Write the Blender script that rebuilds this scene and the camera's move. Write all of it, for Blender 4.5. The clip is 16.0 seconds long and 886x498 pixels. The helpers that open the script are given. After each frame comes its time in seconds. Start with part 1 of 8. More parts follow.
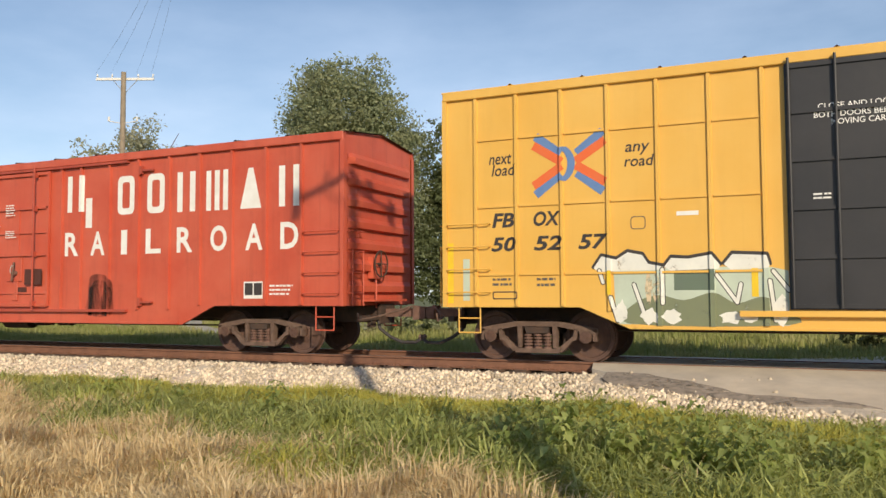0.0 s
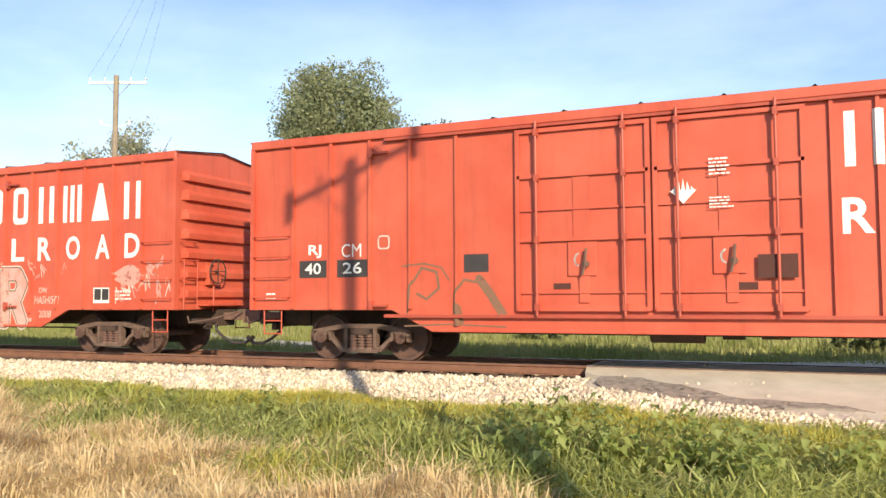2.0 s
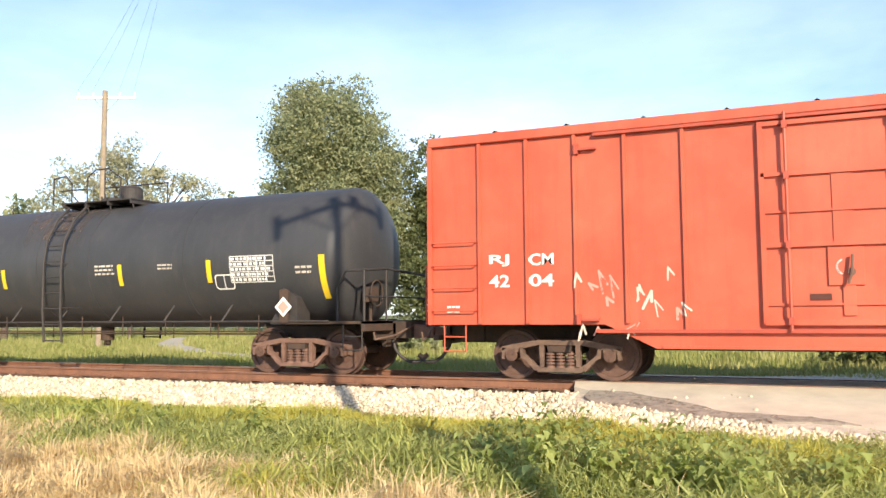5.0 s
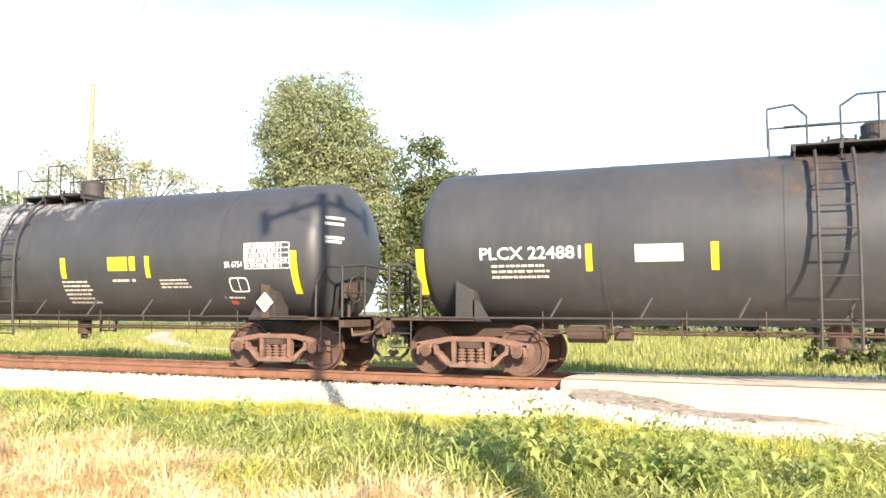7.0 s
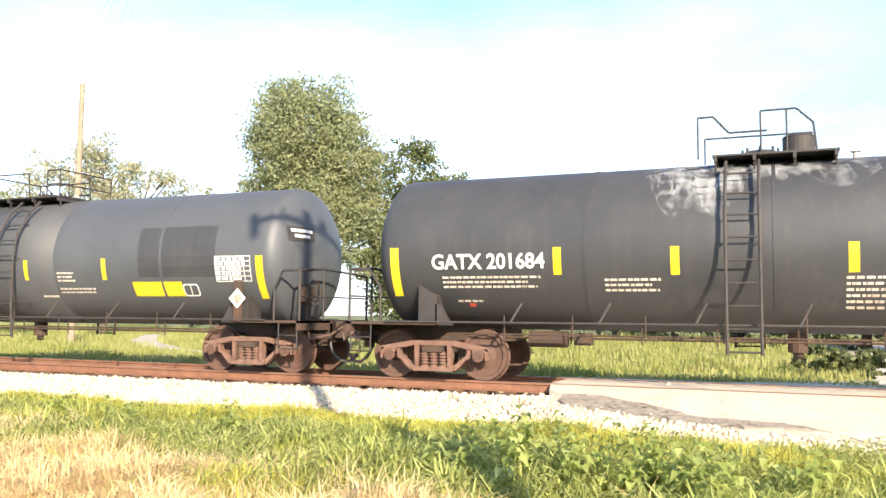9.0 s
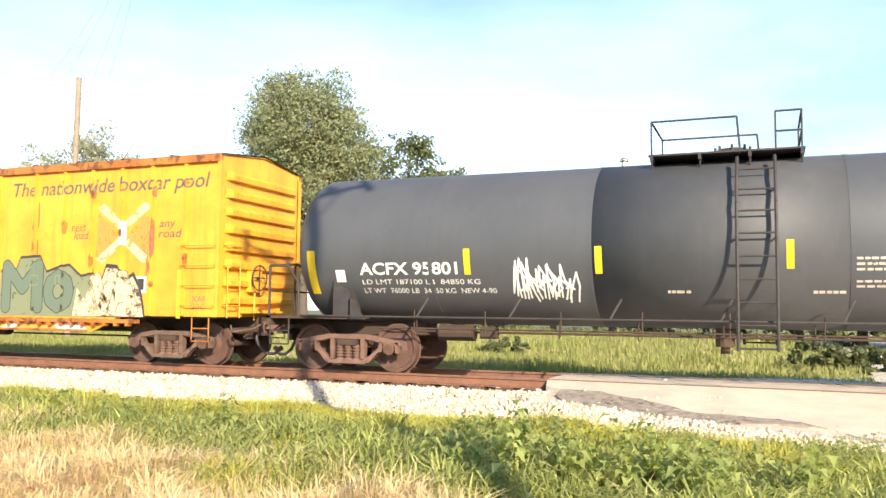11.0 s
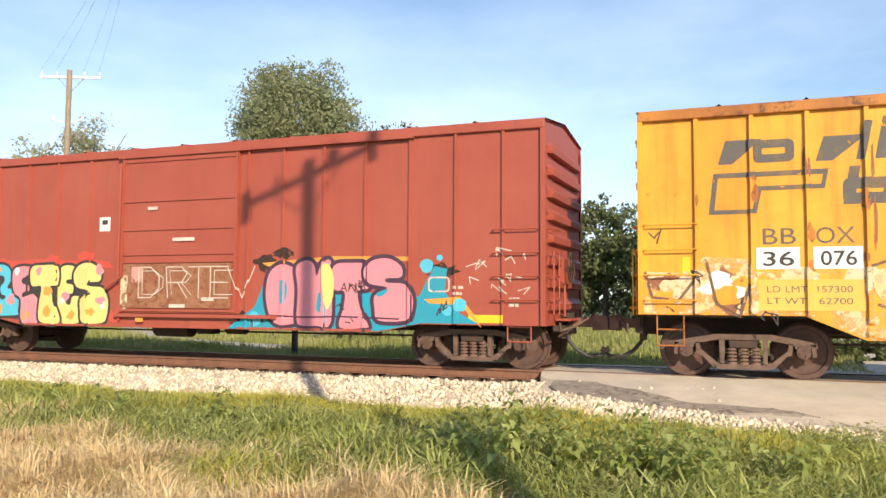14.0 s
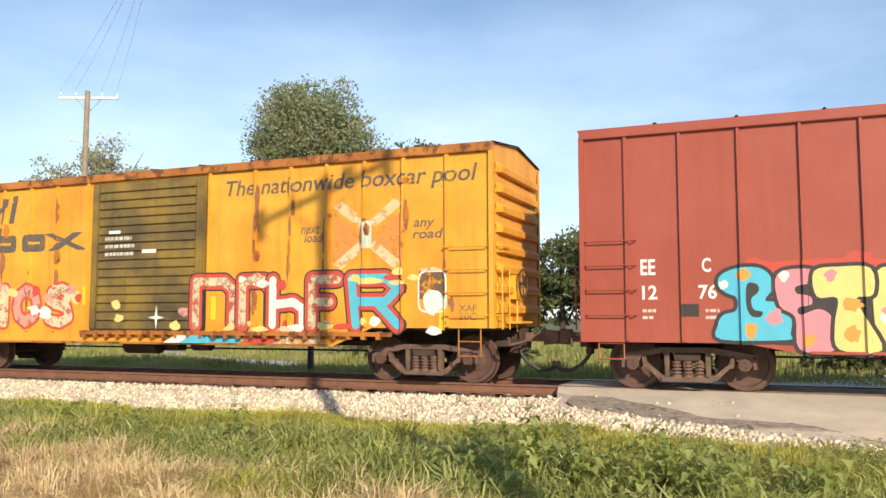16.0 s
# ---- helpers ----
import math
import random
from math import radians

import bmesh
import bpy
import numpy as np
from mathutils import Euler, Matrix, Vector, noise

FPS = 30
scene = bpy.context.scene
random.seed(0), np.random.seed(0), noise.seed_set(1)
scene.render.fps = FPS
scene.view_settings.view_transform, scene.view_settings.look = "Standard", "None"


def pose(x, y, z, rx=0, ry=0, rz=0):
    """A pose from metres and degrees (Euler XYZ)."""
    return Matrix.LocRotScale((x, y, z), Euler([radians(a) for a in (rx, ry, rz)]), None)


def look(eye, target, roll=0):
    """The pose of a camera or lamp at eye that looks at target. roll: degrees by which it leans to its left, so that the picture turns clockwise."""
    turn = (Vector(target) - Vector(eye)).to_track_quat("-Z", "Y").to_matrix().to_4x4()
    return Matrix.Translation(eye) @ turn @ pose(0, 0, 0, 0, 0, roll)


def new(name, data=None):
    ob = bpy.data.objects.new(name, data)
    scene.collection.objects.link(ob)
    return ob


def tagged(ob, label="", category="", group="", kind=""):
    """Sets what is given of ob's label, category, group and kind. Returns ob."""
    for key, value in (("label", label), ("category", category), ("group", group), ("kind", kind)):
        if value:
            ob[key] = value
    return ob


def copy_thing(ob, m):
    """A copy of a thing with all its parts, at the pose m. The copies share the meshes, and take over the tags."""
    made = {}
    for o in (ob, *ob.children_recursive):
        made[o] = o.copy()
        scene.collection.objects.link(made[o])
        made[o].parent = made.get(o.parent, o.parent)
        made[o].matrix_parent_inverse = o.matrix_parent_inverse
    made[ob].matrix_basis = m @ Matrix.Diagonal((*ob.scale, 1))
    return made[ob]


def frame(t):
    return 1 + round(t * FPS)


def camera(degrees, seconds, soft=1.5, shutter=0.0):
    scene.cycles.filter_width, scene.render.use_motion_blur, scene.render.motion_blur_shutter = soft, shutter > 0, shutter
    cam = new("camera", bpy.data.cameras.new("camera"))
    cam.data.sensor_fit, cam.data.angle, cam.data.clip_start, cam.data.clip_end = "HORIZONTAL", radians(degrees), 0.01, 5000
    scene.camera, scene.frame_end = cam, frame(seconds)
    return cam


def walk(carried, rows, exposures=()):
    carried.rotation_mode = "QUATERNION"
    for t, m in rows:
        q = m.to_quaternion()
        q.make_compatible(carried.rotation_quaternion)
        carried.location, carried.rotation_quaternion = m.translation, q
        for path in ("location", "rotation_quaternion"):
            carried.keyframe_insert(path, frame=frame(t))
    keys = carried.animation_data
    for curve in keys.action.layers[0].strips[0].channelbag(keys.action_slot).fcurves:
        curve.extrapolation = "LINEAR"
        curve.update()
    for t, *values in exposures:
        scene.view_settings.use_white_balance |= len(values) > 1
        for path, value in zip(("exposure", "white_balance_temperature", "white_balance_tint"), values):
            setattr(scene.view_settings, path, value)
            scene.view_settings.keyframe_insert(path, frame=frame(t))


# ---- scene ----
SHIFT = [
    (0.0, -65.759), (0.5, -61.552), (1.0, -57.372), (1.5, -53.234), (2.0, -49.264), (2.5, -45.148), (3.0, -41.014),
    (3.5, -36.890), (4.0, -32.76), (4.5, -28.64), (5.0, -24.53), (5.5, -20.43), (6.0, -16.332), (6.5, -12.232),
    (7.0, -8.134), (7.5, -4.051), (8.0, 0.0), (8.5, 4.031), (9.0, 8.06), (9.5, 12.09), (10.0, 16.11), (10.5, 20.13),
    (11.0, 24.147), (11.5, 28.162), (12.0, 32.148), (12.5, 36.121), (13.0, 40.085), (13.5, 44.040), (14.0, 47.987),
    (14.5, 51.914), (15.0, 55.833), (15.5, 59.745), (16.0, 63.672)]

# ---- camera: held by hand beside the track, all but still ----
cam = camera(56.7, 16.0)
EYE = (0.0, -15.233, 1.187)
VIEW = [
    (0.0, 24.618, 3.266, 0.275, -0.012, 0.0), (0.5, 24.575, 3.115, 0.207, -0.014, 0.0), (1.0, 24.364, 3.064, 0.231, -0.010, -0.002),
    (1.5, 24.199, 3.253, 0.373, -0.012, 0.001), (2.0, 24.153, 3.539, 0.285, -0.013, 0.002), (2.5, 24.172, 3.834, 0.382, -0.011, 0.005),
    (3.0, 24.394, 4.091, 0.514, -0.004, -0.003), (3.5, 24.393, 4.258, 0.694, -0.001, -0.011), (6.0, 23.011, 4.624, 0.192, 0.015, -0.028),
    (6.5, 23.227, 4.295, 0.369, 0.019, -0.019), (7.0, 22.571, 4.352, -0.176, 0.013, -0.024), (7.5, 22.358, 4.539, 0.026, 0.018, -0.006),
    (8.0, 22.064, 4.685, -0.098, 0.014, 0.0), (8.5, 21.976, 4.675, -0.385, 0.011, 0.0), (11.0, 21.628, 4.338, -0.650, 0.004, 0.001),
    (11.5, 21.607, 4.124, -0.524, 0.007, 0.010), (12.0, 21.372, 3.982, -0.784, 0.001, 0.014), (12.5, 21.258, 3.923, -0.921, 0.004, 0.006),
    (13.0, 21.345, 3.851, -0.905, 0.005, 0.006), (13.5, 21.327, 3.828, -0.680, 0.005, 0.008), (14.0, 21.199, 3.761, -0.343, -0.009, 0.012),
    (14.5, 21.300, 3.977, -0.150, -0.013, 0.015), (15.0, 21.661, 4.934, 0.310, -0.004, 0.008), (15.5, 22.320, 4.921, 0.353, -0.004, 0.001),
    (16.0, 22.259, 4.862, 0.047, -0.009, 0.001)]
EXPOSURE = [(0.0, -0.2), (0.5, 0.34), (1.2, 0.34), (1.8, 0.38), (2.4, 0.52), (3.0, 0.52), (3.6, 0.27), (5.8, 1.2), (6.2, 1.4), (7.0, 1.5), (8.6, 1.35), (10.8, 1.1), (11.5, 0.8), (12.2, 0.3), (12.9, 0.26), (13.4, -0.06), (14.0, 0.38), (14.5, 0.42), (15.2, 0.28), (15.6, 0.14), (16.0, 0.25)]
walk(cam, [(t, pose(EYE[0] + dx, EYE[1] + dy, EYE[2], 90 + pitch, roll, yaw)) for t, yaw, pitch, roll, dx, dy in VIEW], EXPOSURE)

# ---- sky and sun ----
SUN_WAY = Vector((-1.58, 1.86, -1.15)).normalized()
world = bpy.data.worlds.new("sky")
scene.world = world
world.use_nodes = True
wn = world.node_tree.nodes
wl = world.node_tree.links
wn.clear()
sky = wn.new("ShaderNodeTexSky")
sky.sky_type, sky.sun_disc = "NISHITA", False
sky.sun_elevation = math.asin(-SUN_WAY.z)
sky.sun_rotation = math.atan2(-SUN_WAY.x, -SUN_WAY.y)
sky.air_density, sky.dust_density, sky.ozone_density = 1.0, 0.4, 2.2
tc = wn.new("ShaderNodeTexCoord")
stretch = wn.new("ShaderNodeMapping")
stretch.inputs["Scale"].default_value = (1.2, 1.2, 3.4)
stretch.inputs["Location"].default_value = (0.9, 0.1, 0.55)
cl = wn.new("ShaderNodeTexNoise")
cl.inputs["Scale"].default_value, cl.inputs["Detail"].default_value, cl.inputs["Roughness"].default_value = 1.6, 7, 0.55
ramp = wn.new("ShaderNodeValToRGB")
ramp.color_ramp.elements[0].position, ramp.color_ramp.elements[1].position = 0.33, 0.68
ramp.color_ramp.elements[0].color = (0.05, 0.05, 0.05, 1)
ramp.color_ramp.elements[1].color = (0.85, 0.85, 0.85, 1)
mix = wn.new("ShaderNodeMix")
mix.data_type = "RGBA"
mix.inputs[7].default_value = (7.0, 8.3, 10.4, 1)
bg = wn.new("ShaderNodeBackground")
bg.inputs["Strength"].default_value = 0.132
wo = wn.new("ShaderNodeOutputWorld")
wl.new(tc.outputs["Generated"], stretch.inputs["Vector"])
wl.new(stretch.outputs["Vector"], cl.inputs["Vector"])
wl.new(cl.outputs["Fac"], ramp.inputs["Fac"])
height = wn.new("ShaderNodeSeparateXYZ")
haze = wn.new("ShaderNodeMapRange")
haze.inputs["From Min"].default_value, haze.inputs["From Max"].default_value = 0.13, 0.42
haze.inputs["To Min"].default_value, haze.inputs["To Max"].default_value = 1.0, 0.10
thin = wn.new("ShaderNodeMath")
thin.operation = "MULTIPLY"
wl.new(tc.outputs["Generated"], height.inputs["Vector"])
wl.new(height.outputs["Z"], haze.inputs["Value"])
wl.new(haze.outputs["Result"], thin.inputs[0])
wl.new(ramp.outputs["Color"], thin.inputs[1])
wl.new(thin.outputs["Value"], mix.inputs[0])
wl.new(sky.outputs["Color"], mix.inputs[6])
wl.new(mix.outputs[2], bg.inputs["Color"])
wl.new(bg.outputs["Background"], wo.inputs["Surface"])
sun = new("sun", bpy.data.lights.new("sun", "SUN"))
sun.data.energy, sun.data.angle, sun.data.color = 4.9, radians(0.55), (1.0, 0.865, 0.66)
sun.matrix_world = look((0, 0, 30), tuple(Vector((0, 0, 30)) + SUN_WAY))


# ---- materials ----
def node_material(name):
    m = bpy.data.materials.new(name)
    m.use_nodes = True
    return m, m.node_tree.nodes, m.node_tree.links, m.node_tree.nodes["Principled BSDF"]


def noise_node(n, l, vec, scale, detail=4, rough=0.6, stretch3=None):
    if stretch3:
        mp = n.new("ShaderNodeMapping")
        mp.inputs["Scale"].default_value = stretch3
        l.new(vec, mp.inputs["Vector"])
        vec = mp.outputs["Vector"]
    t = n.new("ShaderNodeTexNoise")
    t.inputs["Scale"].default_value, t.inputs["Detail"].default_value, t.inputs["Roughness"].default_value = scale, detail, rough
    l.new(vec, t.inputs["Vector"])
    return t.outputs["Fac"]


def step(n, l, fac, lo, hi, top=1.0):
    r = n.new("ShaderNodeMapRange")
    r.inputs["From Min"].default_value, r.inputs["From Max"].default_value = lo, hi
    r.inputs["To Max"].default_value = top
    l.new(fac, r.inputs["Value"])
    return r.outputs["Result"]


def blend(n, l, fac, a, b):
    m = n.new("ShaderNodeMix")
    m.data_type = "RGBA"
    l.new(fac, m.inputs[0])
    for sock, v in ((6, a), (7, b)):
        if isinstance(v, tuple):
            m.inputs[sock].default_value = (*v, 1)
        else:
            l.new(v, m.inputs[sock])
    return m.outputs[2]


def bump(n, l, b, fac, dist, strength=0.6):
    k = n.new("ShaderNodeBump")
    k.inputs["Distance"].default_value, k.inputs["Strength"].default_value = dist, strength
    l.new(fac, k.inputs["Height"])
    l.new(k.outputs["Normal"], b.inputs["Normal"])


def paint(name, base, fade, rust=(0.09, 0.035, 0.015), rusty=0.62, streak=0.5, rough=0.5, grime=(0.06, 0.045, 0.035), grimy=0.35):
    """Old rolling-stock paint: faded patches, run-down streaks, rust specks."""
    m, n, l, b = node_material(name)
    o = n.new("ShaderNodeTexCoord").outputs["Object"]
    c = blend(n, l, step(n, l, noise_node(n, l, o, 0.7, 5), 0.35, 0.7), base, fade)
    c = blend(n, l, step(n, l, noise_node(n, l, o, 1.0, 6, 0.65, (5.0, 5.0, 0.35)), 0.5, 0.85, streak), c, grime)
    c = blend(n, l, step(n, l, noise_node(n, l, o, 2.2, 8, 0.7), 0.55, 0.9, grimy), c, grime)
    c = blend(n, l, step(n, l, noise_node(n, l, o, 3.5, 9, 0.75), rusty, rusty + 0.06, 0.85), c, rust)
    l.new(c, b.inputs["Base Color"])
    b.inputs["Roughness"].default_value = rough
    bump(n, l, b, noise_node(n, l, o, 9, 5), 0.006, 0.35)
    return m


def plain(name, base, other=None, scale=6.0, rough=0.7, metal=0.0, relief=0.004, lo=0.35, hi=0.7, random_tone=0.0, wear=0.0, wear_scale=5.0):
    m, n, l, b = node_material(name)
    o = n.new("ShaderNodeTexCoord").outputs["Object"]
    other = other or tuple(v * 0.7 for v in base)
    f = noise_node(n, l, o, scale, 6, 0.65)
    c = blend(n, l, step(n, l, f, lo, hi), base, other)
    if random_tone:
        g = n.new("ShaderNodeNewGeometry").outputs["Random Per Island"]
        h = n.new("ShaderNodeHueSaturation")
        l.new(step(n, l, g, 0, 1, 2 * random_tone), h.inputs["Value"])
        h.inputs["Value"].default_value = 1
        add = n.new("ShaderNodeMath")
        add.inputs[1].default_value = 1 - random_tone
        l.new(step(n, l, g, 0, 1, 2 * random_tone), add.inputs[0])
        l.new(add.outputs[0], h.inputs["Value"])
        l.new(c, h.inputs["Color"])
        c = h.outputs["Color"]
    l.new(c, b.inputs["Base Color"])
    b.inputs["Roughness"].default_value, b.inputs["Metallic"].default_value = rough, metal
    if wear:
        # paint worn through to what lies under it
        gone = step(n, l, noise_node(n, l, o, wear_scale, 8, 0.75), 0.78 - 0.45 * wear, 0.88 - 0.45 * wear)
        left = n.new("ShaderNodeMath")
        left.operation = "SUBTRACT"
        left.inputs[0].default_value = 1.0
        l.new(gone, left.inputs[1])
        l.new(left.outputs[0], b.inputs["Alpha"])
    bump(n, l, b, noise_node(n, l, o, scale * 4, 4), relief)
    return m


def veil(name, base, most):
    """Thin dust: covers softly and unevenly, in runs down the side."""
    m, n, l, b = node_material(name)
    o = n.new("ShaderNodeTexCoord").outputs["Object"]
    b.inputs["Base Color"].default_value = (*base, 1)
    b.inputs["Roughness"].default_value = 0.95
    a = step(n, l, noise_node(n, l, o, 1.4, 5, 0.6, (3.0, 3.0, 0.6)), 0.38, 0.85, most)
    l.new(a, b.inputs["Alpha"])
    return m


def leafy(name, a, b_, c_, trans=0.35):
    """Leaves and blades: tone varies from piece to piece, light passes through."""
    m, n, l, b = node_material(name)
    g = n.new("ShaderNodeNewGeometry").outputs["Random Per Island"]
    o = n.new("ShaderNodeTexCoord").outputs["Object"]
    c = blend(n, l, g, a, b_)
    c = blend(n, l, step(n, l, noise_node(n, l, o, 0.55, 3), 0.4, 0.65), c, c_)
    l.new(c, b.inputs["Base Color"])
    b.inputs["Roughness"].default_value = 0.55
    b.inputs["Specular IOR Level"].default_value = 0.3
    t = n.new("ShaderNodeBsdfTranslucent")
    l.new(c, t.inputs["Color"])
    mx = n.new("ShaderNodeMixShader")
    mx.inputs[0].default_value = trans
    out = n["Material Output"]
    l.new(b.outputs[0], mx.inputs[1])
    l.new(t.outputs[0], mx.inputs[2])
    l.new(mx.outputs[0], out.inputs["Surface"])
    return m


RED = paint("faded_red_paint", (0.50, 0.078, 0.038), (0.57, 0.122, 0.066), rusty=0.68, streak=0.42, grimy=0.34, grime=(0.20, 0.04, 0.022))
# RED darkened: rust grime plus shadow around the door gear put into the colour
DARK_RED = paint("grimy_red_paint", (0.37, 0.060, 0.033), (0.44, 0.085, 0.048), rusty=0.62, streak=0.4, grimy=0.4)
MAROON = paint("oxide_red_paint", (0.33, 0.068, 0.040), (0.37, 0.088, 0.055), rusty=0.72, streak=0.36, grimy=0.3, grime=(0.17, 0.042, 0.026))
YELLOW = paint("clean_yellow_paint", (0.72, 0.40, 0.072), (0.76, 0.45, 0.10), rusty=0.80, streak=0.15, grimy=0.10, grime=(0.42, 0.22, 0.05))
OLD_YELLOW = paint("rusty_yellow_paint", (0.76, 0.38, 0.035), (0.66, 0.24, 0.018), rust=(0.17, 0.05, 0.012), rusty=0.635, streak=0.75, grimy=0.5, grime=(0.42, 0.13, 0.018))
RUSTY_TRIM = paint("rusted_trim", (0.52, 0.20, 0.03), (0.30, 0.09, 0.02), rust=(0.10, 0.035, 0.015), rusty=0.52, streak=0.5, grimy=0.5, grime=(0.14, 0.05, 0.02))
BLACK_DOOR = paint("black_door_paint", (0.022, 0.021, 0.023), (0.035, 0.032, 0.033), rusty=0.8, streak=0.2, grimy=0.2, grime=(0.05, 0.04, 0.035))
BROWN_DOOR = paint("dirty_brown_door_paint", (0.072, 0.044, 0.030), (0.105, 0.064, 0.040), rusty=0.66, streak=0.4, grimy=0.4, rough=0.7)
SOOTY_YELLOW = paint("sooty_yellow_paint", (0.30, 0.19, 0.03), (0.045, 0.037, 0.03), rusty=0.6, streak=0.7, grimy=0.8, grime=(0.03, 0.027, 0.025))
TANK_BLACK = paint("weathered_black_tank_paint", (0.037, 0.037, 0.041), (0.054, 0.052, 0.055), rusty=0.80, streak=0.45, grimy=0.4, rough=0.52, grime=(0.095, 0.080, 0.072))
TANK_REPAINT = paint("dull_repainted_tank", (0.050, 0.051, 0.056), (0.066, 0.066, 0.071), rusty=0.82, streak=0.4, grimy=0.4, rough=0.6, grime=(0.10, 0.095, 0.09))
TANK_GREY = paint("grey_black_tank_paint", (0.068, 0.071, 0.080), (0.085, 0.086, 0.094), rusty=0.80, streak=0.3, grimy=0.25, rough=0.52, grime=(0.05, 0.046, 0.045))
UNDER = plain("grimy_underframe_steel", (0.045, 0.032, 0.026), (0.085, 0.045, 0.028), 5, 0.85)
BOGIE_BROWN = plain("dusty_brown_cast_steel", (0.17, 0.105, 0.075), (0.085, 0.052, 0.038), 6, 0.85)
BOGIE_RUST = plain("rusty_cast_steel", (0.20, 0.11, 0.08), (0.12, 0.065, 0.048), 6, 0.85)
WHEEL = plain("rusty_wheel_steel", (0.12, 0.062, 0.042), (0.075, 0.04, 0.03), 8, 0.7)
FITTING = plain("dark_tank_fittings", (0.028, 0.026, 0.027), (0.055, 0.042, 0.036), 6, 0.7)
RAIL = plain("rusty_rail_steel", (0.23, 0.105, 0.06), (0.15, 0.07, 0.042), 4, 0.75)
RAIL_TOP = plain("polished_rail_head", (0.38, 0.36, 0.35), (0.28, 0.25, 0.24), 10, 0.3, 0.9)
TIE = plain("creosoted_sleeper_wood", (0.085, 0.055, 0.04), (0.14, 0.09, 0.06), 9, 0.9, random_tone=0.0)
STONE = plain("pale_limestone_ballast", (0.72, 0.595, 0.435), (0.55, 0.44, 0.315), 3, 0.9, random_tone=0.42)
BALLAST = plain("ballast_bed", (0.64, 0.55, 0.44), (0.42, 0.35, 0.28), 16, 0.95, relief=0.03)
CONCRETE = plain("worn_crossing_surface", (0.60, 0.51, 0.40), (0.46, 0.39, 0.31), 1.6, 0.9, relief=0.01)
PATCH = plain("crumbled_asphalt", (0.34, 0.28, 0.225), (0.19, 0.16, 0.13), 7, 0.95, relief=0.02, wear=0.55, wear_scale=3.5)
GRAVEL = plain("gravel_lane", (0.46, 0.41, 0.34), (0.36, 0.32, 0.26), 2, 0.95, relief=0.02)
SOIL = plain("grassy_soil", (0.10, 0.13, 0.035), (0.17, 0.15, 0.06), 0.7, 0.95, relief=0.03)
WOOD = plain("weathered_pole_wood", (0.33, 0.26, 0.18), (0.22, 0.17, 0.12), 5, 0.85)
POST = plain("dark_post_wood", (0.09, 0.085, 0.07), (0.06, 0.055, 0.045), 8, 0.85)
PALE = plain("pale_crossarm", (0.75, 0.73, 0.68), (0.6, 0.58, 0.54), 8, 0.7)
BARK = plain("tree_bark", (0.13, 0.10, 0.075), (0.08, 0.06, 0.045), 6, 0.95, relief=0.02)
WIRE = plain("wire_aluminium", (0.42, 0.44, 0.47), (0.18, 0.19, 0.2), 6, 0.5)
GRASS = leafy("green_grass", (0.17, 0.20, 0.035), (0.56, 0.55, 0.15), (0.58, 0.53, 0.11), 0.44)
TALL = leafy("tall_dark_grass", (0.21, 0.245, 0.065), (0.64, 0.65, 0.26), (0.50, 0.52, 0.15), 0.46)
STRAW = leafy("dry_straw", (0.88, 0.71, 0.44), (0.58, 0.42, 0.21), (0.78, 0.60, 0.33), 0.38)
WEED = leafy("broad_weed_leaves", (0.27, 0.33, 0.08), (0.55, 0.58, 0.21), (0.42, 0.47, 0.13), 0.46)
SPRIG = leafy("sprig_leaves", (0.22, 0.26, 0.07), (0.56, 0.58, 0.23), (0.44, 0.47, 0.15), 0.46)
FIELD = leafy("field_grass", (0.23, 0.28, 0.065), (0.36, 0.36, 0.11), (0.46, 0.42, 0.17), 0.4)
LEAF = leafy("tree_leaves", (0.20, 0.235, 0.125), (0.35, 0.38, 0.21), (0.37, 0.37, 0.20), 0.48)
LEAF_DARK = leafy("dark_wood_leaves", (0.095, 0.115, 0.05), (0.20, 0.22, 0.095), (0.16, 0.18, 0.075), 0.4)
LEAF_PALE = leafy("pale_tree_leaves", (0.34, 0.36, 0.22), (0.46, 0.45, 0.29), (0.46, 0.42, 0.28), 0.5)
WHITE = plain("white_stencil_paint", (0.80, 0.78, 0.74), (0.72, 0.68, 0.62), 4, 0.6, relief=0.001)
DULL_WHITE = plain("dull_white_paint", (0.62, 0.57, 0.50), (0.48, 0.38, 0.30), 3, 0.6, relief=0.001, wear=0.45, wear_scale=9)
INK = plain("black_stencil_paint", (0.035, 0.03, 0.03), (0.055, 0.045, 0.04), 4, 0.6, relief=0.001)
GHOST = plain("faded_grey_lettering", (0.11, 0.095, 0.085), (0.24, 0.14, 0.05), 3, 0.65, relief=0.001, lo=0.5, hi=0.75, wear=0.48, wear_scale=7)
BLUE = plain("emblem_blue", (0.11, 0.20, 0.42), (0.14, 0.24, 0.45), 4, 0.55, relief=0.001)
ORANGE = plain("emblem_orange", (0.75, 0.13, 0.03), (0.70, 0.16, 0.05), 4, 0.55, relief=0.001)
REFLECT = plain("yellow_reflector_tape", (0.80, 0.55, 0.02), (0.75, 0.48, 0.03), 6, 0.4, relief=0.001)
SOOT = plain("soot_stain", (0.025, 0.016, 0.014), (0.06, 0.025, 0.018), 5, 0.8, relief=0.001, wear=0.5, wear_scale=6)
WASH = plain("brown_wash", (0.24, 0.085, 0.04), (0.34, 0.16, 0.085), 3, 0.8, relief=0.001, wear=0.55, wear_scale=7)
GROUND_COAT = plain("worn_cream_coat", (0.72, 0.55, 0.34), (0.66, 0.40, 0.16), 2.5, 0.7, relief=0.001, wear=0.72, wear_scale=3.0)
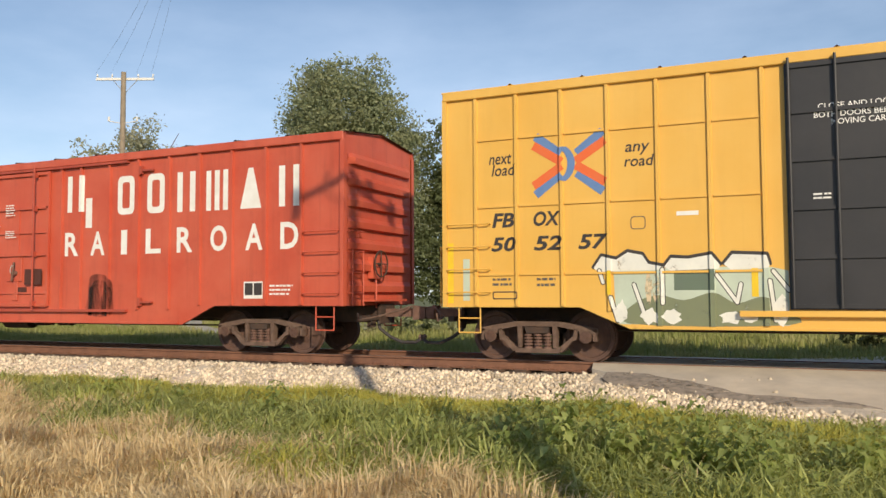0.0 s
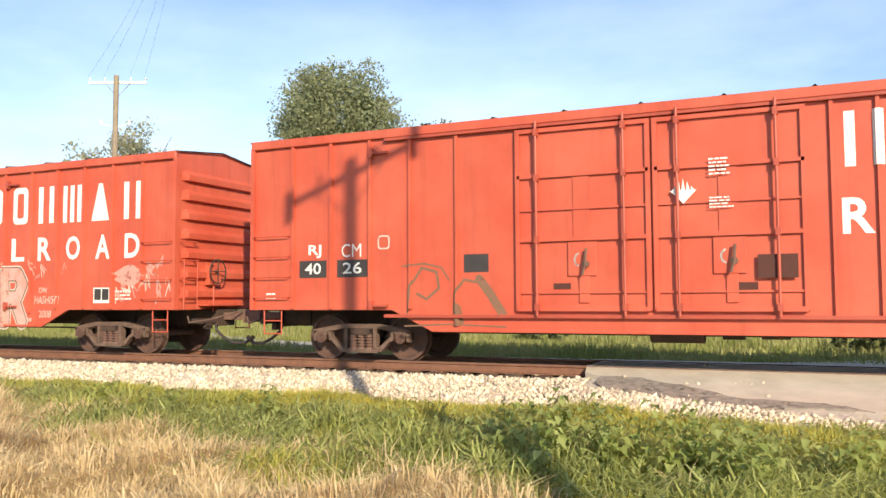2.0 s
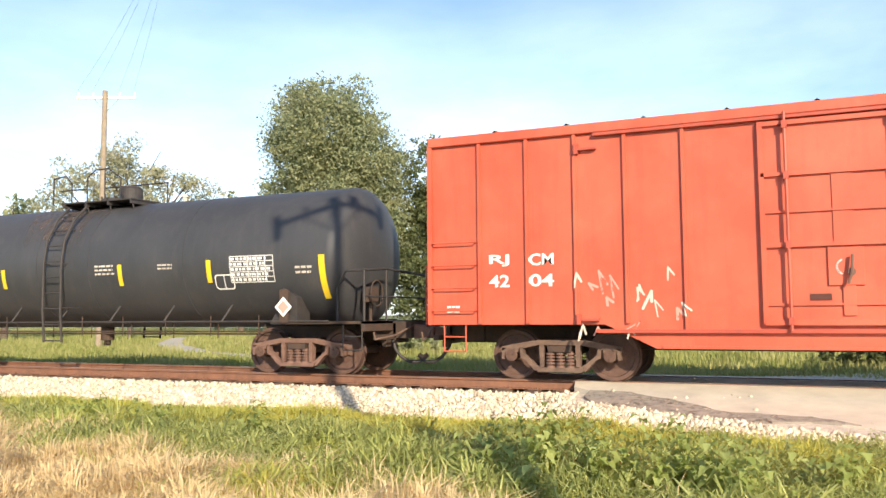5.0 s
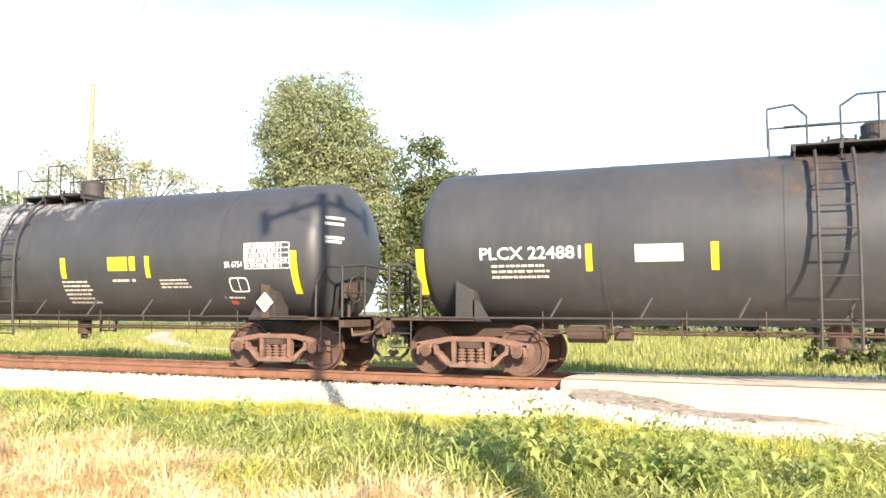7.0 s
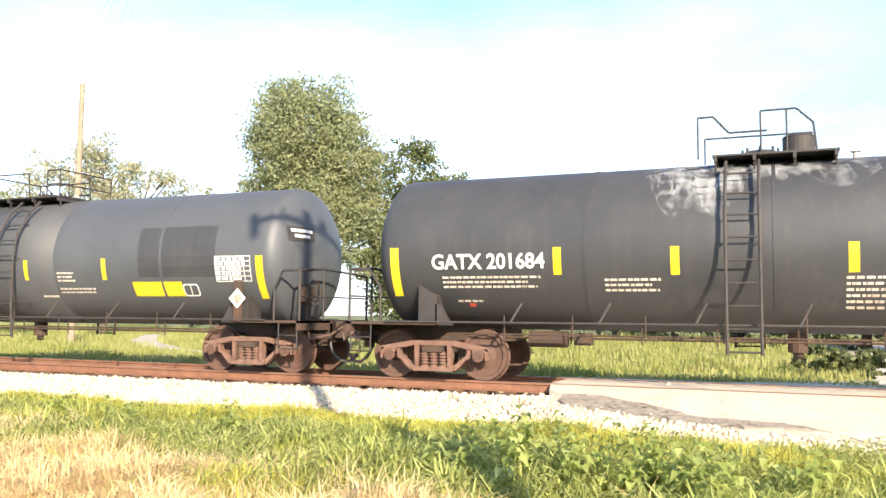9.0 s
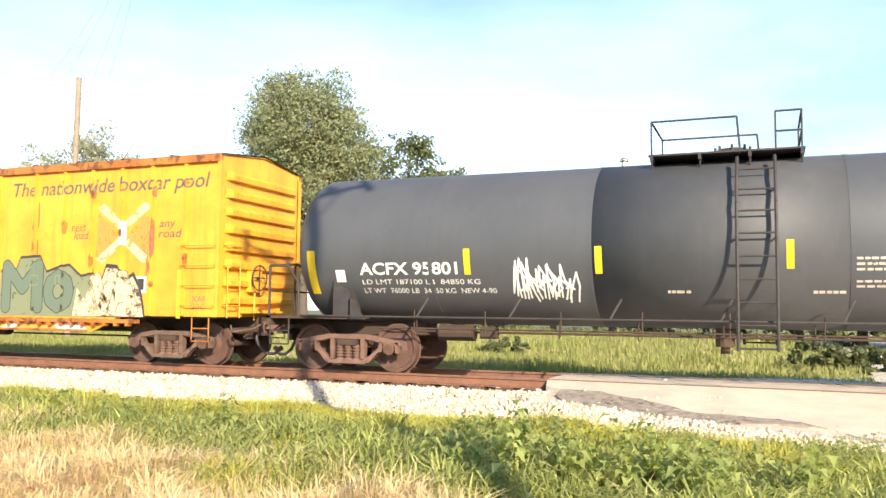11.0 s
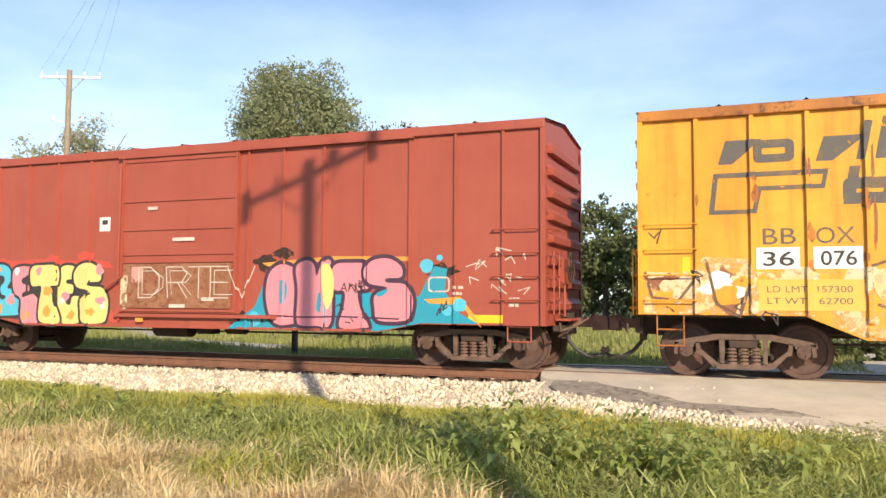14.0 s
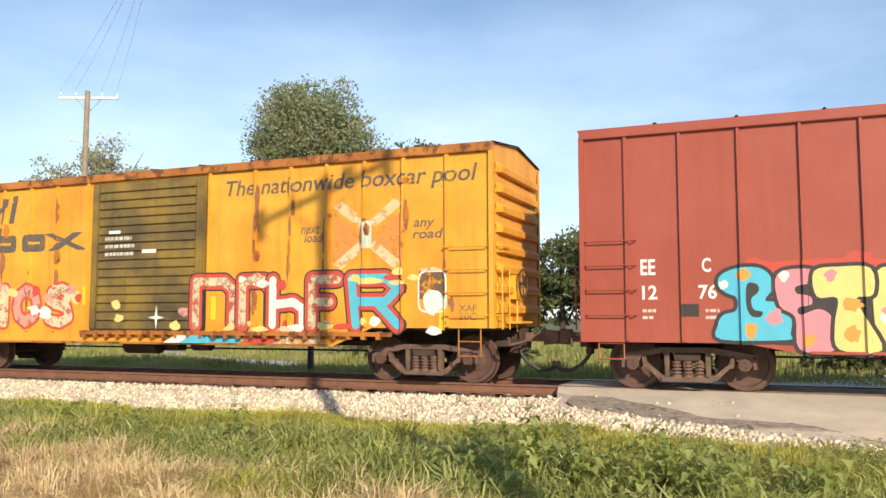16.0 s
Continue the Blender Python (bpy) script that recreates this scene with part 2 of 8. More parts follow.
MESH = plain("dark_vent_mesh", (0.10, 0.028, 0.018), (0.055, 0.022, 0.016), 60, 0.8, relief=0.004)
DUSK = plain("faded_olive_spray", (0.17, 0.10, 0.06), (0.24, 0.12, 0.07), 3, 0.7, relief=0.001, wear=0.4, wear_scale=8)
PINKISH = plain("thin_pink_spray", (0.58, 0.36, 0.31), (0.50, 0.22, 0.16), 2.5, 0.65, relief=0.001, wear=0.4, wear_scale=5)
CHALK = veil("chalky_dust", (0.46, 0.46, 0.47), 0.55)
SOOT_VEIL = veil("soot_film", (0.018, 0.013, 0.011), 1.0)
RUST_VEIL = veil("rust_dust", (0.15, 0.10, 0.078), 0.5)
ROOF = plain("dark_rusty_roof_sheet", (0.10, 0.065, 0.05), (0.15, 0.085, 0.06), 3, 0.85)
FADED_X = plain("faded_emblem_white", (0.72, 0.54, 0.34), (0.72, 0.42, 0.15), 3, 0.6, relief=0.001, wear=0.6, wear_scale=4)
FADED_ORANGE = plain("faded_emblem_orange", (0.70, 0.22, 0.05), (0.72, 0.30, 0.06), 3, 0.6, relief=0.001, wear=0.6, wear_scale=3)
SPRAY = {}
for key, col in (("cyan", (0.09, 0.47, 0.62)), ("pink", (0.74, 0.25, 0.29)), ("yellow", (0.76, 0.60, 0.20)), ("orange", (0.80, 0.32, 0.05)),
                 ("teal", (0.02, 0.30, 0.42)), ("white", (0.78, 0.76, 0.68)), ("green", (0.13, 0.17, 0.12)), ("olive", (0.20, 0.22, 0.12)),
                 ("cream", (0.66, 0.52, 0.33)), ("red", (0.55, 0.07, 0.04)), ("salmon", (0.62, 0.30, 0.24)), ("mint", (0.52, 0.58, 0.46)), ("brown", (0.16, 0.09, 0.055)), ("purple", (0.06, 0.025, 0.05))):
    SPRAY[key] = plain("spray_" + key, col, tuple(min(0.85, v * 0.82 + 0.02) for v in col), 2.5, 0.5, relief=0.001, wear={"cream": 0.62, "brown": 0.66, "salmon": 0.55, "olive": 0.4, "white": 0.38}.get(key, 0.25))


# ---- building helpers ----
def part(name, bm, material, parent=None, label=""):
    me = bpy.data.meshes.new(name)
    bm.to_mesh(me)
    bm.free()
    me.materials.append(material)
    ob = new(name, me)
    ob.parent = parent
    if label:
        ob["label"] = label
    return ob


def shared(name, me, parent, m=None, label=""):
    ob = new(name, me)
    ob.parent = parent
    if m is not None:
        ob.matrix_basis = m
    if label:
        ob["label"] = label
    return ob


def box(bm, x0, x1, y0, y1, z0, z1):
    v = [bm.verts.new((x, y, z)) for x in (x0, x1) for y in (y0, y1) for z in (z0, z1)]
    for f in ((0, 1, 3, 2), (4, 6, 7, 5), (0, 4, 5, 1), (2, 3, 7, 6), (0, 2, 6, 4), (1, 5, 7, 3)):
        bm.faces.new([v[i] for i in f])
    return bm


def prism(bm, pts, y0, y1):
    """An outline in x and z, drawn out along y."""
    a = [bm.verts.new((x, y0, z)) for x, z in pts]
    b = [bm.verts.new((x, y1, z)) for x, z in pts]
    bm.faces.new(a)
    bm.faces.new(b[::-1])
    for i in range(len(pts)):
        j = (i + 1) % len(pts)
        bm.faces.new((a[i], b[i], b[j], a[j]))
    return bm


def rod(bm, p, q, r, seg=8, r2=None):
    p, q = Vector(p), Vector(q)
    m = Matrix.Translation((p + q) / 2) @ (q - p).to_track_quat("Z", "Y").to_matrix().to_4x4()
    bmesh.ops.create_cone(bm, cap_ends=True, segments=seg, radius1=r, radius2=r if r2 is None else r2, depth=(q - p).length, matrix=m)
    return bm


def pipe(bm, pts, r, seg=6):
    for p, q in zip(pts, pts[1:]):
        rod(bm, p, q, r, seg)
    return bm


def lathe_x(bm, profile, seg=48):
    """Turns (x, radius) pairs about the x axis."""
    rings = []
    for x, r in profile:
        rings.append([bm.verts.new((x, r * math.cos(2 * math.pi * i / seg), r * math.sin(2 * math.pi * i / seg))) for i in range(seg)] if r > 1e-6 else [bm.verts.new((x, 0, 0))])
    for a, b in zip(rings, rings[1:]):
        for i in range(seg):
            j = (i + 1) % seg
            q = [a[i % len(a)], a[j % len(a)], b[j % len(b)], b[i % len(b)]]
            q = list(dict.fromkeys(q))
            bm.faces.new(q)
    bmesh.ops.recalc_face_normals(bm, faces=bm.faces)
    return bm


def new_bm():
    return bmesh.new()


def empty(name, x, y, z, label, category, group=""):
    ob = new(name)
    ob.matrix_basis = pose(x, y, z)
    return tagged(ob, label, category, group)


def lettering(text, x0, x1, z0, z1, shear=0.0, bold=0.0):
    """Flat letters in the x-z plane, filling the given box; faces towards -y."""
    cu = bpy.data.curves.new("letters", "FONT")
    cu.body, cu.shear, cu.offset, cu.resolution_u = text, shear, bold, 3
    ob = new("letters", cu)
    deps = bpy.context.evaluated_depsgraph_get()
    me = bpy.data.meshes.new_from_object(ob.evaluated_get(deps))
    bpy.data.objects.remove(ob)
    bpy.data.curves.remove(cu)
    bm = new_bm()
    bm.from_mesh(me)
    bpy.data.meshes.remove(me)
    xs, ys = [v.co.x for v in bm.verts], [v.co.y for v in bm.verts]
    ax, bx, ay, by = min(xs), max(xs), min(ys), max(ys)
    for v in bm.verts:
        v.co = ((v.co.x - ax) / (bx - ax) * (x1 - x0) + x0, 0, (v.co.y - ay) / (by - ay) * (z1 - z0) + z0)
    return bm


def shape(pts):
    bm = new_bm()
    bm.faces.new([bm.verts.new((x, 0, z)) for x, z in pts])
    return bm


def bars(x0, x1, z0, z1, rows, rng, gap=0.45, fill=0.8):
    """Rows of short bars, for lettering too small to read."""
    bm = new_bm()
    h = (z1 - z0) / rows
    for i in range(rows):
        x = x0
        end = x0 + (x1 - x0) * rng.uniform(0.75, 1.0)
        while x < end - 0.02:
            w = min(rng.uniform(0.05, 0.16), end - x)
            z = z1 - (i + 0.5) * h
            bm.faces.new([bm.verts.new(q) for q in ((x, 0, z - h * gap / 2), (x + w * fill, 0, z - h * gap / 2), (x + w * fill, 0, z + h * gap / 2), (x, 0, z + h * gap / 2))])
            x += w
    return bm


def blot(x, z, rx, rz, rng, n=14, rough=0.25):
    """A ragged patch of paint."""
    return shape([(x + rx * math.cos(a) * (1 + rng.uniform(-rough, rough)), z + rz * math.sin(a) * (1 + rng.uniform(-rough, rough))) for a in (2 * math.pi * i / n for i in range(n))])


def soft_ring(x0, x1, z0, z1, t):
    """A plain upright frame with rounded corners."""
    cx, cz, hx, hz = (x0 + x1) / 2, (z0 + z1) / 2, (x1 - x0) / 2, (z1 - z0) / 2
    bm = new_bm()
    def loop(hx, hz, k):
        pts = []
        for sx, sz, a0 in ((1, 1, 0), (-1, 1, 90), (-1, -1, 180), (1, -1, 270)):
            for a in (0, 30, 60, 90):
                u = radians(a0 + a)
                pts.append(bm.verts.new((cx + sx * (hx - k) + k * math.cos(u), 0, cz + sz * (hz - k) + k * math.sin(u))))
        return pts
    a, b = loop(hx, hz, min(hx, hz) * 0.5), loop(hx - t, hz - t, min(hx - t, hz - t) * 0.5)
    for i in range(len(a)):
        j = (i + 1) % len(a)
        bm.faces.new((a[i], a[j], b[j], b[i]))
    return bm


def onto(bm, y, lift=0.004):
    """Lays flat paint on a side wall, facing the camera's side of the track."""
    for v in bm.verts:
        v.co.y = y - lift
    bmesh.ops.recalc_face_normals(bm, faces=bm.faces)
    return bm


def wrap(bm, radius, zc, lift=0.005):
    """Lays flat paint on the barrel of a tank."""
    bmesh.ops.triangulate(bm, faces=bm.faces)
    big = [e for e in bm.edges if abs(e.verts[0].co.z - e.verts[1].co.z) > 0.12]
    if big:
        bmesh.ops.subdivide_edges(bm, edges=big, cuts=4)
    r = radius + lift
    for v in bm.verts:
        v.co.y = -math.sqrt(max(0.01, r * r - (v.co.z - zc) ** 2))
    return bm


# ---- ground, track and crossing ----
def ground_height(x, y):
    z = -0.42
    if y < 0:
        z = np.interp(y, [-60, -15, -10, -8, -5.5, -3.6, -2.6], [-0.5, -0.45, -0.5, -0.46, -0.46, -0.56, -0.72])
    else:
        z = np.interp(y, [2.6, 3.6, 6, 30, 400], [-0.75, -0.6, -0.45, -0.35, 0.2])
    return float(z) + 0.05 * noise.noise((x * 0.35, y * 0.35, 0.0)) + 0.02 * noise.noise((x * 1.3, y * 1.3, 3.0))


def build_ground():
    xs = sorted(set([-900, -500, -300, -200, -140, -100, -80] + [round(-60 + 1.0 * i, 2) for i in range(100)] + [50, 65, 80, 110, 160, 250, 500, 900]))
    ys = sorted(set([-700, -300, -150, -80, -50, -35, -25] + [round(-18 + 0.6 * i, 2) for i in range(60)] + [20, 24, 30, 38, 48, 60, 80, 120, 200, 350, 700, 1500]))
    bm = new_bm()
    grid = [[bm.verts.new((x, y, ground_height(x, y))) for x in xs] for y in ys]
    for a, b in zip(grid, grid[1:]):
        for i in range(len(xs) - 1):
            bm.faces.new((a[i], a[i + 1], b[i + 1], b[i]))
    for f in bm.faces:
        f.smooth = True
    tagged(part("ground", bm, SOIL), "uneven soil under grass beside the railway", "ground", kind="structure")


def build_ballast():
    rng = random.Random(3)
    prof = [(-3.3, -0.85), (-2.9, -0.62), (-2.3, -0.40), (-1.75, -0.22), (-1.45, -0.205), (-1.2, -0.25), (-0.4, -0.24), (0.4, -0.24), (1.4, -0.20), (1.75, -0.22), (2.3, -0.4), (2.9, -0.62), (3.3, -0.85)]
    bm = new_bm()
    rows = []
    xs = [-160, -120, -90, -70, -50] + [-40 + 0.4 * i for i in range(116)] + [8, 12, 20, 40, 80]
    for x in xs:
        rows.append([bm.verts.new((x, y + rng.uniform(-0.05, 0.05), z + rng.uniform(-0.02, 0.02))) for y, z in prof])
    for a, b in zip(rows, rows[1:]):
        for i in range(len(prof) - 1):
            bm.faces.new((a[i], b[i], b[i + 1], a[i + 1]))
    bed = tagged(part("ballast_bed", bm, BALLAST), "pale crushed limestone bed under the track", "ballast", kind="structure")
    # loose stones on the shoulder that faces the road
    r = np.random.RandomState(5)
    n = 26000
    x = r.uniform(-26, -0.5, n)
    y = -1.40 - np.abs(r.uniform(0, 1, n)) ** 0.9 * 1.8
    far = r.uniform(0, 1, n) < 0.12
    y[far] = r.uniform(-0.6, 0.6, far.sum())
    extra = 2200
    x = np.concatenate([x, r.uniform(-3.6, 1.6, extra)])
    y = np.concatenate([y, np.interp(x[n:], [-3.6, -2, 0, 1.6], [-2.3, -3.0, -3.3, -4.3]) + r.normal(0, 0.4, extra)])
    n = len(x)
    keep = ~((x > -3.5) & (y > -2.0 - 0.36 * (x + 3.5)) & (r.uniform(0, 1, n) > 0.012)) | ((x > -3.5) & (y < -2.0 - 0.36 * (x + 3.5)))
    x, y = x[keep], y[keep]
    n = len(x)
    z = np.interp(y, [p[0] for p in prof], [p[1] for p in prof])
    near_z = np.interp(y, [-9, -5, -3.2, -2.2, -1.3, -0.8], [-0.5, -0.47, -0.36, -0.24, -0.09, -0.012]) - 0.02
    k = np.clip((x + 4.3) / 1.5, 0, 1)
    k = k * k * (3 - 2 * k)
    z = z * (1 - k) + near_z * k
    size = 0.014 + 0.034 * r.uniform(0, 1, n) ** 1.6
    base = np.array([(1, 0, 0), (-1, 0, 0), (0, 1, 0), (0, -1, 0), (0, 0, 1), (0, 0, -1)], float)
    tri = np.array([(0, 2, 4), (2, 1, 4), (1, 3, 4), (3, 0, 4), (2, 0, 5), (1, 2, 5), (3, 1, 5), (0, 3, 5)])
    ang = r.uniform(0, 6.28, n)
    sc = size[:, None] * r.uniform(0.7, 1.4, (n, 3))
    p = base[None] * sc[:, None, :] + r.uniform(-0.25, 0.25, (n, 6, 3)) * size[:, None, None]
    c, s = np.cos(ang)[:, None], np.sin(ang)[:, None]
    tilt = r.uniform(-0.6, 0.6, (n, 1))
    px, py, pz = p[:, :, 0], p[:, :, 1] + tilt * p[:, :, 2], p[:, :, 2] - tilt * p[:, :, 1]
    v = np.stack([c * px - s * py + x[:, None], s * px + c * py + y[:, None], pz + z[:, None] + size[:, None] * 0.3], 2).reshape(-1, 3)
    f = (tri[None] + 6 * np.arange(n)[:, None, None]).reshape(-1, 3)
    tagged(mesh_stuff("ballast_stones", v, f, STONE), "loose pale limestone lumps on the track shoulder", "ballast", kind="stuff")
    return bed


def mesh_stuff(name, v, f, material, parent=None):
    me = bpy.data.meshes.new(name)
    k = f.shape[1]
    me.vertices.add(len(v))
    me.vertices.foreach_set("co", np.asarray(v, np.float32).ravel())
    me.loops.add(f.size)
    me.loops.foreach_set("vertex_index", np.asarray(f, np.int32).ravel())
    me.polygons.add(len(f))
    me.polygons.foreach_set("loop_start", np.arange(0, f.size, k, dtype=np.int32))
    me.update(calc_edges=True)
    me.materials.append(material)
    ob = new(name, me)
    ob.parent = parent
    return ob


def build_track():
    track = tagged(new("railway_track"), "rusty steel rails on dark wooden sleepers", "railway track", kind="structure")
    head = [(-0.036, -0.004), (-0.03, 0.0), (0.03, 0.0), (0.036, -0.004), (0.036, -0.035), (0.009, -0.048), (0.009, -0.15), (0.075, -0.165), (0.075, -0.178), (-0.075, -0.178), (-0.075, -0.165), (-0.009, -0.15), (-0.009, -0.048), (-0.036, -0.035)]
    for y in (-0.754, 0.754):
        bm = new_bm()
        a = [bm.verts.new((-170, y + u, w)) for u, w in head]
        b = [bm.verts.new((90, y + u, w)) for u, w in head]
        for i in range(len(head)):
            j = (i + 1) % len(head)
            bm.faces.new((a[i], a[j], b[j], b[i]))
        bmesh.ops.recalc_face_normals(bm, faces=bm.faces)
        ob = part("rail", bm, RAIL, track, "rusty rail with a bright worn top")
        bm = new_bm()
        box(bm, -170, 90, y - 0.024, y + 0.024, 0.0015, 0.003)
        part("running_surface", bm, RAIL_TOP, ob, "bright steel worn by wheels")
    bm = new_bm()
    box(bm, -0.115, 0.115, -1.42, 1.3, -0.34, -0.172)
    bmesh.ops.bevel(bm, geom=bm.edges[:], offset=0.012, segments=1, affect="EDGES")
    first = part("sleeper", bm, TIE, track)
    rng = random.Random(8)
    first.location = (-3.9, 0, 0)
    for i in range(1, 180):
        shared("sleeper", first.data, track, pose(-3.9 - 0.53 * i + rng.uniform(-0.03, 0.03), rng.uniform(-0.05, 0.05), rng.uniform(-0.012, 0.006), 0, 0, rng.uniform(-1.5, 1.5)))
    # base plates and spikes that stand beside the near rail
    bm = new_bm()
    box(bm, -0.1, 0.1, -0.19, 0.19, -0.174, -0.158)
    for u in (-0.11, 0.11):
        for w in (-0.05, 0.05):
            box(bm, w - 0.012, w + 0.012, u - 0.012, u + 0.012, -0.16, -0.12)
    me = bpy.data.meshes.new("rail_plate")
    bm.to_mesh(me)
    bm.free()
    me.materials.append(RAIL)
    for i in range(0, 60):
        shared("rail_plate", me, track, pose(-3.9 - 0.53 * i, -0.754, 0))


def surface(name, rim, z_of, material, label, category, cell=0.35, parent=None, depth=0.25):
    """A slab with the given rim (x, y), its top at z_of(x, y), with skirts."""
    bm = new_bm()
    bm.faces.new([bm.verts.new((x, y, 0)) for x, y in rim])
    x0, x1 = min(p[0] for p in rim), max(p[0] for p in rim)
    y0, y1 = min(p[1] for p in rim), max(p[1] for p in rim)
    for axis, a, b in ((0, x0, x1), (1, y0, y1)):
        k = a + cell
        while k < b:
            co = (k, 0, 0) if axis == 0 else (0, k, 0)
            no = (1, 0, 0) if axis == 0 else (0, 1, 0)
            bmesh.ops.bisect_plane(bm, geom=bm.verts[:] + bm.edges[:] + bm.faces[:], plane_co=co, plane_no=no)
            k += cell
    for v in bm.verts:
        v.co.z = z_of(v.co.x, v.co.y)
    rim_edges = [e for e in bm.edges if e.is_boundary]
    ret = bmesh.ops.extrude_edge_only(bm, edges=rim_edges)
    for g in ret["geom"]:
        if isinstance(g, bmesh.types.BMVert):
            g.co.z -= depth
    bmesh.ops.recalc_face_normals(bm, faces=bm.faces)
    ob = part(name, bm, material, parent)
    return tagged(ob, label, category, kind="structure")


def build_crossing():
    def near(x, y):
        return float(np.interp(y, [-9, -5, -3.2, -2.2, -1.3, -0.8], [-0.5, -0.47, -0.36, -0.24, -0.09, -0.012])) + 0.012 * noise.noise((x * 1.1, y * 1.1, 1.0))
    def verge(x, y):
        bed = float(np.interp(y, [-3.3, -2.9, -2.3, -1.75, -1.4], [-0.85, -0.62, -0.40, -0.22, -0.20])) - 0.03
        k = min(1.0, max(0.0, (x + 4.3) / 1.5))
        k = k * k * (3 - 2 * k)
        return bed * (1 - k) + (near(x, y) - 0.02) * k + 0.025 * noise.noise((x * 5, y * 5, 2))
    surface("road_near", [(-3.7, -0.80), (-3.62, -1.2), (-3.2, -1.48), (-2.3, -1.72), (-1.4, -2.3), (-0.9, -2.6), (0.1, -2.75), (0.9, -3.1), (1.5, -3.7), (2.4, -5.2), (3.4, -7.5), (4.2, -9.5), (14, -9.5), (14, -0.80)], near, CONCRETE, "worn pale road surface sloping up to the rails", "road", depth=0.12)
    surface("crossing_panel", [(-3.75, -0.66), (14, -0.66), (14, 0.66), (-3.75, 0.66)], lambda x, y: -0.012 + 0.004 * noise.noise((x, y, 0)), CONCRETE, "worn panel between the rails", "road")
    surface("road_far", [(-3.9, 0.84), (14, 0.84), (14, 3.2), (9, 9), (7.5, 40), (3.5, 40), (2.5, 9), (-2.6, 4.0), (-4.2, 2.0)], lambda x, y: float(np.interp(y, [0.8, 3, 6, 40], [-0.012, -0.14, -0.36, -0.3])), CONCRETE, "pale road beyond the rails", "road", 1.5)
    surface("asphalt_patch", [(-3.3, -1.42), (-2.6, -1.50), (-1.96, -1.80), (-1.5, -2.1), (-1.05, -2.45), (-0.4, -2.52), (0.1, -2.58), (0.7, -2.95), (0.1, -2.85), (-0.58, -2.98), (-1.35, -3.05), (-1.83, -2.70), (-2.4, -2.45), (-3.05, -2.2), (-3.3, -1.8)],
            lambda x, y: near(x, y) + 0.012 + 0.02 * noise.noise((x * 4, y * 4, 5)), PATCH, "crumbled darker asphalt along the road edge", "road", 0.16, depth=0.1)
    surface("gravel_verge", [(-4.4, -1.42), (-3.75, -1.25), (-3.4, -1.0), (-2.0, -1.2), (-1.0, -1.9), (0.2, -2.2), (1.4, -2.9), (2.5, -4.8), (2.9, -7.0), (2.2, -6.8), (1.3, -5.2), (0.3, -4.6), (-0.7, -4.6), (-1.8, -4.0), (-2.8, -3.2), (-4.4, -2.9)],
            verge, BALLAST, "pale gravel along the road edge", "gravel", 0.2)
    rim_l, rim_r = [], []
    for i in range(15):
        t = i / 14
        x, y = -16.0 - 24 * t, 9.5 + 6 * t + 16 * t * t
        w = 0.95
        rim_l.append((x - 0.35 * w, y - w))
        rim_r.append((x + 0.35 * w, y + w))
    surface("gravel_lane", rim_l + rim_r[::-1], lambda x, y: ground_height(x, y) + 0.06, GRAVEL, "pale gravel lane leading off across the field", "road", 2.0)


# ---- grass and weeds ----
def blades(name, x, y, z, height, width, material, label, category, rng, lx, ly, droop=0.0):
    """Tapered blades that lean by (lx, ly); with droop the tips arch over and hang."""
    n = len(x)
    a = rng.uniform(0, 2 * np.pi, n)
    w = width * rng.uniform(0.6, 1.4, n)
    ux, uy = np.cos(a) * w / 2, np.sin(a) * w / 2
    sag = np.minimum(0.55, 0.45 * np.hypot(lx, ly) / height) + droop * rng.uniform(0.2, 1.0, n)
    rise = 0.62 - 0.10 * droop
    p = [np.stack([x - ux, y - uy, z], 1), np.stack([x + ux, y + uy, z], 1),
         np.stack([x + lx * 0.22 + ux * 0.95, y + ly * 0.22 + uy * 0.95, z + height * rise], 1), np.stack([x + lx * 0.22 - ux * 0.95, y + ly * 0.22 - uy * 0.95, z + height * rise], 1)]
    cells = [[0, 1, 2], [0, 2, 3]]
    if droop:
        top = height * np.maximum(rise + 0.05, 0.97 - 0.45 * sag)
        p += [np.stack([x + lx * 0.58 + ux * 0.75, y + ly * 0.58 + uy * 0.75, z + top], 1), np.stack([x + lx * 0.58 - ux * 0.75, y + ly * 0.58 - uy * 0.75, z + top], 1)]
        cells += [[3, 2, 4], [3, 4, 5], [5, 4, 6]]
    else:
        cells += [[3, 2, 4]]
    p.append(np.stack([x + lx, y + ly, z + height * (1 - sag)], 1))
    v = np.stack(p, 1).reshape(-1, 3)
    o = len(p) * np.arange(n)[:, None]
    f = np.concatenate([o + np.array([c]) for c in cells])
    return tagged(mesh_stuff(name, v, f, material), label, category, kind="stuff")


def tussocks(rng, tx, ty, tall, per, spread, lean):
    """Blades in clumps that splay outwards; tall is each clump's height."""
    n = len(tx)
    k = np.repeat(np.arange(n), per)
    ox, oy = rng.normal(0, spread, n * per), rng.normal(0, spread, n * per)
    h = tall[k] * rng.uniform(0.45, 1.1, n * per)
    wind = rng.normal(0, 0.25, (n, 2))
    lx = h * (lean * ox / (spread * 2) + wind[k, 0] + rng.normal(0, 0.22, n * per))
    ly = h * (lean * oy / (spread * 2) + wind[k, 1] + rng.normal(0, 0.22, n * per))
    return tx[k] + ox, ty[k] + oy, h, lx, ly


def soil_z(x, y):
    xp = [-60, -15, -10, -8, -5.5, -3.6, -2.6, 2.6, 3.6, 6, 30, 400]
    zp = [-0.5, -0.45, -0.5, -0.46, -0.46, -0.56, -0.72, -0.75, -0.6, -0.45, -0.35, 0.2]
    return np.interp(y, xp, zp) - 0.05


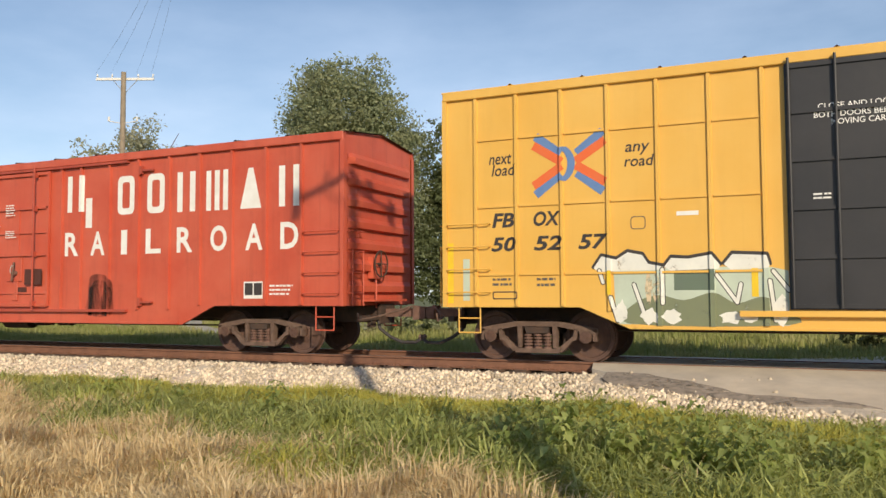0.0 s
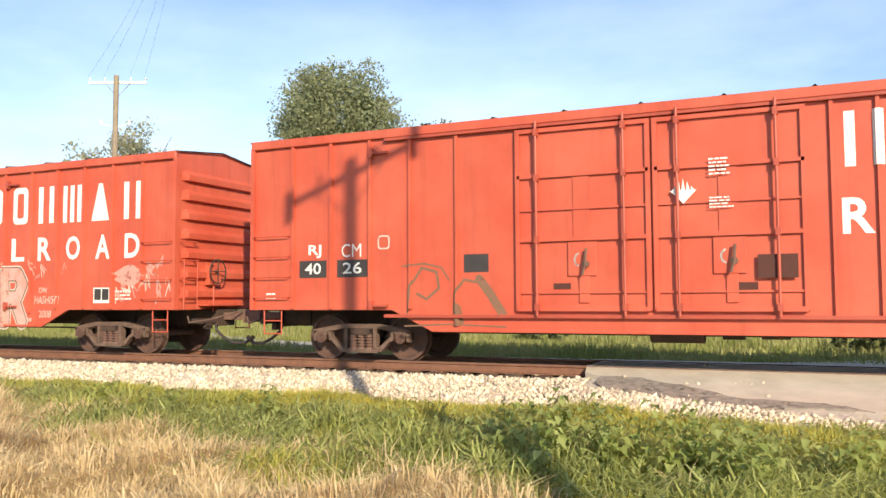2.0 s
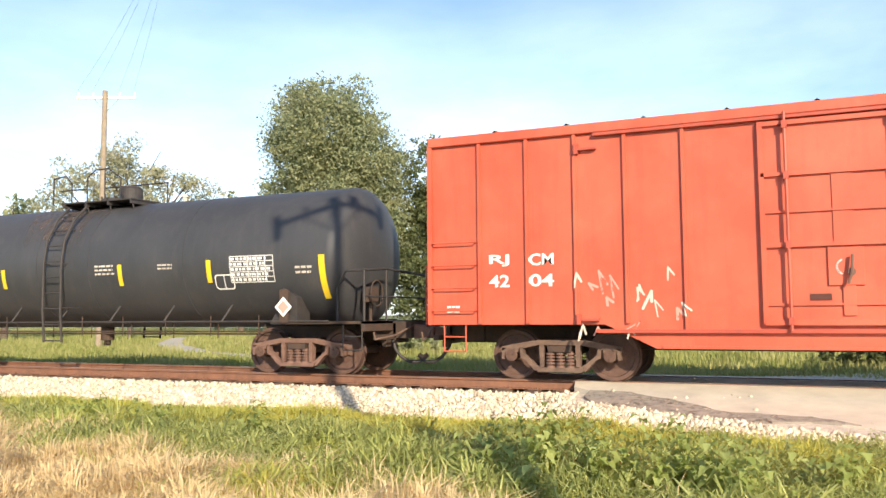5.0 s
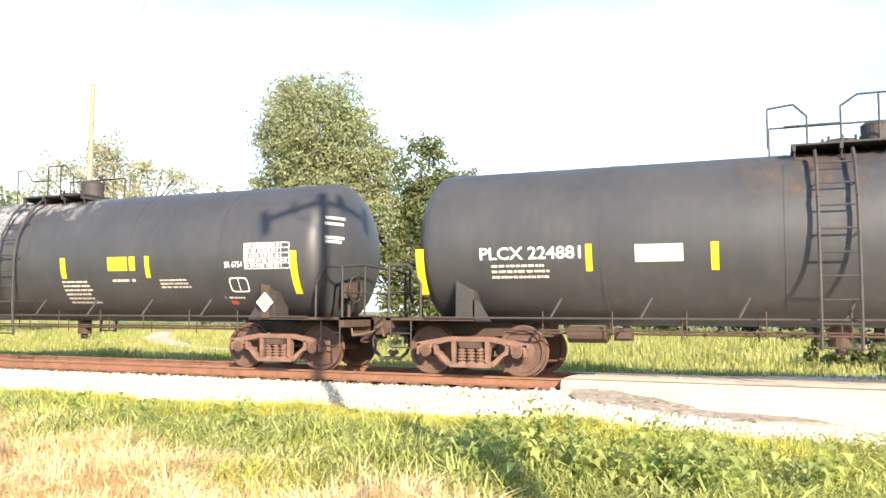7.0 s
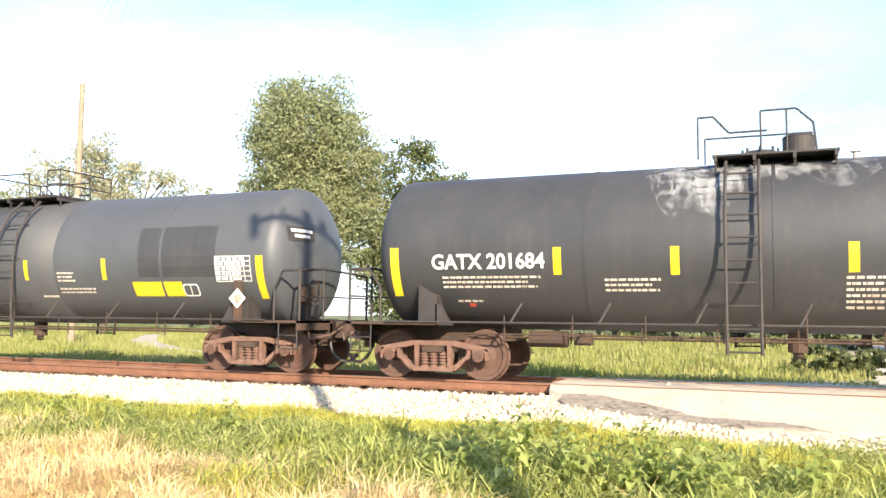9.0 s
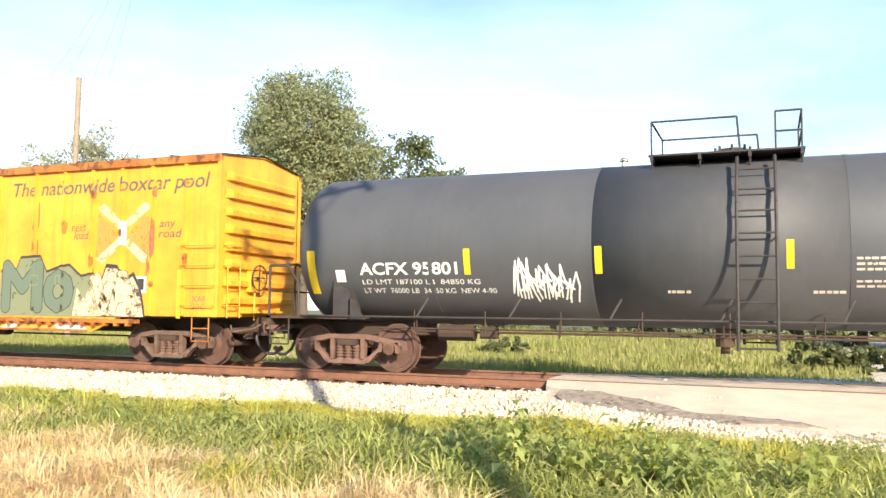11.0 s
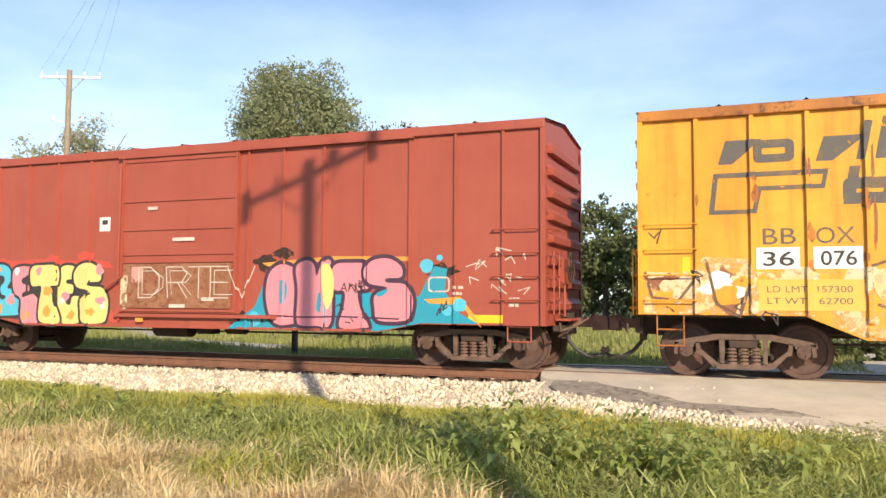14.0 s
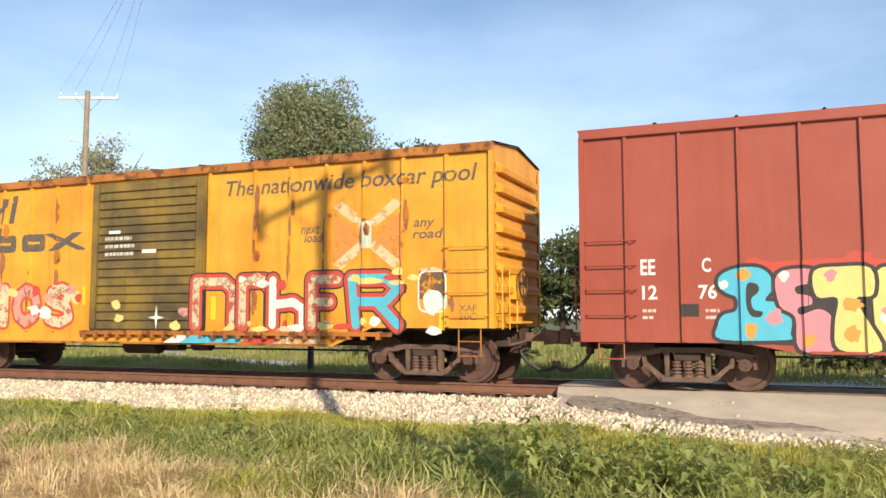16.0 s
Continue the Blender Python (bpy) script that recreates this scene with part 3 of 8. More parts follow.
def wave(x, y, k, seed):
    return np.sin(k * x + seed) * np.cos(k * 1.3 * y + 2 * seed) + 0.5 * np.sin(2.3 * k * x - 1.7 * k * y + seed)


def straw_share(x, y):
    """Where dry straw takes over from green grass: the near left."""
    line = -8.75 - 0.34 * (x + 5.0)
    return 1 / (1 + np.exp((y - line + 0.35 * wave(x, y, 1.1, 0.7)) / 0.22))


def road_gap(x, y):
    edge = np.interp(x, [-3.6, -2.4, -0.8, 0.9, 1.9, 2.6, 4], [-2.85, -3.0, -3.95, -4.8, -6.0, -7.6, -11])
    return (x > -3.6) & (y > edge)


def build_grass():
    rng = np.random.RandomState(11)
    n = 19000
    x = rng.uniform(-24, 4.2, n)
    y = -10.3 + rng.uniform(0, 1, n) ** 1.1 * 7.9
    patch = wave(x, y, 1.3, 1.9) + 0.6 * wave(x, y, 3.1, 0.4)
    deep = 1 / (1 + np.exp((np.abs(y + 7.5 + 0.10 * (x + 3) + 0.25 * patch) - 1.15) / 0.22)) * np.interp(x, [-9, -6.5, -5, 1, 2.5], [0.5, 0.75, 1, 1, 0.6])
    keep = (rng.uniform(0, 1, n) > straw_share(x, y)) & ~road_gap(x, y) & (y < -2.72 + 0.14 * wave(x, y, 2.0, 0.3)) & (x < -y * 0.42 - 0.5) & (x > -15 - (y + 10) * 1.3)
    x, y, patch, deep = x[keep], y[keep], patch[keep], deep[keep]
    dark = rng.uniform(0, 1, len(x)) < deep * np.clip(0.78 + 0.35 * patch, 0.1, 1)
    low = np.interp(y, [-10, -7, -5.5, -4, -3.1, -2.7], [0.34, 0.36, 0.33, 0.33, 0.33, 0.22]) * np.clip(1 + 0.3 * patch, 0.5, 1.5)
    bx, by, h, lx, ly = tussocks(rng, x[~dark], y[~dark], low[~dark], 26, 0.075, 0.6)
    blades("verge_grass", bx, by, soil_z(bx, by), h, 0.013, GRASS, "bright green grass on the railway verge", "grass", rng, lx, ly)
    bump_up = 0.5 * wave(x, y, 4.1, 0.8) + 0.4 * wave(x, y, 7.3, 2.6)
    tall = 0.41 * np.clip(1 + 0.25 * patch + 0.4 * bump_up, 0.35, 1.6)
    bx, by, h, lx, ly = tussocks(rng, x[dark], y[dark], tall[dark], 18, 0.08, 1.1)
    hug = rng.uniform(0.7, 1.7, len(bx))
    blades("tall_grass", bx, by, soil_z(bx, by), h, 0.019, TALL, "tall dark-green tussock grass in the verge", "grass", rng, lx * hug, ly * hug, 0.32)
    n = 9500
    x = rng.uniform(-13, 1.5, n)
    y = rng.uniform(-10.6, -5.0, n)
    odd = rng.uniform(0, 1, n) < 0.012
    keep = ((rng.uniform(0, 1, n) < straw_share(x, y)) | (odd & (y < -6.8))) & (x < -y * 0.42 - 0.5)
    x, y = x[keep], y[keep]
    tall = 0.40 * np.clip(1 + 0.35 * wave(x, y, 2.2, 0.9) + 0.2 * wave(x, y, 5.0, 0.2), 0.4, 1.7)
    for cx, cy, add in ((-5.25, -8.75, 0.26), (-7.7, -7.3, 0.24), (-6.5, -8.1, 0.12)):
        tall = tall + add * np.exp(-((x - cx) ** 2 + (y - cy) ** 2) / 0.05)
    bx, by, h, lx, ly = tussocks(rng, x, y, tall, 24, 0.07, 0.9)
    blades("dry_straw", bx, by, soil_z(bx, by), np.maximum(h, 0.05), 0.011, STRAW, "dry straw-coloured grass at the roadside", "dry grass", rng, lx, ly)
    # far field
    n = 150000
    y = 3.2 + rng.uniform(0, 1, n) ** 2.2 * 45
    x = rng.uniform(-1, 1, n) * (14 + y * 0.95) - 9 - y * 0.35
    lane = np.abs(y - (9.5 + 6 * ((-16.0 - x) / 24) + 16 * ((-16.0 - x) / 24) ** 2)) < 1.0
    lane &= x < -15.5
    road = (x > -4.8) & (x < 9) & (y < 4.3)
    road |= (x > 2.5 - 0.03 * y) & (x < 8.5) & (y < 42)
    keep = ~(lane | road)
    x, y = x[keep], y[keep]
    h = np.interp(y, [3, 8, 20, 50], [0.28, 0.45, 0.6, 0.8]) * (0.9 + 0.3 * wave(x, y, 0.5, 2.2)) * rng.uniform(0.4, 1.15, len(x))
    blades("field_grass", x, y, soil_z(x, y), np.maximum(h, 0.06), 0.03, FIELD, "tall mixed grass in the field beyond the track", "grass", rng, h * rng.normal(0, 0.3, len(x)), h * rng.normal(0, 0.3, len(x)))


def weed(rng, height, spread, n_stalk, leaf):
    """Stalks with ovate leaves in tiers that droop from the stem, folded along the midrib."""
    vs, fs = [], []
    for _ in range(n_stalk):
        a, d = rng.uniform(0, 6.28), spread * math.sqrt(rng.random())
        bx, by = d * math.cos(a), d * math.sin(a)
        h = height * rng.uniform(0.6, 1.1)
        tx, ty = bx * 0.6 + rng.uniform(-0.06, 0.06), by * 0.6 + rng.uniform(-0.06, 0.06)
        k = len(vs)
        vs += [(bx - 0.006, by, -0.15), (bx + 0.006, by, -0.15), (bx + tx, by + ty, h)]
        fs.append((k, k + 1, k + 2, k + 2))
        tiers = int(4 + h * 16)
        turn = rng.uniform(0, 6.28)
        for j in range(tiers):
            t = 0.25 + 0.75 * (j + rng.random() * 0.5) / tiers
            px, py, pz = bx + tx * t, by + ty * t, h * t
            turn += 2.4 + rng.uniform(-0.5, 0.5)
            e = rng.uniform(-0.15, 0.75)
            q = leaf * rng.uniform(0.55, 1.2) * (1.15 - 0.45 * t)
            cx, cy = math.cos(turn), math.sin(turn)
            sx, sy = -cy * q * 0.34, cx * q * 0.34
            mid = (px + cx * q * 0.45, py + cy * q * 0.45, pz + q * 0.45 * math.sin(e))
            tip = (px + cx * q, py + cy * q, pz + q * (math.sin(e) * 0.75 - 0.5))
            up = 0.10 * q
            k = len(vs)
            vs += [(px, py, pz), (mid[0] + sx, mid[1] + sy, mid[2] + up), mid, (mid[0] - sx, mid[1] - sy, mid[2] + up), tip]
            fs += [(k, k + 1, k + 4, k + 2), (k, k + 2, k + 4, k + 3)]
    return np.array(vs, float), np.array(fs)


def build_weeds():
    rng = random.Random(21)
    by_road = [(0.75, -5.15, 0.34), (1.0, -5.3, 0.34), (1.15, -5.0, 0.3), (0.1, -5.1, 0.24), (1.6, -6.0, 0.3), (0.5, -5.6, 0.3), (0.9, -5.9, 0.28)]
    stand = [(-2.55, -7.6, 0.50), (-2.25, -7.95, 0.50), (-1.95, -7.75, 0.54), (-1.7, -8.05, 0.52), (-1.15, -8.1, 0.48), (-0.95, -7.8, 0.50), (-0.7, -8.15, 0.46), (-2.4, -8.5, 0.34), (-0.4, -8.4, 0.40), (-3.0, -8.1, 0.36), (0.25, -7.4, 0.34), (-6.4, -6.7, 0.38), (-8.2, -6.4, 0.36), (-4.0, -7.2, 0.30), (-9.6, -6.0, 0.34)]
    for x, y, h in by_road + stand:
        low = x > 0 and y > -6.5
        v, f = weed(rng, h * (1.0 if low else 1.38), 0.24, 22 if low else 9, 0.07 if low else 0.15)
        v[:, 2] += soil_z(np.array([x]), np.array([y]))[0] + 0.10
        v[:, 0] += x
        v[:, 1] += y
        ob = mesh_stuff("leafy_weed", v, f, TALL if low else WEED)
        tagged(ob, "small-leaved dark weed at the edge of the road" if low else "broad-leaved green weed growing in the verge grass", "weed", "weeds in the verge")
    # small leafy sprigs all through the tall grass
    vs, fs, k = [], [], 0
    for _ in range(130):
        x = rng.uniform(-7.5, 1.6)
        y = -7.5 - 0.10 * (x + 3) + rng.uniform(-1.2, 1.5)
        v, f = weed(rng, rng.uniform(0.28, 0.48), 0.08, 2, rng.uniform(0.04, 0.08))
        v += np.array((x, y, soil_z(np.array([x]), np.array([y]))[0] + 0.05))
        vs.append(v)
        fs.append(f + k)
        k += len(v)
    tagged(mesh_stuff("low_weeds", np.concatenate(vs), np.concatenate(fs), SPRIG), "small leafy sprigs scattered through the tall grass", "weed", kind="stuff")


# ---- trees, bushes and poles ----
def leaf_cloud(rng, lobes, count, size):
    """Leaves gathered in clumps over the lobes of a crown, with gaps of sky between the clumps."""
    lobes = np.array(lobes, float)
    share = (lobes[:, 3] * lobes[:, 4] * lobes[:, 5]) ** 0.7
    clumps = max(24, count // 75)
    pick = rng.choice(len(lobes), clumps, p=share / share.sum())
    L = lobes[pick]
    d = rng.normal(0, 1, (clumps, 3))
    d /= np.linalg.norm(d, axis=1)[:, None]
    rad = rng.uniform(0.15, 1.0, clumps) ** 0.5 * rng.uniform(0.88, 1.12, clumps)
    centre = L[:, :3] + d * rad[:, None] * L[:, 3:]
    reach = L[:, 3:].min(axis=1) * rng.uniform(0.09, 0.21, clumps)
    own = rng.choice(clumps, count, p=reach ** 2 / (reach ** 2).sum())
    p = centre[own] + np.clip(rng.normal(0, 1, (count, 3)), -1.7, 1.7) * reach[own][:, None] * np.array([1.0, 1.0, 0.72])
    u = rng.normal(0, 1, (count, 3))
    u /= np.linalg.norm(u, axis=1)[:, None]
    w = np.cross(u, rng.normal(0, 1, (count, 3)))
    w /= np.linalg.norm(w, axis=1)[:, None]
    k = size * rng.uniform(0.5, 1.3, count)[:, None]
    v = np.stack([p - u * k, p + w * k * 0.55, p + u * k, p - w * k * 0.55], 1).reshape(-1, 3)
    f = np.arange(4 * count).reshape(-1, 4)
    return v, f


def tree(x, y, height, lobes, count, size, leaf, label, seed, trunk_r=0.25):
    rng = np.random.RandomState(seed)
    root = empty("tree", x, y, ground_height(x, y) - 0.05, label, "tree", "trees beyond the field")
    bm = new_bm()
    r = random.Random(seed)
    top = Vector((r.uniform(-0.4, 0.4), r.uniform(-0.4, 0.4), height * 0.72))
    rod(bm, (0, 0, -0.1), top * 0.5, trunk_r, 10, trunk_r * 0.7)
    rod(bm, top * 0.5, top, trunk_r * 0.7, 8, trunk_r * 0.25)
    for cx, cy, cz, a, b, c in lobes:
        base = top * min(0.75, max(0.15, (cz - c * 0.7) / height))
        rod(bm, base, (cx, cy, cz + c * 0.3), trunk_r * 0.38, 6, 0.04)
        for _ in range(5):
            q = Vector((cx + r.uniform(-0.8, 0.8) * a, cy + r.uniform(-0.8, 0.8) * b, cz + r.uniform(-0.3, 0.8) * c))
            rod(bm, base.lerp(Vector((cx, cy, cz)), 0.6), q, 0.07, 5, 0.02)
    part("trunk", bm, BARK, root, "grey-brown trunk with limbs")
    v, f = leaf_cloud(rng, lobes, count, size)
    mesh_stuff("crown", v, f, leaf, root)
    return root


def build_trees():
    tree(-31.2, 36.2, 19.4, [(-0.8, -0.2, 14.8, 3.9, 3.8, 4.0), (-2.4, -0.8, 12.4, 2.9, 2.8, 3.4), (2.4, 0.9, 12.6, 3.0, 2.8, 3.4), (0.3, 0.3, 8.6, 4.4, 3.4, 4.2), (-3.0, -1.0, 9.4, 2.4, 2.0, 2.8), (2.0, 0.9, 16.4, 1.9, 1.8, 2.6), (3.2, 1.2, 10.0, 2.4, 2.2, 2.8), (-1.6, -0.6, 17.0, 1.6, 1.5, 1.9), (4.0, 1.5, 11.4, 2.0, 1.9, 2.8), (4.0, 1.5, 7.4, 2.6, 2.2, 3.4)], 84000, 0.125, LEAF, "tall broad leafy tree with a dense dark-green crown", 31, 0.4)
    tree(-24.2, 39.2, 15.6, [(-0.2, 0.0, 11.4, 2.0, 2.0, 4.0), (2.0, 0.9, 9.0, 2.1, 2.0, 3.8), (0.6, 0.2, 8.0, 2.6, 2.2, 3.6), (-1.6, 0.0, 5.0, 2.8, 2.4, 4.4), (1.5, 0.5, 3.2, 2.8, 2.2, 3.0)], 38000, 0.14, LEAF_DARK, "medium leafy tree beside the tall one", 32)
    tree(-37.0, 33.5, 10.2, [(0.0, 0.0, 7.2, 2.4, 2.2, 2.8), (-1.6, -1.0, 4.2, 2.6, 2.2, 3.4), (2.0, 0.8, 4.6, 2.4, 2.2, 3.2)], 9000, 0.18, LEAF, "lower leafy tree at the edge of the wood", 33)
    tree(-39.0, 24.8, 13.8, [(-0.6, 0.0, 10.4, 2.6, 2.4, 3.0), (-2.8, -2.6, 8.8, 2.2, 2.0, 2.6), (2.4, 2.2, 9.4, 2.0, 2.0, 2.2), (3.6, 3.4, 8.2, 1.4, 1.4, 1.6), (0.4, 0.2, 6.4, 3.0, 2.6, 2.8)], 21000, 0.11, LEAF_PALE, "thin airy tree with pale yellowish leaves", 34, 0.16)
    tree(-45.5, 21.0, 9.4, [(0.0, 0.0, 6.6, 2.8, 2.4, 2.6), (-2.4, -2.0, 5.0, 2.6, 2.2, 2.6), (1.8, 2.0, 4.2, 2.2, 2.0, 2.4)], 6500, 0.18, LEAF, "low leafy tree at the field edge", 35)
    kinds = [
        tree(-14.0, 41.0, 8.0, [(0.0, 0.0, 5.2, 2.9, 2.6, 2.7), (1.8, 0.3, 3.2, 2.4, 2.2, 3.0), (-1.9, -0.2, 3.0, 2.4, 2.2, 2.9), (0.6, 0.0, 6.7, 1.3, 1.2, 1.4)], 9500, 0.17, LEAF_DARK, "dense dark woodland tree", 41),
        tree(-9.5, 38.5, 8.6, [(0.0, 0.0, 5.6, 2.5, 2.3, 3.0), (1.5, 0.0, 3.0, 2.6, 2.2, 3.1), (-1.3, 0.4, 2.6, 2.6, 2.2, 2.6), (-0.9, 0.0, 7.2, 1.2, 1.2, 1.5)], 9500, 0.17, LEAF_DARK, "dense dark woodland tree with a pointed top", 42)]
    rng = random.Random(44)
    for i, (x, y, s) in enumerate([(-21.5, 44, 0.95), (-18.5, 42, 0.9), (-5.5, 36, 0.88), (-1.8, 35, 0.86), (1.4, 31.5, 0.84), (4.2, 30, 0.98), (7.2, 28, 0.96), (10.2, 26.5, 0.98), (13.6, 24.5, 1.0), (-49, 17, 0.9), (-54, 14, 0.95)]):
        copy_thing(kinds[i % 2], pose(x, y, ground_height(x, y) - 0.05, 0, 0, rng.uniform(0, 360)) @ Matrix.Diagonal((s * 1.1, s * 1.1, s, 1)))
    for x, y, s, leaf, label in ((1.6, 10.2, 0.62, LEAF_DARK, "low dark bush in the field grass"), (3.1, 10.8, 0.5, LEAF_DARK, "low dark bush in the field grass"), (-15.6, 13.4, 0.6, LEAF_PALE, "low brushy bush beside the lane"), (-13.6, 12.6, 0.62, LEAF, "low brushy bush beside the lane"), (-9.0, 13.5, 0.45, LEAF_DARK, "low dark bush in the field grass")):
        r = np.random.RandomState(int(abs(x * 10)))
        v, f = leaf_cloud(r, [(0, 0, 0.9, 1.6, 1.1, 0.9), (1.1, 0.2, 0.7, 1.2, 1.0, 0.7), (-1.1, 0.1, 0.7, 1.2, 1.0, 0.8)], 2600, 0.13)
        v = v * s
        v[:, 0] += x
        v[:, 1] += y
        v[:, 2] += ground_height(x, y)
        tagged(mesh_stuff("bush", v, f, leaf), label, "bush", "bushes in the field")


def utility_pole(x, y, top, arm_dir, arm_len, arm_z, r, label, arm_mat):
    root = empty("utility_pole", x, y, ground_height(x, y) - 0.1, label, "utility pole")
    h = top - root.location.z
    bm = new_bm()
    rod(bm, (0, 0, 0), (0, 0, h), r, 14, r * 0.72)
    part("post", bm, WOOD, root, "weathered round wooden post")
    u = Vector((*arm_dir, 0)).normalized()
    n = Vector((-u.y, u.x, 0))
    z = arm_z - root.location.z
    bm = new_bm()
    c = [Vector((0, 0, z)) + n * (r * 0.9) + u * (sx * arm_len / 2) + n * a + Vector((0, 0, b)) for sx in (-1, 1) for a in (0, 0.09) for b in (-0.06, 0.06)]
    v = [bm.verts.new(p) for p in c]
    for f in ((0, 1, 3, 2), (4, 6, 7, 5), (0, 4, 5, 1), (2, 3, 7, 6), (0, 2, 6, 4), (1, 5, 7, 3)):
        bm.faces.new([v[i] for i in f])
    bmesh.ops.recalc_face_normals(bm, faces=bm.faces)
    part("crossarm", bm, arm_mat, root, "pale horizontal crossarm")
    for s in (-0.96, -0.45, 0.45, 0.96):
        bm = new_bm()
        p = Vector((0, 0, z + 0.06)) + n * (r + 0.04) + u * (s * arm_len / 2)
        rod(bm, p, p + Vector((0, 0, 0.1)), 0.018, 6)
        rod(bm, p + Vector((0, 0, 0.08)), p + Vector((0, 0, 0.2)), 0.05, 10, 0.035)
        part("insulator", bm, PALE, root)
    for s in (-1, 1):
        bm = new_bm()
        rod(bm, Vector((0, 0, z - 0.75)) + n * r, Vector((0, 0, z - 0.05)) + n * (r + 0.05) + u * (s * 0.6), 0.02, 6)
        part("brace", bm, WIRE, root)
    return root, u, n, z


def build_poles():
    far, u, n, z = utility_pole(-31.4, 15.0, 12.45, (0.9, 0.42), 2.9, 12.15, 0.17, "tall wooden utility pole with a pale crossarm", PALE)
    for s, dz in ((-1, -2.3), (1, -2.3)):
        bm = new_bm()
        p = Vector((0, 0, z + dz))
        q = p + u * (s * 0.7) + Vector((0, 0, 0.12))
        rod(bm, p, q, 0.025, 6)
        rod(bm, q, q + Vector((0, 0, 0.22)), 0.06, 8, 0.05)
        part("side_bracket", bm, PALE, far, "pale insulator on a side bracket")
    near_xy = (-8.1 + 0.8495 * 12, -1.53 - 12)
    near, u2, n2, z2 = utility_pole(near_xy[0], near_xy[1], 3.95 + 0.6183 * 12, (0.643, 0.766), 2.25, 3.58 + 0.6183 * 12, 0.15, "wooden utility pole beside the road, behind the viewer", WOOD)
    for s, r, lo, hi in ((-0.96, 0.095, -0.34, 0.26), (0.96, 0.095, -0.26, 0.32), (0.36, 0.08, 0.0, 0.3)):
        bm = new_bm()
        p = u2 * (s * 1.125) + n2 * 0.16
        for k in range(6):
            z0 = z2 + lo + (hi - lo) * k / 6
            rod(bm, p + Vector((0, 0, z0)), p + Vector((0, 0, z0 + (hi - lo) / 6)), r, 10, r * 0.72)
        part("line_insulator", bm, POST, near, "dark ribbed insulator on the crossarm")
    for s in (-0.96, -0.45, 0.45, 0.96):
        a = far.location + Vector((0, 0, z + 0.25)) + u * (s * 1.45)
        b = near.location + Vector((0, 0, z2 + 0.25)) - u2 * (s * 1.1)
        bm = new_bm()
        pts = [a.lerp(b, i / 24) - Vector((0, 0, 1.1 * math.sin(math.pi * i / 24))) for i in range(25)]
        pipe(bm, pts, 0.004, 5)
        tagged(part("overhead_wire", bm, WIRE), "thin overhead wire slung between utility poles", "wire", "overhead wires")
    post = empty("sign_post", -12.7, 5.6, -0.5, "dark square post standing in the grass beyond the track", "post")
    bm = new_bm()
    box(bm, -0.07, 0.07, -0.07, 0.07, -0.1, 1.5)
    bmesh.ops.bevel(bm, geom=bm.edges[:], offset=0.01, segments=1, affect="EDGES")
    part("shaft", bm, POST, post)
    bm = new_bm()
    prism(bm, [(-0.09, 1.5), (0.09, 1.5), (0.07, 1.56), (-0.07, 1.56)], -0.09, 0.09)
    part("cap", bm, POST, post)


# ---- rolling stock ----
CARS = []
WHEELS = []
CACHE = {}


def cached(key, material, fill):
    if key not in CACHE:
        bm = new_bm()
        fill(bm)
        me = bpy.data.meshes.new(key.split(":")[0])
        bm.to_mesh(me)
        bm.free()
        me.materials.append(material)
        CACHE[key] = me
    return CACHE[key]


def wheel_profile(r):
    return [(-0.02, 0.0), (-0.02, 0.11), (-0.055, 0.13), (-0.02, r * 0.52), (-0.03, r * 0.80), (-0.065, r * 0.84), (-0.07, r * 0.985), (0.06, r), (0.065, r + 0.027), (0.09, r + 0.02), (0.09, r * 0.84), (0.03, r * 0.8), (0.02, 0.13), (0.06, 0.11), (0.06, 0.0)]


def fill_wheelset(bm, r):
    """Two wheels on an axle along y, with end caps and their bolts."""
    prof = wheel_profile(r)
    for sgn in (-1, 1):
        sub = new_bm()
        lathe_x(sub, prof, 40)
        turn = Matrix.Translation((0, sgn * 0.735, 0)) @ Matrix.Rotation(radians(90 if sgn < 0 else -90), 4, "Z")
        sub.transform(turn)
        me = bpy.data.meshes.new("tmp")
        sub.to_mesh(me)
        sub.free()
        bm.from_mesh(me)
        bpy.data.meshes.remove(me)
        rod(bm, (0, sgn * 0.73, 0), (0, sgn * 1.10, 0), 0.085, 16)
        rod(bm, (0, sgn * 1.10, 0), (0, sgn * 1.135, 0), 0.10, 16)
        for i in range(3):
            a = 2 * math.pi * i / 3
            rod(bm, (0.055 * math.cos(a), sgn * 1.13, 0.055 * math.sin(a)), (0.055 * math.cos(a), sgn * 1.155, 0.055 * math.sin(a)), 0.016, 6)
    rod(bm, (0, -0.72, 0), (0, 0.72, 0), 0.08, 14)
    bmesh.ops.recalc_face_normals(bm, faces=bm.faces)


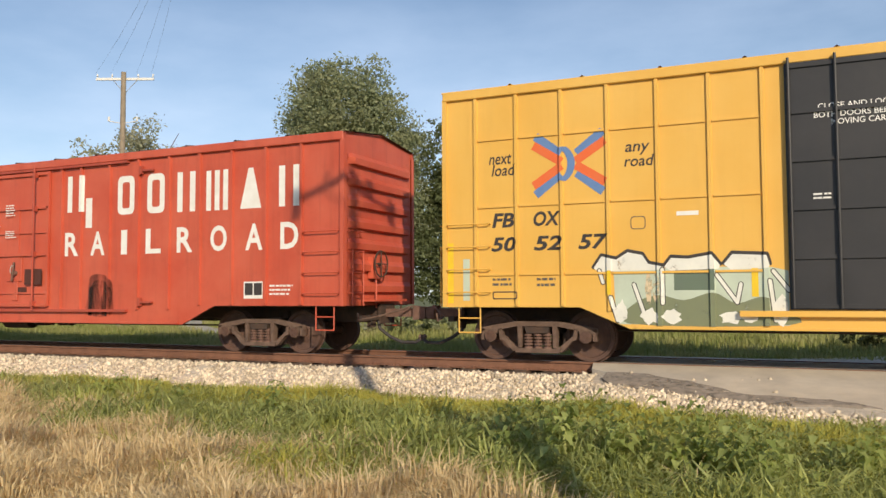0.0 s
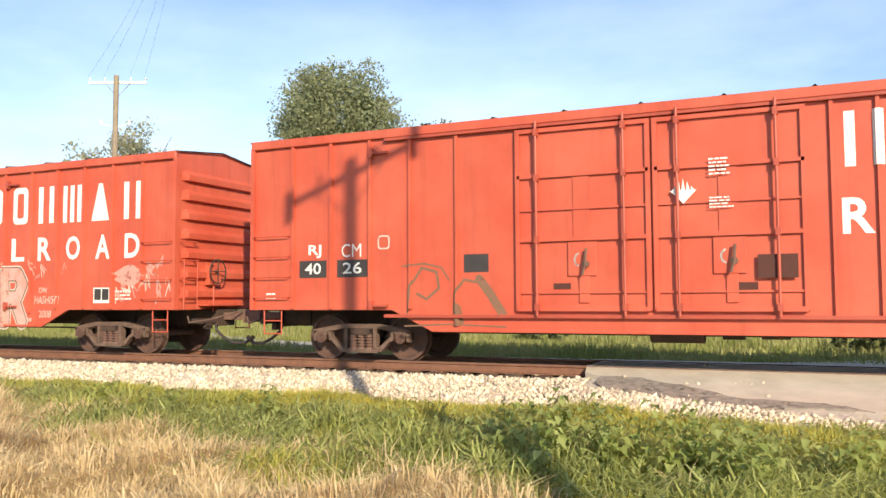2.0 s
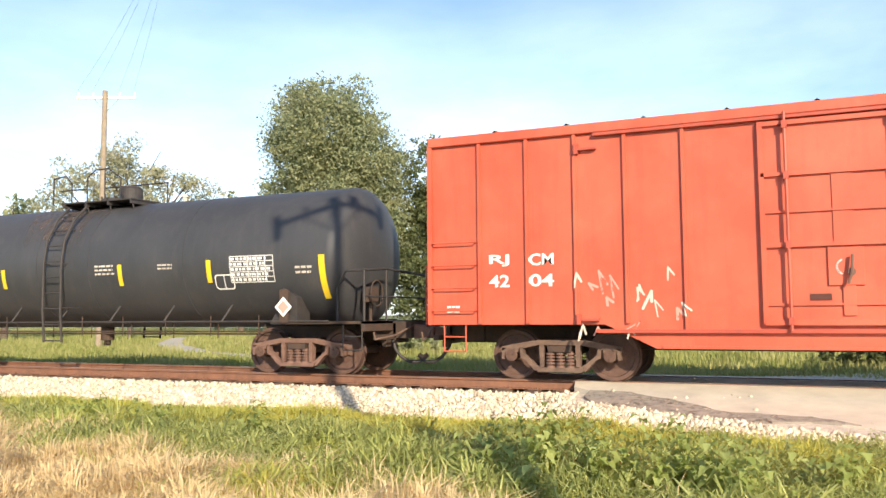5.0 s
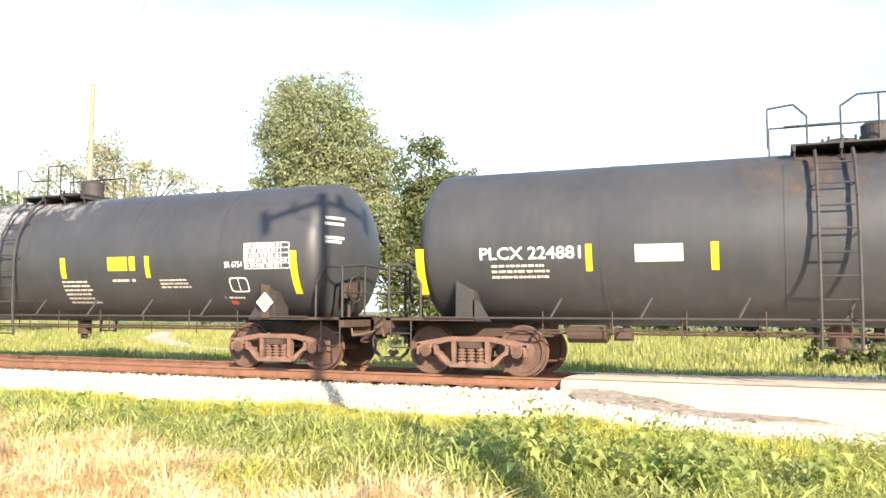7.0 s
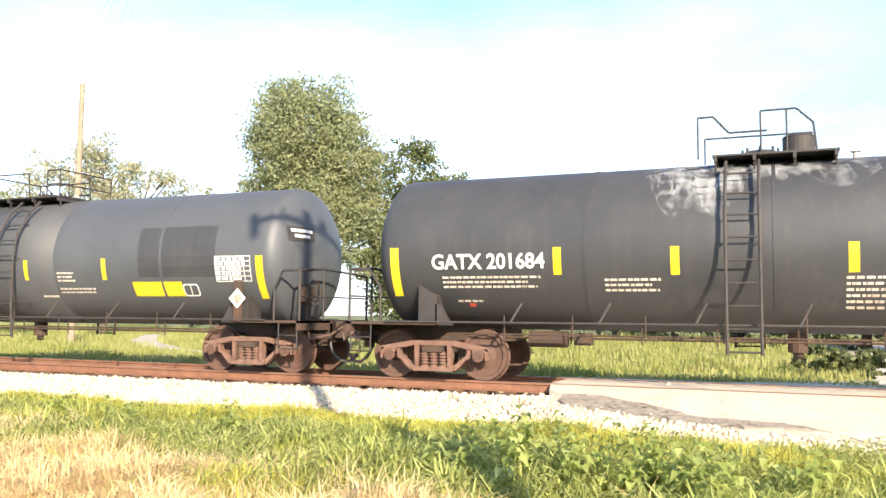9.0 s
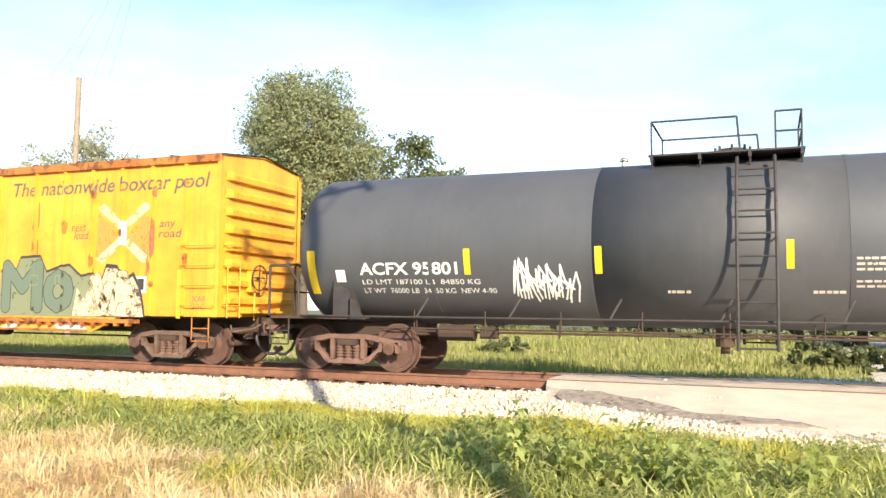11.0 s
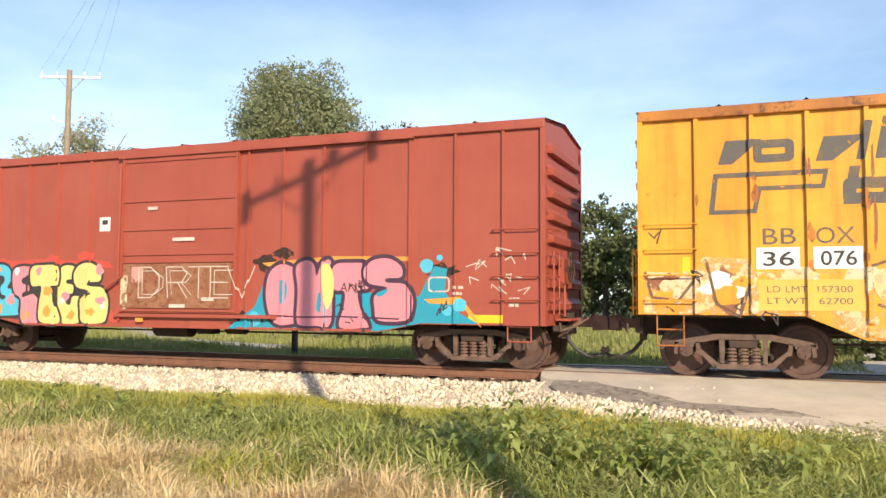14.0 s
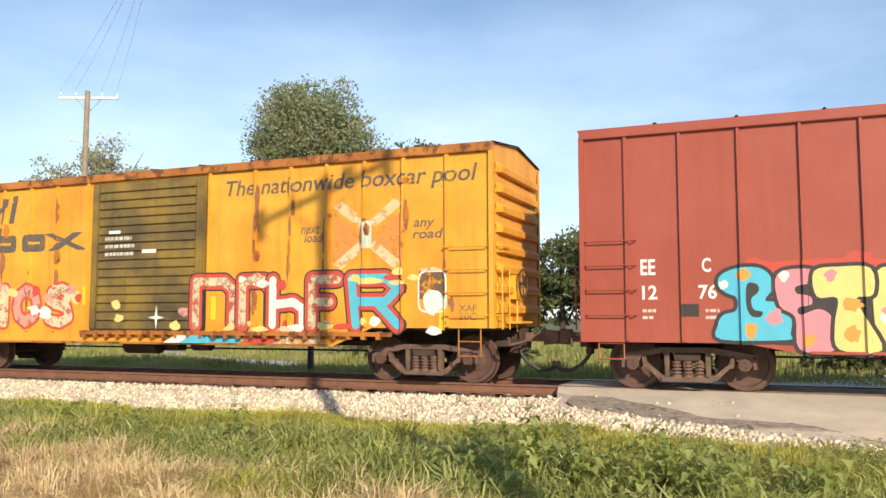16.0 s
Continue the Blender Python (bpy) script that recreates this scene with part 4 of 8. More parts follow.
def fill_side_frame(bm, r, sgn):
    y0, y1 = (-1.09, -0.97) if sgn < 0 else (0.97, 1.09)
    h = r
    a = 0.889
    # bowed top member with its pedestals
    prism(bm, [(-a - 0.19, h + 0.15), (-a + 0.05, h + 0.20), (-0.42, h + 0.27), (0.42, h + 0.27), (a - 0.05, h + 0.20), (a + 0.19, h + 0.15), (a + 0.21, h + 0.06), (a + 0.12, h + 0.11), (a - 0.14, h + 0.11), (0.40, h + 0.18), (-0.40, h + 0.18), (-a + 0.14, h + 0.11), (-a - 0.12, h + 0.11), (-a - 0.21, h + 0.06)], y0, y1)
    for s in (-1, 1):
        # slanting lower member down to the spring seat
        prism(bm, [(s * (a - 0.15), h + 0.13), (s * (a - 0.17), h - 0.05), (s * (a - 0.24), h - 0.07), (s * 0.46, h - 0.27), (s * 0.34, h - 0.27), (s * 0.34, h - 0.19), (s * 0.42, h - 0.18), (s * 0.66, h + 0.02), (s * 0.68, h + 0.14)], y0, y1)
        # upright beside the spring nest
        prism(bm, [(s * 0.285, h + 0.20), (s * 0.37, h + 0.20), (s * 0.36, h - 0.2), (s * 0.295, h - 0.2)], y0 - 0.012, y1 + 0.012)
        prism(bm, [(s * (a + 0.18), h + 0.13), (s * (a + 0.19), h - 0.07), (s * (a + 0.13), h - 0.07), (s * (a + 0.11), h + 0.13)], y0, y1)
        # bearing adapter over the axle end
        prism(bm, [(s * (a - 0.13), h + 0.12), (s * (a + 0.13), h + 0.12), (s * (a + 0.12), h + 0.05), (s * (a - 0.12), h + 0.05)], y0 + 0.01, y1 + 0.015)
        rod(bm, (s * a, min(y0, y1) - 0.03 if sgn < 0 else y1, h), (s * a, y0 if sgn < 0 else y1 + 0.03, h), 0.11, 14)
    prism(bm, [(-0.44, h - 0.21), (0.44, h - 0.21), (0.40, h - 0.29), (-0.40, h - 0.29)], y0 - 0.025, y1 + 0.025)
    bmesh.ops.recalc_face_normals(bm, faces=bm.faces)


def fill_spring(bm, r):
    z = r - 0.21
    while z < r + 0.06:
        rod(bm, (0, 0, z), (0, 0, z + 0.030), 0.082, 14)
        rod(bm, (0, 0, z + 0.030), (0, 0, z + 0.056), 0.045, 8)
        z += 0.056


def fill_bolster(bm, r):
    h = r
    prism(bm, [(-0.2, h + 0.06), (0.2, h + 0.06), (0.22, h + 0.17), (-0.22, h + 0.17)], -1.12, 1.12)
    prism(bm, [(-0.23, h + 0.0), (0.23, h + 0.0), (0.23, h + 0.27), (-0.23, h + 0.27)], -0.55, 0.55)
    rod(bm, (0, 0, h + 0.2), (0, 0, h + 0.42), 0.24, 16)
    for s in (-1, 1):
        rod(bm, (s * 0.45, -0.85, h - 0.12), (s * 0.45, 0.85, h - 0.12), 0.04, 8)
        rod(bm, (s * 0.45, -0.75, h - 0.1), (s * 0.45, 0, h + 0.05), 0.03, 6)
        for y in (-0.76, 0.76):
            prism(bm, [(s * 0.41, h - 0.26), (s * 0.47, h - 0.26), (s * 0.455, h + 0.06), (s * 0.40, h + 0.06)], y - 0.05, y + 0.05)


def bogie(car, x, r, frame_mat):
    b = shared("bogie", cached("bolster:%g" % r, UNDER, lambda bm: fill_bolster(bm, r)), car["root"], pose(x - car["xc"], 0, 0), "two-axle freight bogie")
    tag = frame_mat.name
    for sgn in (-1, 1):
        shared("side_frame", cached("side_frame:%g:%d:%s" % (r, sgn, tag), frame_mat, lambda bm: fill_side_frame(bm, r, sgn)), b, None, "cast steel side frame")
        for u in (-0.18, 0.0, 0.18):
            shared("spring", cached("spring:%g" % r, BOGIE_RUST, lambda bm: fill_spring(bm, r)), b, pose(u, sgn * 1.035, 0), "steel coil spring")
    for s in (-1, 1):
        w = shared("wheelset", cached("wheelset:%g" % r, WHEEL, lambda bm: fill_wheelset(bm, r)), b, pose(s * 0.889, 0, r), "pair of rusty steel wheels on an axle")
        WHEELS.append((w, s * 0.889, r))


def cpart(car, name, bm, material, label="", parent=None):
    bm.transform(Matrix.Translation((-car["xc"], 0, 0)))
    bmesh.ops.recalc_face_normals(bm, faces=bm.faces)
    return part(name, bm, material, parent or car["root"], label)


def new_car(name, x0, x1, label, category="freight car", reach=(0.8, 0.8)):
    xc = (x0 + x1) / 2
    root = empty(name, xc + SHIFT[0][1], 0, 0, label, category, "freight cars of the train")
    car = {"root": root, "xc": xc, "x0": x0, "x1": x1, "reach": reach}
    CARS.append(car)
    return car


def coupler(car, side):
    """Draft gear, knuckle, cut lever and hose at one end of a car."""
    xe = car["x1"] if side > 0 else car["x0"]
    s = side
    bm = new_bm()
    box(bm, xe - s * 0.6, xe + s * 0.12, -0.22, 0.22, 0.66, 0.98)
    box(bm, xe + s * 0.1, xe + s * 0.16, -0.3, 0.3, 0.62, 1.02)
    cpart(car, "draft_sill", bm, UNDER)
    r = car["reach"][1 if side > 0 else 0]
    bm = new_bm()
    prism(bm, [(xe + s * 0.1, 0.76), (xe + s * (r - 0.2), 0.76), (xe + s * (r - 0.2), 0.94), (xe + s * 0.1, 0.92)], -0.085, 0.085)
    prism(bm, [(xe + s * (r - 0.27), 0.70), (xe + s * r, 0.72), (xe + s * (r + 0.02), 0.84), (xe + s * r, 0.96), (xe + s * (r - 0.27), 0.99)], -0.17 * s, 0.02 * s)
    prism(bm, [(xe + s * (r - 0.27), 0.74), (xe + s * (r - 0.1), 0.74), (xe + s * (r - 0.1), 0.94), (xe + s * (r - 0.27), 0.94)], 0.02 * s, 0.18 * s)
    cpart(car, "coupler", bm, BOGIE_RUST, "rusty cast knuckle coupler")
    bm = new_bm()
    pts = [(xe + s * 0.08, -0.27, 0.70), (xe + s * 0.14, -0.30, 0.52), (xe + s * 0.34 * r, -0.30, 0.36), (xe + s * 0.58 * r, -0.28, 0.25), (xe + s * 0.84 * r, -0.24, 0.25), (xe + s * r, -0.2, 0.34)]
    pipe(bm, pts, 0.034, 8)
    cpart(car, "brake_hose", bm, INK, "black rubber air hose")
    bm = rod(new_bm(), (xe + s * (r - 0.07), -0.2, 0.32), (xe + s * (r + 0.04), -0.2, 0.38), 0.05, 8)
    cpart(car, "hose_head", bm, BOGIE_BROWN, "cast hose connector")
    bm = new_bm()
    pipe(bm, [(xe + s * 0.22, -1.35, 0.86), (xe + s * 0.22, -1.3, 0.72), (xe + s * 0.35, -0.75, 0.78), (xe + s * (r - 0.25), -0.15, 0.99)], 0.02, 6)
    cpart(car, "cut_lever", bm, BOGIE_BROWN, "bent uncoupling lever")
    bm = new_bm()
    box(bm, *sorted((xe + s * 0.02, xe + s * 0.14)), -1.0, -0.3, 0.70, 0.80)
    box(bm, *sorted((xe + s * 0.02, xe + s * 0.12)), -0.62, -0.42, 0.56, 0.72)
    cpart(car, "angle_cock", bm, UNDER, "pipe bracket under the end sill")


def steps(car, x, y, z_top, mat, w=0.42):
    bm = new_bm()
    for u in (-w / 2, w / 2):
        rod(bm, (x + u, y, z_top + 0.05), (x + u, y, 0.52), 0.014, 6)
    rod(bm, (x - w / 2, y, 0.52), (x + w / 2, y, 0.52), 0.014, 6)
    rod(bm, (x - w / 2, y, 0.78), (x + w / 2, y, 0.78), 0.014, 6)
    cpart(car, "sill_step", bm, mat)


def drape(bm, car):
    """Lays flat paint over the side sheets, and over the posts and doors that stand proud of them."""
    xs = [v.co.x for v in bm.verts]
    lo, hi = min(xs), max(xs)
    w = car["post_w"] / 2
    zones = [(p - w, p + w, car["proud"]) for p in car["posts"]] + car.get("doors", [])
    zones = [z for z in zones if lo < z[1] and hi > z[0]]
    for a, b, _ in zones:
        for k in (a - 0.012, a, b, b + 0.012):
            if lo < k < hi:
                bmesh.ops.bisect_plane(bm, geom=bm.verts[:] + bm.edges[:] + bm.faces[:], plane_co=(k, 0, 0), plane_no=(1, 0, 0))
    zs = [v.co.z for v in bm.verts]
    area = (lo, hi, min(zs), max(zs))
    under = [q for a, b, c, d, q in car.setdefault("paint", []) if a < hi and b > lo and c < area[3] and d > area[2]]
    lift = max(under) + 0.0006 if under else 0.0
    car["paint"].append((*area, lift))
    for v in bm.verts:
        y = max([car["skin"]] + [q for a, b, q in zones if a - 0.004 <= v.co.x <= b + 0.004])
        v.co.y = -y - 0.003 - lift + min(0.0, v.co.y)
    return bm


GLYPHS = {
    "B": [[(0, 0), (0, 1), (0.75, 1), (0.95, 0.78), (0.7, 0.55), (0, 0.52)], [(0.7, 0.55), (1, 0.3), (0.75, 0), (0, 0)]],
    "E": [[(1, 1), (0, 1), (0, 0), (1, 0)], [(0, 0.5), (0.75, 0.5)]],
    "T": [[(0, 1), (1, 1)], [(0.5, 1), (0.5, 0)]],
    "S": [[(1, 0.85), (0.6, 1), (0.1, 0.88), (0.05, 0.64), (0.85, 0.42), (0.95, 0.16), (0.55, 0), (0, 0.1)]],
    "O": [[(0.5, 0), (0.1, 0.2), (0, 0.5), (0.1, 0.8), (0.5, 1), (0.9, 0.8), (1, 0.5), (0.9, 0.2), (0.5, 0)]],
    "H": [[(0, 0), (0.05, 1)], [(1, 0), (0.9, 1)], [(0.05, 0.5), (0.95, 0.5)]],
    "R": [[(0.1, 0), (0, 1), (0.75, 1), (1, 0.78), (0.75, 0.5), (0.1, 0.5)], [(0.55, 0.5), (1, 0)]],
    "N": [[(0, 0), (0, 1), (0.75, 1), (1, 0.8), (1, 0)]],
    "h": [[(0, 1), (0, 0)], [(0, 0.45), (0.7, 0.5), (1, 0.35), (1, 0)]],
    "F": [[(0, 0), (0, 1), (1, 1)], [(0, 0.5), (0.7, 0.5)]],
    "M": [[(0, 0), (0, 1), (0.5, 0.45), (1, 1), (1, 0)]],
    "V": [[(0, 1), (0.5, 0), (1, 1)]],
    "A": [[(0, 0), (0.45, 1), (1, 0)], [(0.2, 0.4), (0.8, 0.4)]],
    "D": [[(0, 0), (0, 1), (0.6, 1), (1, 0.7), (1, 0.3), (0.6, 0), (0, 0)]]}


def ribbon(bm, pts, w, k=0):
    """A brush stroke with round joints."""
    for (xa, za), (xb, zb) in zip(pts, pts[1:]):
        d = Vector((xb - xa, 0, zb - za))
        if d.length < 1e-5:
            continue
        n = Vector((-d.z, 0, d.x)).normalized() * w / 2
        y = -0.00002 * k
        bm.faces.new([bm.verts.new(q) for q in ((xa + n.x, y, za + n.z), (xb + n.x, y, zb + n.z), (xb - n.x, y, zb - n.z), (xa - n.x, y, za - n.z))])
        k += 1
    for x, z in pts:
        y = -0.00002 * k
        bm.faces.new([bm.verts.new((x + w / 2 * math.cos(2 * math.pi * i / 12), y, z + w / 2 * math.sin(2 * math.pi * i / 12))) for i in range(12)])
        k += 1
    return k


def glyph(ch, x0, x1, z0, z1, w, grow=0.0):
    bm = new_bm()
    k = 0
    for line in GLYPHS[ch]:
        k = ribbon(bm, [(x0 + w / 2 + u * (x1 - x0 - w), z0 + w / 2 + v * (z1 - z0 - w)) for u, v in line], w + grow, k)
    return bm


def sprayed(car, ch, x0, x1, z0, z1, w, layers, label="large spray-painted letter form"):
    for grow, material in layers:
        mark(car, "spray_outline" if grow > 0.02 else "spray_fill", glyph(ch, x0, x1, z0, z1, w, grow), material, label)


PUFF = {
    "B": ([(0.04, 0), (0, 0.2), (0.08, 0.34), (0.26, 0.40), (0.27, 0.58), (0.13, 0.65), (0.02, 0.76), (0.06, 0.9), (0.27, 0.99), (0.55, 1.0), (0.72, 0.9), (0.76, 0.70), (0.66, 0.54), (0.88, 0.50), (1, 0.3), (0.98, 0.08), (0.94, 0)],
          [[(0.42, 0.77), (0.56, 0.76), (0.57, 0.66), (0.47, 0.56), (0.50, 0.42), (0.62, 0.38), (0.58, 0.31), (0.46, 0.33), (0.40, 0.48)]]),
    "E": ([(0.36, 0), (0.30, 0.40), (0.02, 0.55), (0, 0.95), (0.62, 1.0), (0.66, 0.84), (0.34, 0.79), (0.34, 0.70), (0.58, 0.66), (0.60, 0.56), (0.36, 0.52), (0.40, 0.43), (0.75, 0.50), (0.98, 0.36), (1.0, 0)], []),
    "T": ([(0.36, 0), (0.30, 0.3), (0.36, 0.62), (0.03, 0.64), (0.0, 0.95), (0.4, 1.0), (0.9, 0.97), (0.92, 0.66), (0.66, 0.62), (0.78, 0.4), (1.02, 0)], []),
    "F": ([(0.12, 0), (0, 0.3), (0.05, 0.95), (0.66, 1.0), (0.70, 0.80), (0.36, 0.76), (0.36, 0.70), (0.62, 0.66), (0.60, 0.52), (0.30, 0.50), (0.36, 0.34), (0.52, 0.32), (0.62, 0.46), (0.95, 0.44), (1.0, 0.2), (0.9, 0)], []),
    "S": ([(0.30, 0), (0.22, 0.2), (0.22, 0.40), (0.48, 0.53), (0.10, 0.60), (0.0, 0.80), (0.16, 0.97), (0.5, 1.0), (0.76, 0.87), (0.76, 0.70), (0.46, 0.68), (0.48, 0.61), (0.84, 0.58), (1.0, 0.38), (0.98, 0.12), (0.85, 0)],
          [[(0.26, 0.44), (0.5, 0.51), (0.42, 0.42), (0.30, 0.38)]]),
    "O": ([(0.12, 0.15), (0, 0.5), (0.1, 0.85), (0.45, 1), (0.85, 0.92), (1, 0.7), (1, 0.12), (0.75, 0.0), (0.35, 0.0)], [[(0.42, 0.5), (0.46, 0.7), (0.56, 0.74), (0.64, 0.6), (0.6, 0.4), (0.48, 0.34)]]),
    "H": ([(0.02, 0.1), (0.04, 0.55), (-0.02, 0.9), (0.3, 1.0), (0.5, 0.93), (0.58, 0.76), (0.72, 0.95), (0.95, 1.0), (1.0, 0.8), (1, 0.05), (0.6, 0.0), (0.15, 0)], [[(0.58, 0.25), (0.64, 0.5), (0.74, 0.44), (0.72, 0.22)]]),
    "Z": ([(0.2, 0), (0.30, 0.3), (0.32, 0.55), (0.02, 0.60), (0, 0.95), (0.5, 1.0), (0.98, 0.95), (1.0, 0.62), (0.7, 0.56), (0.76, 0.3), (0.98, 0.05), (0.9, 0)], [])}


def rounded(pts, n=4):
    """A closed smooth line through the given points."""
    out = []
    m = len(pts)
    for i in range(m):
        p0, p1, p2, p3 = (Vector(pts[(i + k) % m]) for k in (-1, 0, 1, 2))
        for j in range(n):
            t = j / n
            out.append(0.5 * (2 * p1 + (p2 - p0) * t + (2 * p0 - 5 * p1 + 4 * p2 - p3) * t * t + (3 * p1 - p0 - 3 * p2 + p3) * t ** 3) * 1.0)
    return [(q.x, q.y) for q in out]


def puff(car, ch, x0, x1, z0, z1, fill, edge, hole, label, width=0.12):
    """A swollen sprayed letter: dark edge, fill, and the slots inside it."""
    body, slots = PUFF[ch]
    put = lambda pts: [(x0 + u * (x1 - x0), z0 + v * (z1 - z0)) for u, v in rounded(pts)]
    line = put(body)
    bm = new_bm()
    ribbon(bm, line + line[:1], width)
    for v in bm.verts:
        v.co.y *= 0.1
    mark(car, "spray_outline", bm, edge, "black sprayed edge of a letter")
    mark(car, "spray_fill", shape(line), fill, label)
    for slot in slots:
        mark(car, "spray_slot", shape(put(slot)), hole)


def mark(car, name, bm, material, label=""):
    return cpart(car, name, drape(bm, car), material, label)


def box_body(car, mat, trim, eave, posts, post_w, trucks, sill_end, sill_mid, r, frame_mat, end_ribs=7, ladder_x=0.5, skin=1.47, proud=1.53, doors=(), roof=None):
    x0, x1 = car["x0"], car["x1"]
    car.update(posts=posts, post_w=post_w, skin=skin, proud=proud, eave=eave)
    t0, t1 = trucks
    outline = [(x0, eave), (x0, sill_end), (t0 + 0.9, sill_end), (t0 + 1.75, sill_mid), (t1 - 1.75, sill_mid), (t1 - 0.9, sill_end), (x1, sill_end), (x1, eave)]
    for s in (-1, 1):
        bm = prism(new_bm(), outline, s * skin, s * (skin - 0.05))
        cpart(car, "side_wall", bm, mat)
        for p in posts:
            if any(a < p < b for a, b in doors):
                continue
            low = sill_end + 0.02 if (p < t0 + 1.4 or p > t1 - 1.4) else 0.92
            bm = new_bm()
            w = post_w / 2
            a = [(p - w, s * skin), (p - w * 0.72, s * proud), (p + w * 0.72, s * proud), (p + w, s * skin)]
            lo = [bm.verts.new((x, y, low)) for x, y in a]
            hi = [bm.verts.new((x, y, eave - 0.16)) for x, y in a]
            for i in range(3):
                bm.faces.new((lo[i], lo[i + 1], hi[i + 1], hi[i]))
            bm.faces.new(lo)
            bm.faces.new(hi)
            cpart(car, "side_post", bm, mat)
        bm = new_bm()
        box(bm, x0, x1, *sorted((s * (skin - 0.03), s * (proud + 0.02))), eave - 0.17, eave)
        bmesh.ops.bevel(bm, geom=bm.edges[:], offset=0.012, segments=1, affect="EDGES")
        cpart(car, "top_chord", bm, trim)
        bm = new_bm()
        box(bm, t0 + 1.85, t1 - 1.85, *sorted((s * (skin - 0.02), s * (skin + 0.045))), sill_mid + 0.005, sill_mid + 0.05)
        cpart(car, "side_sill", bm, trim)
        for xa in (x0, x1):
            d = 1 if xa == x0 else -1
            bm = new_bm()
            box(bm, *sorted((xa - d * 0.012, xa + d * 0.075)), *sorted((s * (skin - 0.05), s * (proud + 0.01))), sill_end, eave - 0.14)
            cpart(car, "corner_post", bm, mat)
            lx0, lx1 = xa + d * (ladder_x - 0.4), xa + d * (ladder_x + 0.42)
            for z in (1.25, 1.66, 2.07, 2.48):
                bm = new_bm()
                pipe(bm, [(lx0, s * skin, z), (lx0, s * (proud + 0.05), z), (lx1, s * (proud + 0.05), z), (lx1, s * skin, z)], 0.013, 6)
                cpart(car, "ladder_rung", bm, mat)
            steps(car, xa + d * 0.48, s * 1.42, sill_end, trim)
    # ends with pressed ribs
    for xa in (x0, x1):
        d = -1 if xa == x0 else 1
        bm = new_bm()
        ridge = eave + 0.17
        pts = [(-skin + 0.03, sill_end), (skin - 0.03, sill_end), (skin - 0.03, eave), (0, ridge), (-skin + 0.03, eave)]
        a = [bm.verts.new((xa - d * 0.02, y, z)) for y, z in pts]
        b = [bm.verts.new((xa - d * 0.07, y, z)) for y, z in pts]
        bm.faces.new(a)
        bm.faces.new(b)
        for i in range(5):
            j = (i + 1) % 5
            bm.faces.new((a[i], b[i], b[j], a[j]))
        cpart(car, "end_wall", bm, mat)
        pitch = (eave - 0.25 - sill_end) / (end_ribs + 0.5)
        for i in range(end_ribs):
            zc = sill_end + 0.28 + pitch * (i + 0.25)
            bm = new_bm()
            k = pitch * 0.30
            ring = []
            for y, f in ((-skin + 0.12, 0.1), (-skin + 0.28, 1), (skin - 0.28, 1), (skin - 0.12, 0.1)):
                ring.append([bm.verts.new((xa + d * v, y, zc + w)) for v, w in ((-0.03, -k), (0.075 * f, -k * 0.85 * f), (0.085 * f, k * 0.1), (-0.03, k))])
            for g, h in zip(ring, ring[1:]):
                for u in range(3):
                    bm.faces.new((g[u], g[u + 1], h[u + 1], h[u]))
            cpart(car, "end_rib", bm, mat)
        # end ladder, crossover platform, brake wheel
        bm = new_bm()
        for z in (1.25, 1.66, 2.07, 2.48):
            pipe(bm, [(xa, -1.36, z), (xa + d * 0.13, -1.36, z), (xa + d * 0.13, -0.94, z), (xa, -0.94, z)], 0.013, 6)
        for y in (-1.36, -0.94):
            rod(bm, (xa + d * 0.12, y, 1.0), (xa + d * 0.12, y, 2.1), 0.014, 6)
        cpart(car, "end_ladder", bm, mat)
        bm = new_bm()
        box(bm, *sorted((xa, xa + d * 0.28)), -0.75, 0.75, sill_end + 0.08, sill_end + 0.12)
        cpart(car, "crossover_platform", bm, mat)
        bm = new_bm()
        if d > 0:
            rod(bm, (xa, -0.35, 1.85), (xa + 0.2, -0.35, 1.85), 0.03, 8)
            for i in range(16):
                a0, a1 = 2 * math.pi * i / 16, 2 * math.pi * (i + 1) / 16
                rod(bm, (xa + 0.2, -0.35 + 0.27 * math.cos(a0), 1.85 + 0.27 * math.sin(a0)), (xa + 0.2, -0.35 + 0.27 * math.cos(a1), 1.85 + 0.27 * math.sin(a1)), 0.017, 5)
            for i in range(4):
                rod(bm, (xa + 0.2, -0.35, 1.85), (xa + 0.2, -0.35 + 0.27 * math.cos(i * 1.571), 1.85 + 0.27 * math.sin(i * 1.571)), 0.013, 5)
            cpart(car, "brake_wheel", bm, UNDER)
            bm = new_bm()
            box(bm, xa, xa + 0.12, -0.55, -0.15, 1.55, 2.0)
            rod(bm, (xa + 0.08, -0.35, 1.55), (xa + 0.08, -0.35, 0.95), 0.02, 6)
            cpart(car, "brake_gear_box", bm, mat)
        else:
            bm.free()
        coupler(car, d)
    # roof with seams
    bm = new_bm()
    ridge = eave + 0.19
    pr = [(-proud - 0.01, eave), (0, ridge), (proud + 0.01, eave), (proud + 0.01, eave - 0.03), (0, ridge - 0.05), (-proud - 0.01, eave - 0.03)]
    a = [bm.verts.new((x0 - 0.02, y, z)) for y, z in pr]
    b = [bm.verts.new((x1 + 0.02, y, z)) for y, z in pr]
    for i in range(6):
        j = (i + 1) % 6
        bm.faces.new((a[i], b[i], b[j], a[j]))
    n = int((x1 - x0) / 1.25)
